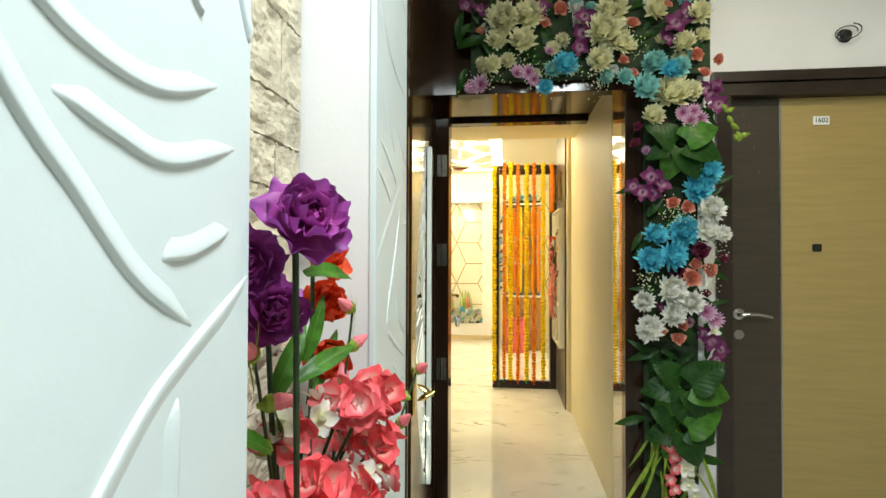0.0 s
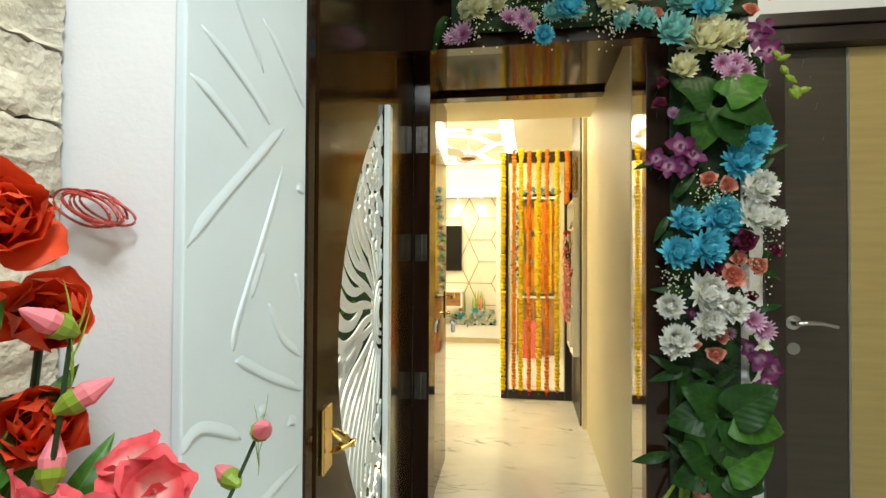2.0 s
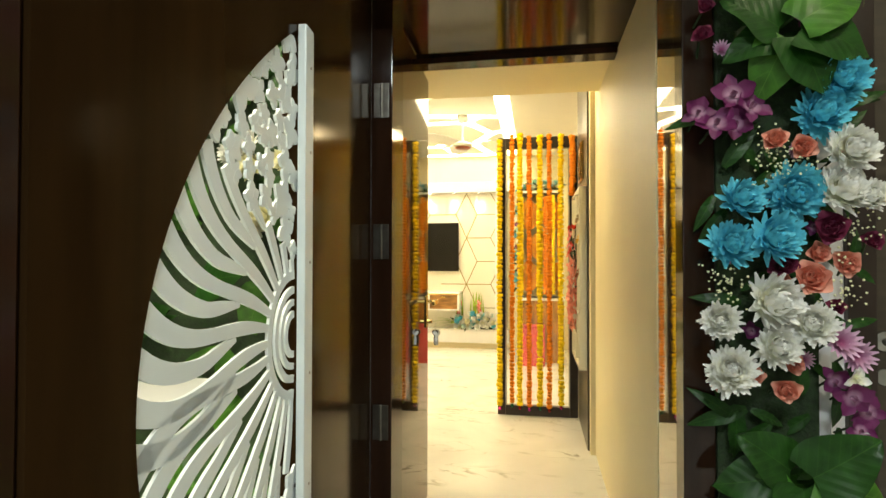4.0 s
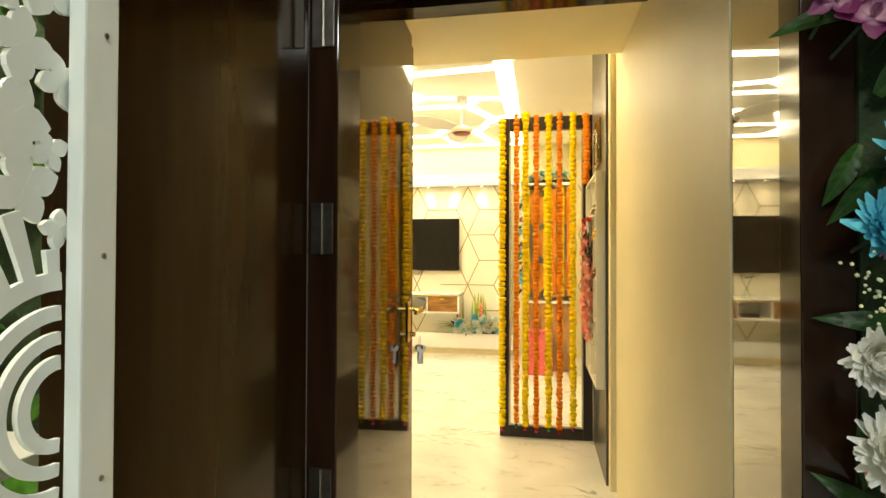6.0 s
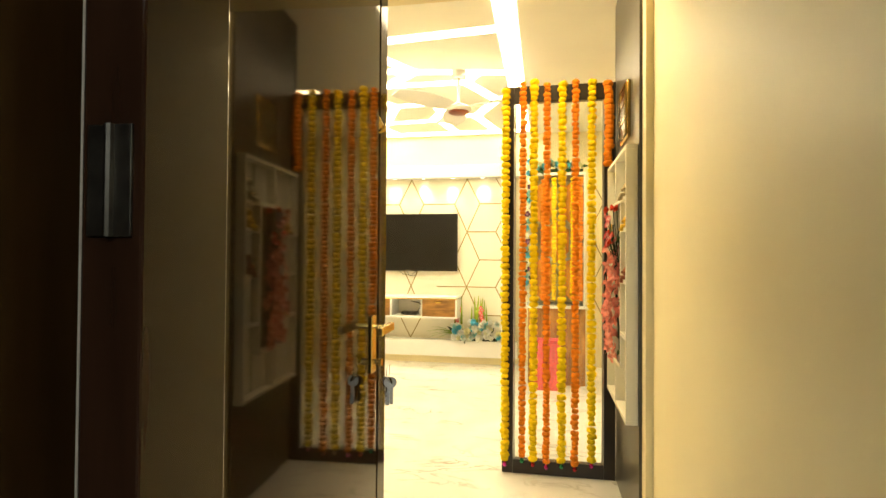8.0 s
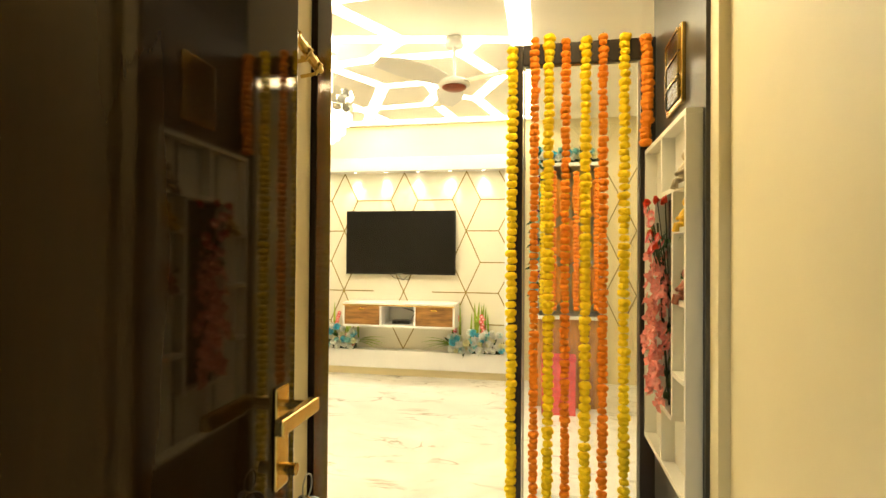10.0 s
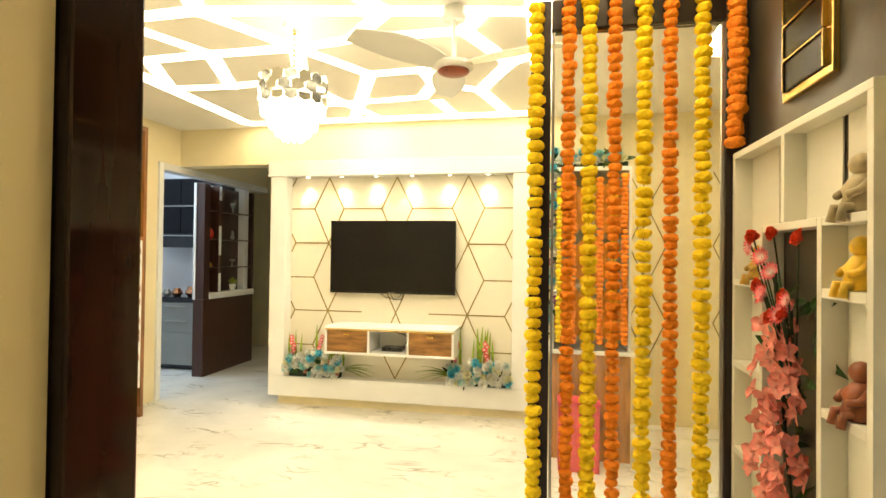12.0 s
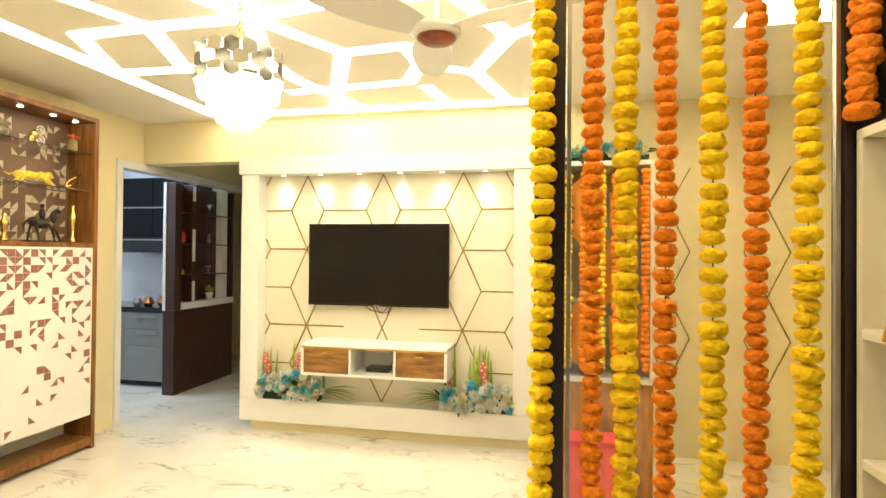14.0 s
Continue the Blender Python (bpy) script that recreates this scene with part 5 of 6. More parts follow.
for k in range(26):
    leaf_at(F_MID[k % 2], spray, (0.925, 6.92 + srng.uniform(-0.09, 0.09), srng.uniform(0.74, 1.36)), 0.09, (-0.3, srng.uniform(-1, 1), srng.uniform(-0.5, 0.7)), (-1, 0, 0.3))
zin = thing("zinnia_bunch", "bunch of red and pink artificial zinnias", "artificial flower")
for k in range(15):
    p = Vector((0.885 + srng.uniform(-0.03, 0.01), 6.93 + srng.uniform(-0.10, 0.17), 1.30 + srng.uniform(-0.07, 0.15)))
    part("stem", tube_bm([(0.925, 6.93, 1.1), p], 0.002, 5), M_STEM, zin)
    bloom("flower", (F_DAISY[P_PINK.name] + F_ROSE[P_RED.name])[k % 4], zin, p, 0.025, (-1, srng.uniform(-0.7, 0.2), srng.uniform(-0.1, 0.7)), srng)

sw = thing("switch_panel", "gold framed black glass switch panel on the dark wall", "switch panel")
part("backplate", box_bm(0.935, 0.9495, 6.80, 7.03, 1.755, 2.02, 0.003), M_GOLD, sw, "gold frame")
for k in range(3):
    z = 1.775 + k * 0.08
    part("module", box_bm(0.930, 0.9345, 6.825, 7.005, z, z + 0.068, 0.002), M_SCREEN, sw, "black glass switch module")
    rimb = box_bm(0.926, 0.9345, 6.82, 6.824, z, z + 0.07)
    box_bm(0.926, 0.9345, 7.006, 7.01, z, z + 0.07, bm=rimb)
    box_bm(0.926, 0.9345, 6.82, 7.01, z + 0.0705, z + 0.0745, bm=rimb)
    part("rim", rimb, M_GOLD, sw)

# ---- television wall ----
tvu = thing("tv_wall_unit", "white lacquered television wall surround with gold inlay panel", "tv unit")
FY = 10.20
part("header", box_bm(-2.16, 0.30, FY - 0.015, 10.338, 2.10, 2.24, 0.004), M_DUCO, tvu)
part("base", box_bm(-2.14, 0.28, FY, 10.338, 0.08, 0.262, 0.004), M_DUCO, tvu)
part("plinth", box_bm(-2.06, 0.22, FY + 0.05, 10.338, 0.0, 0.079), M_CREAM, tvu)
part("left_post", box_bm(-2.14, -1.985, FY, 10.338, 0.263, 2.099, 0.004), M_DUCO, tvu)
part("right_post", box_bm(0.10, 0.255, FY, 10.338, 0.263, 2.099, 0.004), M_DUCO, tvu)
panel = part("panel", box_bm(-1.984, 0.099, 10.322, 10.338, 0.263, 2.099), mat("cream_panel", (0.74, 0.71, 0.60), 0.3, vary=0.03, scale=3, bump=0.02, bscale=120), tvu, "cream panel inlaid with gold lines")
ROWZ = [2.098, 1.81, 1.49, 1.17, 0.86, 0.54, 0.265]


def inlay(x0, z0, x1, z1):
    lo, hi = -1.982, 0.097
    if max(x0, x1) <= lo or min(x0, x1) >= hi:
        return
    if x0 > x1:
        x0, z0, x1, z1 = x1, z1, x0, z0
    if x0 < lo:
        z0, x0 = z0 + (z1 - z0) * (lo - x0) / (x1 - x0), lo
    if x1 > hi:
        z1, x1 = z0 + (z1 - z0) * (hi - x0) / (x1 - x0), hi
    part("gold_line", strip_bm((x0, 10.3218, z0), (x1, 10.3218, z1), 0.011, 0.004, (0, -1, 0)), M_INLAY, panel)


for even_x, odd_x in ((-1.94, -2.10), (-1.61, -1.755), (-1.61, -1.465), (-0.955, -1.10), (-0.955, -0.81), (-0.30, -0.445), (-0.30, -0.155), (0.03, 0.19)):
    for k in range(6):
        a, b = (even_x, odd_x) if k % 2 == 0 else (odd_x, even_x)
        inlay(a, ROWZ[k], b, ROWZ[k + 1])
for k in (1, 3, 5):
    for x0, x1 in ((-2.10, -1.755), (-1.465, -1.10), (-0.81, -0.445), (-0.155, 0.19)):
        inlay(x0, ROWZ[k], x1, ROWZ[k])
for k in (2, 4):
    for x0, x1 in ((-1.94, -1.61), (-0.30, 0.03)):
        inlay(x0, ROWZ[k], x1, ROWZ[k])
inlay(-1.61, ROWZ[4], -1.28, ROWZ[4])
inlay(-0.65, ROWZ[4], -0.30, ROWZ[4])
M_BULB = mat("spot_glow", (1, 1, 1), 0.4, emit=(1, 0.9, 0.7), strength=20)
for x in SPOT_X:
    sp = thing("spotlight", "small recessed spotlight under the television surround", "spotlight", (x, 10.262, 2.0985), group="spotlights over the television")
    part("ring", lathe_bm([(0.026, -0.001), (0.034, -0.001), (0.034, 0.001), (0.026, 0.001)], 20), M_STEEL, sp)
    part("lens", lathe_bm([(0.0255, -0.0005), (0.001, -0.002)], 20), M_BULB, sp)

tv = thing("television", "large black flat-screen television, switched off", "television")
part("body", box_bm(-1.555, -0.405, 10.262, 10.318, 1.045, 1.688, 0.006), M_BLACK, tv)
part("bezel", box_bm(-1.562, -0.398, 10.25, 10.2615, 1.037, 1.695, 0.003), M_BLACK, tv)
part("screen", box_bm(-1.552, -0.408, 10.247, 10.2496, 1.055, 1.686), M_SCREEN, tv, "dark glossy screen")
part("logo", box_bm(-1.01, -0.95, 10.2485, 10.2496, 1.042, 1.048), M_STEEL, tv)
for s in (0, 1):
    tagged(to_ob("cable", tube_bm([(-1.12 + 0.1 * s, 10.312, 1.05), (-1.05 + 0.08 * s, 10.305, 1.0 - 0.02 * s), (-0.95 + 0.05 * s, 10.31, 0.985), (-0.88, 10.312, 1.05)], 0.003, 6), M_BLACK), "black cable drooping under the television", "cable")

con = thing("tv_console", "floating white console with two walnut drawers", "console")
CX0, CX1, CY0, CY1, CZ0, CZ1 = -1.50, -0.36, 10.0, 10.321, 0.525, 0.765
part("top", box_bm(CX0, CX1, CY0, CY1, CZ1 - 0.02, CZ1, 0.002), M_DUCO, con)
part("gold_edge", box_bm(CX0 + 0.004, CX1 - 0.004, CY0 + 0.002, CY0 + 0.01, CZ1 - 0.032, CZ1 - 0.0205), M_GOLD, con, "gold edge strip")
part("bottom", box_bm(CX0, CX1, CY0, CY1, CZ0, CZ0 + 0.02, 0.002), M_DUCO, con)
part("side", box_bm(CX0, CX0 + 0.02, CY0, CY1, CZ0 + 0.0205, CZ1 - 0.0325, 0.002), M_DUCO, con)
part("side", box_bm(CX1 - 0.02, CX1, CY0, CY1, CZ0 + 0.0205, CZ1 - 0.0325, 0.002), M_DUCO, con)
part("divider", box_bm(-1.115, -1.10, CY0 + 0.005, CY1, CZ0 + 0.0205, CZ1 - 0.0325), M_DUCO, con)
part("divider", box_bm(-0.765, -0.75, CY0 + 0.005, CY1, CZ0 + 0.0205, CZ1 - 0.0325), M_DUCO, con)
part("back", box_bm(-1.099, -0.766, CY1 - 0.015, CY1, CZ0 + 0.0205, CZ1 - 0.0325), M_DUCO, con)
for x0, x1 in ((CX0 + 0.022, -1.117), (-0.748, CX1 - 0.022)):
    dr = part("drawer", box_bm(x0, x1, CY0 + 0.003, CY0 + 0.02, CZ0 + 0.022, CZ1 - 0.034, 0.002), mat("walnut_drawer", (0.27, 0.13, 0.038), 0.3, vary=0.5, scale=5, stretch=(1, 1, 6)), con, "walnut veneer drawer front")
    xm = (x0 + x1) / 2 + 0.0
    part("handle", box_bm(xm - 0.03, xm + 0.03, CY0 - 0.012, CY0 + 0.0025, CZ1 - 0.072, CZ1 - 0.058, 0.003), M_GOLD, dr, "small gold handle")
stb = thing("set_top_box", "slim black set-top box with cables in the console", "set-top box")
part("body", box_bm(-1.02, -0.84, 10.12, 10.24, CZ0 + 0.0202 + 0.0, CZ0 + 0.055, 0.004), M_BLACK, stb)
part("cable", tube_bm([(-0.86, 10.24, 0.57), (-0.82, 10.27, 0.64), (-0.86, 10.28, 0.68), (-0.95, 10.29, 0.69), (-0.84, 10.30, 0.66), (-0.80, 10.28, 0.60)], 0.003, 6), M_BLACK, stb)

trng = random.Random(14)


def tv_flowers(x0, x1, toward, label):
    th = thing("flower_bed", label, "flower arrangement", ((x0 + x1) / 2, 10.25, 0.262))
    base = part("foam", box_bm(x0 + 0.03, x1 - 0.03, 10.215, 10.29, 0.263, 0.33, 0.006), M_DKGREEN, None)
    base.parent = th
    base.matrix_parent_inverse = th.matrix_world.inverted()
    th_inv = th.matrix_world.inverted()
    made = [base]
    for k in range(76):
        t = trng.random()
        x = x0 + (x1 - x0) * t
        z = 0.285 + 0.22 * trng.random() * (1 - 0.5 * abs(t - 0.5))
        key = (P_CYAN, P_WHITE, P_TEAL, P_WHITE, P_CREAM, P_WHITE, P_WHITE)[k % 7]
        made.append(bloom("chrysanthemum", F_MUM[key.name][k % 2], th, (x, 10.20 - trng.random() * 0.05, z), trng.uniform(0.028, 0.046), (trng.uniform(-0.5, 0.5), -1, trng.uniform(0, 0.8)), trng))
    for k in range(12):
        key = (P_ROSE, P_CREAM)[k % 2]
        made.append(bloom("rose", F_ROSE[key.name][k % 2], th, (x0 + (x1 - x0) * trng.random(), 10.17, 0.30 + 0.16 * trng.random()), 0.026, (trng.uniform(-0.5, 0.5), -1, 0.4), trng))
    for k in range(18):
        a = radians(trng.uniform(0, 360))
        made.append(leaf_at(F_MID[k % 2], th, (trng.uniform(x0 + 0.03, x1 - 0.03), 10.19, trng.uniform(0.29, 0.44)), 0.07, (math.cos(a), -0.6, math.sin(a)), (0, -1, 0.4)))
    for k in range(14):
        made.append(bloom("gladiolus", F_ORCHID[P_PINK.name][k % 3], th, (x0 + (x1 - x0) * (0.1 + 0.5 * (k % 2)) + trng.uniform(-0.02, 0.02), 10.24, 0.46 + 0.013 * k), 0.026, (trng.uniform(-0.5, 0.5), -1, 0.2), trng))
    for k in range(4):
        a = radians(trng.uniform(0, 360))
        made.append(leaf_at(F_MID[k % 2], th, (trng.uniform(x0, x1), 10.23, trng.uniform(0.30, 0.42)), 0.09, (math.cos(a), -0.5, math.sin(a)), (0, -1, 0.4)))
    for k in range(9):
        made.append(leaf_at(F_LONG[0], th, (trng.uniform(x0, x1), 10.27, 0.33), trng.uniform(0.32, 0.46), (trng.uniform(-0.12, 0.12), -0.02, 1), (0, -1, 0), "blade"))
    for k in range(6):
        xs = x1 if toward > 0 else x0
        made.append(leaf_at(F_LONG[1], th, (xs - toward * 0.02, 10.25, 0.33), trng.uniform(0.22, 0.32), (toward, -0.1, 0.1 + 0.13 * k), (0, -0.3, 1), "blade"))
    for ob in made[1:]:
        ob.matrix_parent_inverse = th_inv


tv_flowers(-1.97, -1.42, 1, "bed of blue and white flowers with tall grass blades")
tv_flowers(-0.44, 0.09, -1, "wide bed of blue, white and pink flowers with grass")

# ---- ceiling light lines, chandelier, fan ----
lines = thing("ceiling_light", "glowing light lines set into the false ceiling", "ceiling light")
BX0, BX1, BY0, BY1 = -2.37, 0.34, 6.62, 10.18


def glow_line(a, b, w=0.095):
    a, b = Vector(a), Vector(b)
    d = (b - a).normalized() * 0.02
    part("light_line", strip_bm((*(a - d), LIV_Z - 0.0045), (*(b + d), LIV_Z - 0.0045), w, 0.004, (0, 0, 1)), M_LED, lines)


for a, b in (((BX0, BY0), (BX0, BY1)), ((BX0, BY1), (BX1, BY1)), ((BX1, BY1), (BX1, BY0)), ((BX1, BY0), (BX0, BY0))):
    glow_line(a, b, 0.13)
P_A, P_B, P_C, P_D, P_E = (-1.87, 8.03), (-1.64, 8.55), (-2.095, 8.574), (-2.36, 9.12), (-1.07, 8.54)
P_F, P_G, P_H, P_I, P_J = (-0.70, 8.47), (-0.06, 8.46), (-1.88, 9.14), (-1.292, 9.056), (-1.353, 8.01)
P_K, P_L, P_M, P_N, P_O = (-0.848, 8.095), (-0.797, 9.047), (-0.415, 9.015), (-1.307, 10.15), (-0.413, 8.168)
P_P, P_Q, P_R, P_S, P_T = (0.069, 8.249), (0.149, 8.98), (-1.10, 7.50), (-0.70, 7.60), (-1.4, 6.95)
for a, b in ((P_A, P_B), (P_C, P_B), (P_B, P_E), (P_E, P_F), (P_F, P_G), (P_C, P_D), (P_B, P_H), (P_D, P_H), (P_H, P_I), (P_J, P_E), (P_K, P_E), (P_E, P_I), (P_E, P_L), (P_L, P_M), (P_L, P_N),
             ((-1.28, 9.427), (-1.08, 10.15)), (P_I, (-1.28, 9.427)), (P_O, P_F), (P_G, P_P), (P_G, P_Q), (P_Q, (0.33, 8.85)), ((-1.447, 9.693), (-0.559, 9.607)), ((-0.559, 9.607), (-0.408, 9.309)), ((-0.408, 9.309), P_M), ((-0.465, 9.72), (-0.407, 10.15)), (P_Q, (-0.1, 9.5)), ((-0.1, 9.5), (0.05, 10.15)), ((-0.1, 9.5), (-0.408, 9.309)),
             (P_A, P_J), (P_J, P_K), (P_K, P_O), (P_O, P_P), (P_A, (-2.2, 7.5)), (P_A, (-2.35, 8.08)), (P_J, P_R), (P_O, P_S), (P_R, P_S), (P_R, (-2.35, 7.5)), (P_S, (0.32, 7.5)), (P_R, P_T), (P_T, (-2.35, 6.9)), (P_S, (-0.5, 6.95)), ((-0.5, 6.95), (0.32, 6.9)), (P_T, (-0.5, 6.95)), (P_P, (0.32, 8.3))):
    glow_line(a, b)

ch = thing("chandelier", "glowing crystal drum chandelier on a gold chain", "chandelier", (-0.935, 8.24, 0))
M_CRYS = mat("lit_crystal", (0.95, 0.95, 0.9), 0.1, emit=(1.0, 0.93, 0.78), strength=4.5)
M_PLATE = mat("smoked_plate", (0.22, 0.22, 0.20), 0.12, metal=0.7, vary=0.4, scale=30)
part("canopy", lathe_bm([(0.06, LIV_Z - 0.03), (0.055, LIV_Z - 0.005), (0.05, LIV_Z - 0.0046)], 20), M_DUCO, ch)
chain = bmesh.new()
for k in range(9):
    zc = 2.335 + k * 0.028
    pts = [((0.010 * math.cos(t), 0, zc + 0.018 * math.sin(t)) if k % 2 else (0, 0.010 * math.cos(t), zc + 0.018 * math.sin(t))) for t in [2 * math.pi * i / 12 for i in range(13)]]
    tube_bm(pts, 0.0035, 5, bm=chain)
part("chain", chain, M_GOLD, ch)
part("hoop", lathe_bm([(0.165, 2.165), (0.171, 2.165), (0.171, 2.30), (0.165, 2.30)], 40), M_CRYS, ch, "glowing drum")
crng = random.Random(9)
for ring in range(3):
    for k in range(16):
        a = 2 * math.pi * (k + 0.5 * (ring % 2)) / 16
        hx = bmesh.new()
        vs = [hx.verts.new((0.036 * math.cos(t) * crng.uniform(0.85, 1.05), 0.036 * math.sin(t), 0)) for t in [math.pi * i / 3 for i in range(6)]]
        fc = hx.faces.new(vs)
        ex = bmesh.ops.extrude_face_region(hx, geom=[fc])
        bmesh.ops.translate(hx, verts=[v for v in ex["geom"] if isinstance(v, bmesh.types.BMVert)], vec=(0, 0, 0.004))
        bmesh.ops.recalc_face_normals(hx, faces=hx.faces[:])
        hx.transform(Matrix.Rotation(a, 4, "Z") @ Matrix.Translation((0.1715, 0, 2.185 + ring * 0.048)) @ Matrix.Rotation(radians(90), 4, "Y") @ Matrix.Rotation(crng.uniform(-0.2, 0.2), 4, "Z"))
        part("plate", hx, M_PLATE if (k + ring) % 2 else M_MIRROR, ch)
for rr, z0, z1, n in ((0.158, 2.10, 2.17, 30), (0.12, 2.04, 2.15, 24), (0.085, 2.0, 2.12, 16), (0.05, 1.975, 2.10, 10)):
    for k in range(n):
        a = 2 * math.pi * k / n
        pr = lathe_bm([(0.002, z0), (0.010, z0 + 0.015), (0.011, z1 - 0.01), (0.003, z1)], 6)
        pr.transform(Matrix.Translation((rr * math.cos(a), rr * math.sin(a), 0)))
        part("crystal", pr, M_CRYS, ch)

fan = thing("ceiling_fan", "white three-blade ceiling fan with a wooden cap", "ceiling fan", (-0.07, 8.20, 0))
part("canopy", lathe_bm([(0.055, 2.54), (0.06, 2.595), (0.02, 2.5955)], 24), M_DUCO, fan, smooth=True)
part("rod", tube_bm([(0, 0, 2.345), (0, 0, 2.55)], 0.011, 12), M_DUCO, fan)
part("motor", lathe_bm([(0.02, 2.290), (0.085, 2.293), (0.098, 2.305), (0.094, 2.325), (0.05, 2.343), (0.012, 2.348)], 32), M_DUCO, fan, smooth=True)
part("cap", lathe_bm([(0.002, 2.268), (0.05, 2.270), (0.074, 2.280), (0.078, 2.2895), (0.02, 2.2895)], 32), mat("red_wood_cap", (0.25, 0.055, 0.022), 0.3, vary=0.4, scale=20), fan, "reddish wood cap", smooth=True)
for ang in (225.8, 345.8, 105.8):
    bl = bmesh.new()
    prev = None
    for i in range(13):
        t = i / 12
        x = 0.09 + 0.46 * t
        w = 0.045 + 0.045 * math.sin(math.pi * min(1, t * 0.9 + 0.1)) * (1 if t < 0.93 else 0.6)
        zt = 0.016 * math.sin(t * 2.2)
        cur = [bl.verts.new((x, yy, 2.318 + zt + yy * 0.22 + dz)) for yy, dz in ((-w, 0), (w, 0), (w, 0.007), (-w, 0.007))]
        if prev:
            for k in range(4):
                bl.faces.new((prev[k], prev[(k + 1) % 4], cur[(k + 1) % 4], cur[k]))
        else:
            bl.faces.new(cur)
        prev = cur
    bl.faces.new(prev[::-1])
    bmesh.ops.recalc_face_normals(bl, faces=bl.faces[:])
    bl.transform(Matrix.Rotation(radians(ang), 4, "Z"))
    part("blade", bl, M_DUCO, fan, smooth=False)

# ---- display cabinet ----
cab = thing("display_cabinet", "walnut display cabinet with glass shelves and patterned white door", "cabinet")
KX0, KX1, KY0, KY1, KZ = -3.199, -2.95, 8.67, 9.60, 2.445
part("side", box_bm(KX0, KX1, KY0, KY0 + 0.035, 0.0, KZ - 0.036, 0.003), M_BROWN, cab)
part("side", box_bm(KX0, KX1, KY1 - 0.035, KY1, 0.0, KZ - 0.036, 0.003), M_BROWN, cab)
part("top", box_bm(KX0, KX1, KY0, KY1, KZ - 0.035, KZ, 0.003), M_BROWN, cab)
part("ledge", box_bm(KX0, KX1, KY0 + 0.036, KY1 - 0.036, 1.485, 1.515, 0.002), M_BROWN, cab)
part("bottom", box_bm(KX0, KX1, KY0 + 0.036, KY1 - 0.036, 0.03, 0.09, 0.002), M_BROWN, cab)
M_TAUPE = mat("brown_laminate", (0.20, 0.12, 0.08), 0.35, vary=0.08)
back = part("back", box_bm(KX0, KX0 + 0.012, KY0 + 0.036, KY1 - 0.036, 1.516, KZ - 0.036), M_TAUPE, cab, "brown back with pale triangles")
part("lower_back", box_bm(KX0, KX0 + 0.012, KY0 + 0.036, KY1 - 0.036, 0.091, 1.484), M_DUCO, cab)
kdoor = part("door", box_bm(KX1 - 0.022, KX1 - 0.003, KY0 + 0.038, KY1 - 0.038, 0.25, 1.482, 0.002), M_DUCO, cab, "white door with brown triangle pattern")


def triangles(x, y0, y1, z0, z1, cell, dense, material, parent, seed):
    """A scatter of right-angled triangles on a grid, thinning towards the bottom."""
    r = random.Random(seed)
    bm = bmesh.new()
    ny, nz = int((y1 - y0) / cell), int((z1 - z0) / cell)
    for i in range(ny):
        for j in range(nz):
            if r.random() > dense(j / nz):
                continue
            a, b = y0 + (i + 0.04) * cell, z0 + (j + 0.04) * cell
            c = cell * 0.95
            q = [(a, b), (a + c, b), (a + c, b + c), (a, b + c)]
            k = r.randrange(4)
            pts = [q[k], q[(k + 1) % 4], q[(k + 2) % 4]] if r.random() < 0.82 else q
            lo = [bm.verts.new((x, *p)) for p in pts]
            hi = [bm.verts.new((x + 0.0012, *p)) for p in pts]
            bm.faces.new(hi)
            for m in range(len(pts)):
                bm.faces.new((lo[m], lo[(m + 1) % len(pts)], hi[(m + 1) % len(pts)], hi[m]))
    bmesh.ops.recalc_face_normals(bm, faces=bm.faces[:])
    tagged(part("triangle_pattern", bm, material, parent), kind="stuff")


triangles(KX1 - 0.0029, KY0 + 0.045, KY1 - 0.045, 0.27, 1.475, 0.052, lambda v: 0.05 + 0.85 * max(0, v - 0.12) ** 1.1, mat("mauve_brown", (0.30, 0.13, 0.10), 0.35, vary=0.08), kdoor, 5)
triangles(KX0 + 0.0121, KY0 + 0.045, KY1 - 0.045, 1.53, KZ - 0.05, 0.052, lambda v: 0.75 - 0.55 * v, mat("pale_triangle", (0.62, 0.58, 0.46), 0.35, vary=0.06), back, 6)
for z in (1.905, 2.18):
    g_ = part("glass_shelf", box_bm(KX0 + 0.015, KX1 - 0.03, KY0 + 0.037, KY1 - 0.037, z - 0.008, z, 0.001), M_GLASS, cab, "glass shelf")
    g_.visible_shadow = False
for y in (8.85, 9.08, 9.32, 9.5):
    part("downlight", lathe_bm([(0.018, KZ - 0.0365), (0.018, KZ - 0.040), (0.001, KZ - 0.041)], 14), M_BULB, cab).location = (-3.06, y, 0)

M_ANT = mat("dark_bronze", (0.035, 0.028, 0.022), 0.35, metal=0.6, vary=0.4, scale=30)


def blob_bm(parts):
    """Rounded lumps joined into one figure: (x, y, z, rx, ry, rz)."""
    bm = bmesh.new()
    for x, y, z, a, b, c in parts:
        bmesh.ops.create_icosphere(bm, subdivisions=2, radius=1.0, matrix=Matrix.Translation((x, y, z)) @ Matrix.Diagonal((a, b, c, 1)))
    return bm


def ornament(name, label, cat_, bm, material, at, s=1.0):
    ob = tagged(to_ob(name, bm, material, True), label, cat_)
    ob.matrix_world = Matrix.Translation(at) @ Matrix.Scale(s, 4)
    return ob


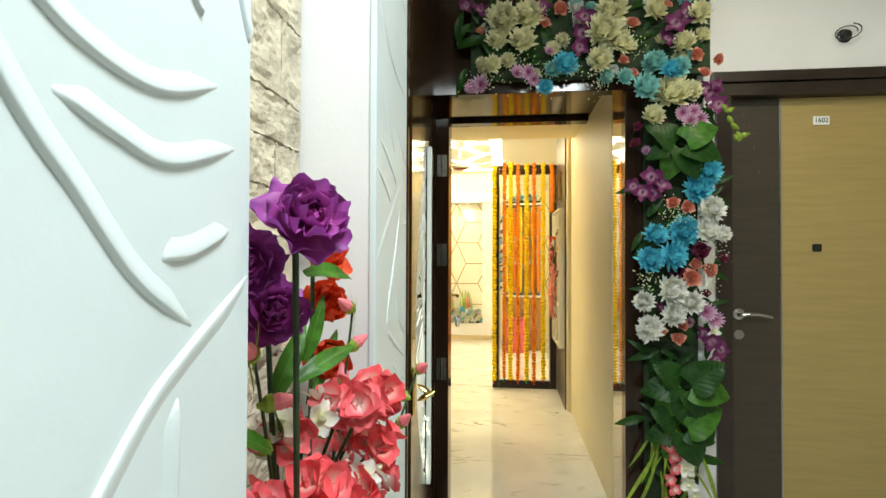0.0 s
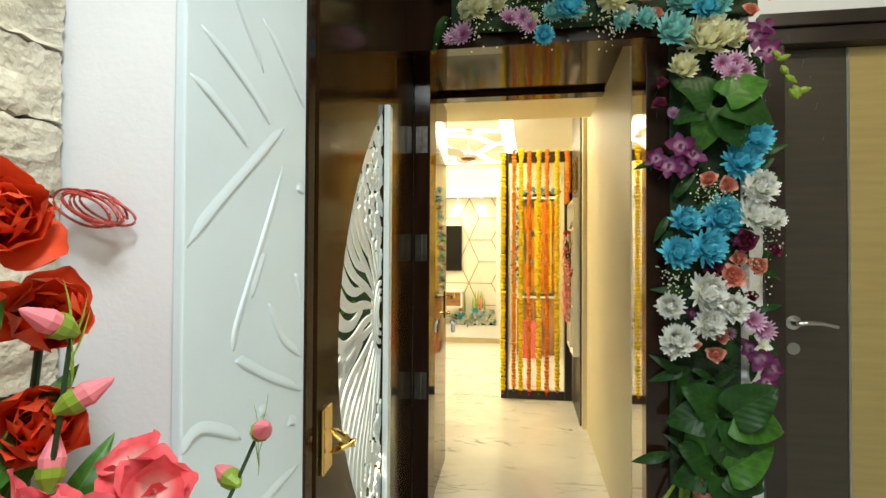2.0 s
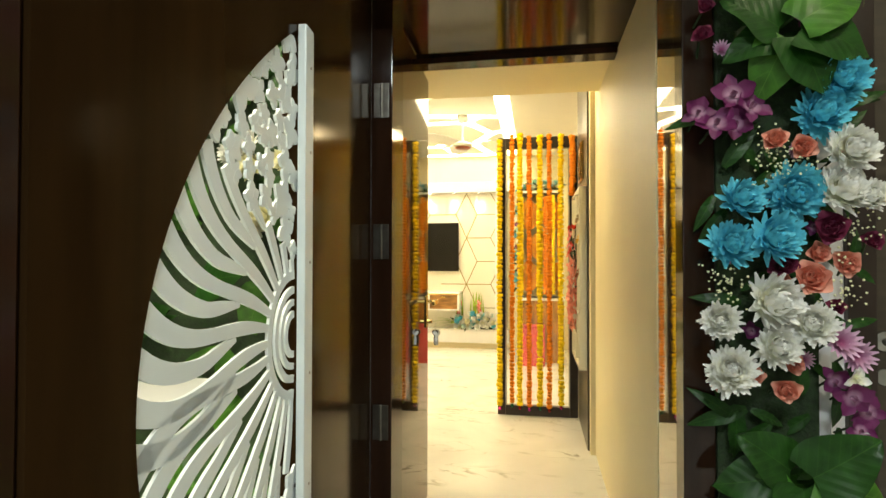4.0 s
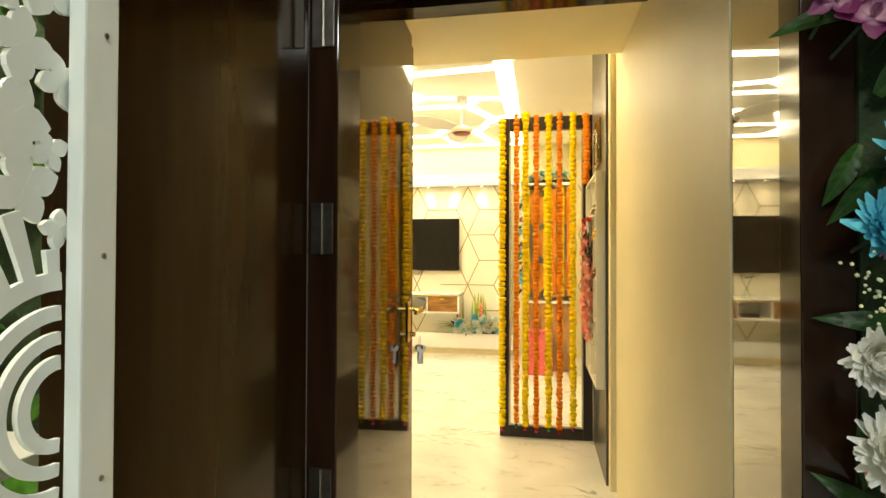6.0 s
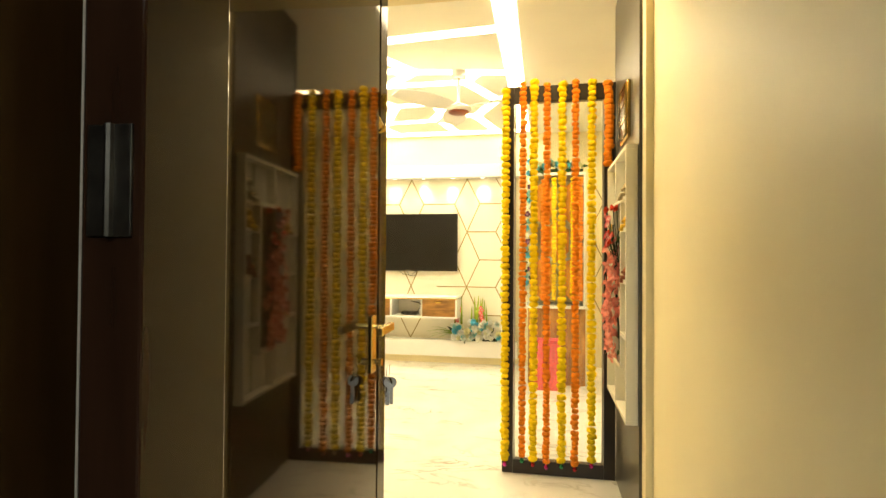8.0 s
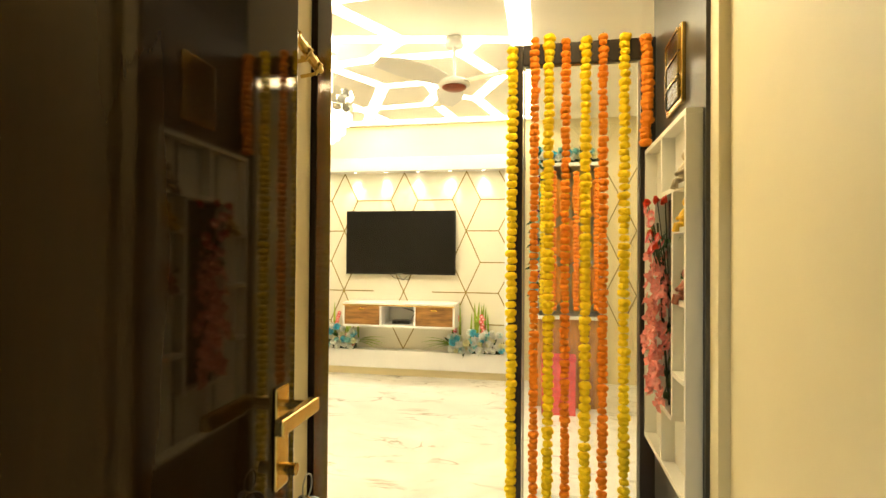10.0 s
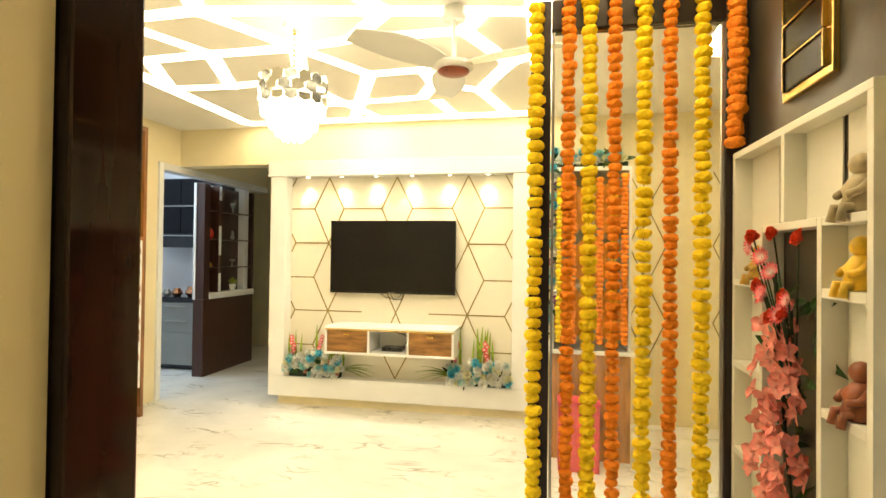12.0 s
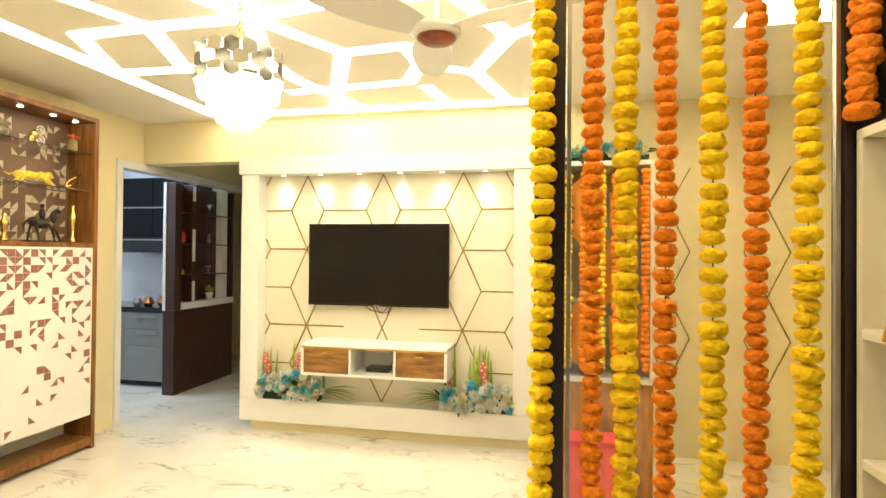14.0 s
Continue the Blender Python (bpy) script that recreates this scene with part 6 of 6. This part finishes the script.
hs = blob_bm([(0, 0, 0.11, 0.028, 0.06, 0.032), (0, -0.055, 0.12, 0.024, 0.03, 0.03), (0, 0.075, 0.155, 0.016, 0.02, 0.04), (0, 0.10, 0.19, 0.012, 0.028, 0.015), (0, 0.0, 0.17, 0.018, 0.016, 0.035), (0, 0.0, 0.215, 0.012, 0.012, 0.014)])
for yy, k in ((-0.06, -0.02), (-0.05, 0.02), (0.045, 0.03), (0.055, 0.06)):
    tube_bm([(0.012 if k > 0 else -0.012, yy, 0.10), (0.012 if k > 0 else -0.012, yy + k * 0.6, 0.055), (0.012 if k > 0 else -0.012, yy + k, 0.008)], 0.008, 7, 0.6, bm=hs)
tube_bm([(0, -0.08, 0.13), (0, -0.115, 0.10), (0, -0.115, 0.06)], 0.010, 6, 0.3, bm=hs)
box_bm(-0.03, 0.03, -0.10, 0.10, 0.0, 0.008, bm=hs)
ornament("horse_statuette", "dark bronze statuette of a horse and rider", "statuette", hs, M_ANT, (-3.05, 9.24, 1.5152), 1.15)
for y, h in ((9.48, 0.28), (8.98, 0.18)):
    ornament("brass_vase", "slender polished brass vase", "vase", lathe_bm([(0.028, 0), (0.03, 0.01), (0.012, 0.05), (0.02, h * 0.5), (0.026, h * 0.7), (0.010, h * 0.85), (0.018, h)], 18), M_GOLD, (-3.05, y, 1.5152))
cat = blob_bm([(0, -0.01, 0.045, 0.022, 0.075, 0.022), (0, 0.055, 0.050, 0.022, 0.032, 0.025), (0, 0.098, 0.060, 0.017, 0.022, 0.019), (0, 0.119, 0.053, 0.010, 0.011, 0.010), (0, -0.07, 0.040, 0.024, 0.030, 0.024)])
for yy, ky in ((-0.075, -0.03), (-0.05, -0.03), (0.055, 0.05), (0.075, 0.05)):
    tube_bm([(0.014, yy, 0.035), (0.014, yy + ky * 0.5, 0.016), (0.014, yy + ky, 0.006)], 0.008, 7, 0.7, bm=cat)
tube_bm([(0, -0.095, 0.045), (0, -0.125, 0.035), (0, -0.15, 0.045)], 0.006, 6, 0.6, bm=cat)
ornament("leopard_statuette", "gilded statuette of a stalking leopard on glass", "statuette", cat, mat("gilt", (0.80, 0.58, 0.05), 0.35, vary=0.35, scale=60), (-3.05, 9.16, 1.9052), 1.25)
hp = tube_bm([(0, -0.05, 0.012), (0, -0.03, 0.05), (0, 0.03, 0.085), (0, 0.06, 0.11), (0, 0.04, 0.06), (0, -0.02, 0.02), (0, -0.05, 0.012)], 0.008, 7)
box_bm(-0.02, 0.02, -0.05, 0.05, 0, 0.008, bm=hp)
ornament("brass_harp", "small brass harp ornament", "ornament", hp, M_GOLD, (-3.05, 9.47, 1.9052), 1.1)
bt = lathe_bm([(0.03, 0), (0.032, 0.004), (0.032, 0.075), (0.012, 0.095), (0.012, 0.12), (0.015, 0.125)], 16)
bottle = thing("bottle", "glass bottle with a red ribbon on a shelf", "bottle", (-3.05, 9.47, 2.1802))
part("body", bt, mat("amber_glass", (0.30, 0.25, 0.10), 0.08, vary=0.2), bottle, smooth=True)
part("ribbon", blob_bm([(0, 0, 0.105, 0.018, 0.02, 0.01), (0, 0.035, 0.11, 0.008, 0.025, 0.01), (0, -0.03, 0.112, 0.008, 0.022, 0.01)]), P_RED, bottle, "red ribbon bow")
wheelie = thing("model_bicycle", "white wire-wheeled model cycle", "ornament", (-3.05, 9.22, 2.1802))
for zz in (0.035, 0.10):
    ringp = [(0, 0.028 * math.cos(t), zz + 0.028 * math.sin(t)) for t in [2 * math.pi * i / 20 for i in range(21)]]
    wb = tube_bm(ringp, 0.004, 6)
    for q in range(5):
        a = math.pi * q / 5
        tube_bm([(0, 0.028 * math.cos(a), zz + 0.028 * math.sin(a)), (0, -0.028 * math.cos(a), zz - 0.028 * math.sin(a))], 0.0016, 5, bm=wb)
    part("wheel", wb, M_DUCO, wheelie)
part("body", blob_bm([(0.0, -0.045, 0.06, 0.02, 0.03, 0.035), (0, -0.07, 0.03, 0.016, 0.02, 0.03)]), M_GOLD, wheelie)
gp = blob_bm([(0, 0, 0.03, 0.035, 0.06, 0.028), (0, 0.02, 0.075, 0.02, 0.05, 0.018), (0, -0.06, 0.06, 0.016, 0.03, 0.014)])
ornament("model_scooter", "dark metal model vehicle with a pale top", "ornament", gp, mat("antique_metal", (0.10, 0.08, 0.06), 0.35, metal=0.5, second=(0.5, 0.45, 0.32), scale=14), (-3.05, 8.93, 2.1802), 1.2)

# ---- kitchen opening ----
trim = thing("opening_trim", "white trim round the kitchen opening", "trim")
part("jamb", box_bm(-3.305, -3.18, 10.032, 10.09, 0, 2.238, 0.003), M_DUCO, trim)
part("head", box_bm(-3.305, -3.18, 10.091, 12.0, 2.17, 2.238, 0.003), M_DUCO, trim)
div = thing("room_divider", "dark wenge divider with lit niches and a pale ledge", "divider")
M_WENGE = mat("wenge_laminate", (0.050, 0.020, 0.012), 0.3, vary=0.3, scale=4, stretch=(6, 6, 0.7))
DX0, DX1, DY0, DY1 = -3.50, -3.37, 10.98, 12.0
part("lower", box_bm(DX0, DX1, DY0, DY1, 0, 0.86, 0.003), M_WENGE, div)
part("ledge", box_bm(DX0 + 0.01, DX1 + 0.014, DY0 + 0.10, DY1, 0.861, 0.93, 0.003), M_DUCO, div, "pale ledge")
part("end_post", box_bm(DX0, DX1, DY0, DY0 + 0.098, 0.861, 2.169, 0.003), M_WENGE, div)
part("back", box_bm(DX0, DX0 + 0.02, DY0 + 0.10, DY1, 0.931, 2.169), M_WENGE, div)
for y0_, y1_ in ((DY0 + 0.26, DY0 + 0.32), (DY1 - 0.04, DY1)):
    part("post", box_bm(DX0 + 0.021, DX1, y0_, y1_, 0.931, 2.169, 0.003), M_WENGE, div)
for z in (1.22, 1.55, 1.88):
    part("niche_shelf", box_bm(DX0 + 0.021, DX1 - 0.005, DY0 + 0.32, DY1 - 0.041, z - 0.012, z, 0.001), M_WENGE, div)
    part("niche_shelf", box_bm(DX0 + 0.021, DX1 - 0.005, DY0 + 0.099, DY0 + 0.259, z - 0.012, z, 0.001), M_WENGE, div)
part("edge_strip", box_bm(DX0, DX0 + 0.03, DY0 - 0.012, DY0 - 0.0005, 0.861, 2.169, 0.002), M_DUCO, div, "pale edge strip")
for z0_, z1_ in ((0.935, 1.15), (1.36, 1.70), (2.0, 2.16)):
    part("inlay", box_bm(DX1 + 0.0, DX1 + 0.004, DY0 + 0.27, DY0 + 0.315, z0_, z1_), M_DUCO, div, "pale inlay strip")
for name_, lab, bm_, m_, at_ in (
    ("red_jar", "glossy red jar in a dark niche", lathe_bm([(0.02, 0), (0.035, 0.03), (0.036, 0.08), (0.018, 0.11), (0.02, 0.12)], 18), mat("red_glaze", (0.5, 0.03, 0.015), 0.15, vary=0.1), (-3.42, 11.16, 1.551)),
    ("gold_bell", "small golden bell ornament in a niche", lathe_bm([(0.035, 0), (0.03, 0.02), (0.018, 0.05), (0.006, 0.07)], 16), M_GOLD, (-3.42, 11.16, 1.221)),
    ("crystal_cup", "clear crystal cup on a niche shelf", lathe_bm([(0.025, 0), (0.008, 0.02), (0.008, 0.05), (0.03, 0.08), (0.034, 0.12)], 18), mat("crystal", (0.35, 0.36, 0.34), 0.1, metal=0.6), (-3.42, 11.6, 1.881)),
    ("silver_idol", "small silver ornament on a niche shelf", blob_bm([(0, 0, 0.03, 0.025, 0.03, 0.03), (0, 0, 0.085, 0.018, 0.018, 0.03)]), M_STEEL, (-3.42, 11.6, 1.551)),
    ("silver_lamp", "small silver oil lamp on a niche shelf", lathe_bm([(0.03, 0), (0.008, 0.015), (0.008, 0.06), (0.035, 0.075), (0.03, 0.09)], 16), M_STEEL, (-3.42, 11.6, 1.221)),
):
    ornament(name_, lab, "ornament", bm_, m_, at_)
pot = thing("potted_plant", "small white pot with yellow-green plant on the ledge", "potted plant", (-3.42, 11.62, 0.9301))
part("pot", lathe_bm([(0.028, 0), (0.045, 0.07), (0.048, 0.075), (0.040, 0.075), (0.03, 0.06)], 18), M_DUCO, pot, smooth=True)
pb = bmesh.new()
for k in range(70):
    a = trng.uniform(0, 6.28)
    petal_bm(pb, 0.06, 0.02, Matrix.Translation((0, 0, 0.075)) @ aim(a, radians(trng.uniform(10, 85))) @ Matrix.Translation((trng.uniform(0, 0.03), 0, 0)), curl=0.4)
part("foliage", pb, mat("yellow_green_leaf", (0.28, 0.33, 0.05), 0.5, vary=0.4, scale=30, random_hue=0.3), pot)

kc = thing("kitchen_counter", "grey kitchen base unit with steel handles", "kitchen unit")
M_GREY = mat("grey_laminate", (0.24, 0.25, 0.24), 0.35, vary=0.05)
part("carcass", box_bm(-5.45, -3.52, 11.245, 11.80, 0.06, 0.80), M_GREY, kc)
part("toe_kick", box_bm(-5.45, -3.52, 11.30, 11.80, 0, 0.059), M_BLACK, kc)
for x0_ in (-5.4, -4.79, -4.18):
    for z0_, z1_ in ((0.065, 0.44), (0.445, 0.62), (0.625, 0.795)):
        dr = part("drawer", box_bm(x0_, x0_ + 0.605, 11.225, 11.2445, z0_, z1_, 0.002), M_GREY, kc)
        if z0_ > 0.4:
            part("handle", box_bm(x0_ + 0.15, x0_ + 0.43, 11.205, 11.2248, z1_ - 0.05, z1_ - 0.035, 0.003), M_STEEL, dr, "bright steel bar handle")
structure("kitchen_worktop", box_bm(-5.45, -3.52, 11.215, 11.81, 0.802, 0.86, 0.003), mat("black_granite", (0.015, 0.015, 0.016), 0.12, vary=0.5, scale=200), "black granite kitchen worktop", "worktop")
ku = thing("kitchen_wall_cabinet", "dark glossy kitchen wall cabinets with glass doors", "kitchen cabinet")
part("body", box_bm(-5.45, -3.52, 11.50, 11.80, 1.62, 2.30), M_BLACK, ku)
for x0_ in (-5.4, -4.95, -4.5, -4.05):
    part("door", box_bm(x0_, x0_ + 0.44, 11.482, 11.4995, 1.63, 1.95, 0.002), M_SCREEN, ku, "dark glass door")
    part("door", box_bm(x0_, x0_ + 0.44, 11.482, 11.4995, 1.97, 2.29, 0.002), M_SCREEN, ku, "dark glass door")
part("rail", box_bm(-5.45, -3.53, 11.476, 11.4818, 1.952, 1.968), M_STEEL, ku)
hood = thing("cooker_hood", "black glass cooker hood over the counter", "cooker hood")
part("body", box_bm(-4.45, -3.80, 11.42, 11.80, 1.45, 1.618, 0.006), M_BLACK, hood)
part("trim", box_bm(-4.45, -3.80, 11.415, 11.4195, 1.585, 1.60), M_STEEL, hood)
M_COPPER = mat("copper", (0.60, 0.30, 0.16), 0.2, metal=1.0, vary=0.1)
for x_, r_ in ((-3.98, 0.06), (-3.78, 0.075), (-4.12, 0.05), (-3.62, 0.05)):
    ornament("copper_pot", "round polished copper cooking pot", "pot", lathe_bm([(r_ * 0.6, 0), (r_, r_ * 0.5), (r_, r_ * 0.9), (r_ * 0.6, r_ * 1.4), (r_ * 0.75, r_ * 1.6)], 22), M_COPPER if r_ > 0.05 else M_STEEL, (x_, 11.35, 0.8602))
bsk = thing("wire_basket", "dark woven basket on the kitchen worktop", "basket", (-3.66, 11.58, 0.8602))
wv = bmesh.new()
for k in range(9):
    zz = 0.01 + k * 0.022
    tube_bm([(-0.13, -0.09, zz), (0.13, -0.09, zz), (0.13, 0.09, zz), (-0.13, 0.09, zz), (-0.13, -0.09, zz)], 0.004, 5, bm=wv)
for k in range(12):
    xx = -0.12 + k * 0.0218
    tube_bm([(xx, -0.094, 0.0), (xx, -0.094, 0.19)], 0.003, 5, bm=wv)
part("weave", wv, mat("basket", (0.16, 0.10, 0.10), 0.6, vary=0.3), bsk)
lampk = thing("kitchen_light_strip", "cool white tube light on the kitchen ceiling", "light", (0, 0, 0))
part("tube", box_bm(-4.6, -3.6, 11.12, 11.16, LIV_Z - 0.03, LIV_Z - 0.0045, 0.006), mat("cool_tube", (1, 1, 1), 0.4, emit=(0.6, 0.8, 1.0), strength=14), lampk)

# ---- prayer unit behind the partition ----
man = thing("prayer_unit", "white prayer unit with hexagon openings over a wooden base", "prayer unit")
AX0, AX1, AY0, AY1 = 0.42, 0.95, 9.42, 9.80
M_TEAK = mat("teak", (0.42, 0.20, 0.05), 0.35, vary=0.3, scale=5, stretch=(6, 6, 1))
part("base", box_bm(AX0, AX1, AY0, AY1, 0.0, 0.72, 0.004), M_TEAK, man, "teak base cabinet")
part("counter", box_bm(AX0 - 0.02, AX1 + 0.02, AY0 - 0.02, AY1, 0.721, 0.75, 0.003), M_DUCO, man)
part("side", box_bm(AX0, AX0 + 0.02, AY0, AY1, 0.751, 1.98, 0.002), M_DUCO, man)
part("side", box_bm(AX1 - 0.02, AX1, AY0, AY1, 0.751, 1.98, 0.002), M_DUCO, man)
part("top", box_bm(AX0, AX1, AY0, AY1, 1.981, 2.01, 0.003), M_DUCO, man)
part("back", box_bm(AX0 + 0.021, AX1 - 0.021, AY1 - 0.02, AY1, 0.751, 1.98), M_CREAM, man)
M_GLOWOR = mat("orange_acrylic", (0.80, 0.36, 0.05), 0.25, vary=0.1)
for cx_, cz_ in ((0.55, 1.72), (0.82, 1.72), (0.685, 1.36), (0.55, 1.0), (0.82, 1.0)):
    hx = bmesh.new()
    vs = [hx.verts.new((cx_ + 0.13 * math.cos(t), AY0 + 0.012, cz_ + 0.20 * math.sin(t))) for t in [math.pi / 6 + math.pi * i / 3 for i in range(6)]]
    fc = hx.faces.new(vs)
    ex = bmesh.ops.extrude_face_region(hx, geom=[fc])
    bmesh.ops.translate(hx, verts=[v for v in ex["geom"] if isinstance(v, bmesh.types.BMVert)], vec=(0, 0.012, 0))
    bmesh.ops.recalc_face_normals(hx, faces=hx.faces[:])
    part("hexagon_panel", hx, M_GLOWOR, man, "orange hexagon panel")
part("lattice", box_bm(AX0 + 0.021, AX1 - 0.021, AY0 + 0.03, AY0 + 0.036, 1.18, 1.20), M_DUCO, man)
for i, x in enumerate((0.47, 0.56, 0.66, 0.74, 0.83, 0.90)):
    marigold_string(x, 9.395, 0.80, 1.95, (M_YELLOW, M_ORANGE)[i % 2], 0.024, ("yellow", "orange")[i % 2] + " marigold garland hanging on the prayer unit")["group"] = "marigold strings on the prayer unit"
box_red = thing("red_box", "pink-red gift box beside the prayer unit", "box", (0.60, 9.28, 0))
part("carton", box_bm(-0.13, 0.13, -0.09, 0.09, 0.0, 0.42, 0.004), mat("pink_red_card", (0.72, 0.10, 0.10), 0.5, vary=0.15, scale=40), box_red)
part("lid", box_bm(-0.135, 0.135, -0.095, 0.095, 0.4205, 0.45, 0.004), mat("red_card", (0.62, 0.06, 0.07), 0.5, vary=0.1, scale=40), box_red)
mf = thing("prayer_flowers", "fresh flowers and leaves on top of the prayer unit", "flower arrangement")
part("foam", box_bm(0.44, 0.93, 9.46, 9.54, 2.0105, 2.05, 0.004), M_STEM, mf)
for k in range(16):
    key = (P_CYAN, P_WHITE, P_TEAL, P_CREAM)[k % 4]
    bloom("chrysanthemum", F_MUM[key.name][k % 2], mf, (0.44 + 0.03 * k, 9.45, 2.07 + trng.uniform(-0.02, 0.05)), 0.04, (trng.uniform(-0.4, 0.4), -1, 0.3), trng)
    leaf_at(F_MID[k % 2], mf, (0.44 + 0.03 * k, 9.46, 2.06), 0.09, (trng.uniform(-1, 1), -0.5, trng.uniform(-0.6, 0.6)), (0, -1, 0.3))
side_fl = thing("flower_drop", "hanging flowers and leaves down the prayer unit's edge", "flower arrangement")
for k in range(18):
    z = 2.0 - k * 0.065
    key = (P_CYAN, P_WHITE, P_ORCHID, P_TEAL)[k % 4]
    me = F_ORCHID[key.name][0] if key is P_ORCHID else F_MUM[key.name][k % 2]
    bloom("flower", me, side_fl, (0.42 + trng.uniform(-0.03, 0.03), 9.40, z), 0.035, (trng.uniform(-0.6, 0.2), -1, 0.2), trng)
    leaf_at(F_MID[k % 2], side_fl, (0.42, 9.41, z), 0.085, (trng.uniform(-1, 1), -0.4, trng.uniform(-1, 0.4)), (0, -1, 0.3))

# gold lines go on over the wall beyond the partition
wl = thing("wall_inlay", "thin gold inlay lines on the cream wall", "wall inlay")
for x in (0.55, 1.21, 1.87):
    for k in range(5):
        s0, s1 = (0.0, 0.15) if k % 2 else (0.15, 0.0)
        part("gold_line", strip_bm((x + s0, 10.3398, ROWZ[k]), (x + s1, 10.3398, ROWZ[k + 1]), 0.009, 0.004, (0, -1, 0)), M_INLAY, wl)
        part("gold_line", strip_bm((x - s0, 10.3398, ROWZ[k]), (x - s1, 10.3398, ROWZ[k + 1]), 0.009, 0.004, (0, -1, 0)), M_INLAY, wl)
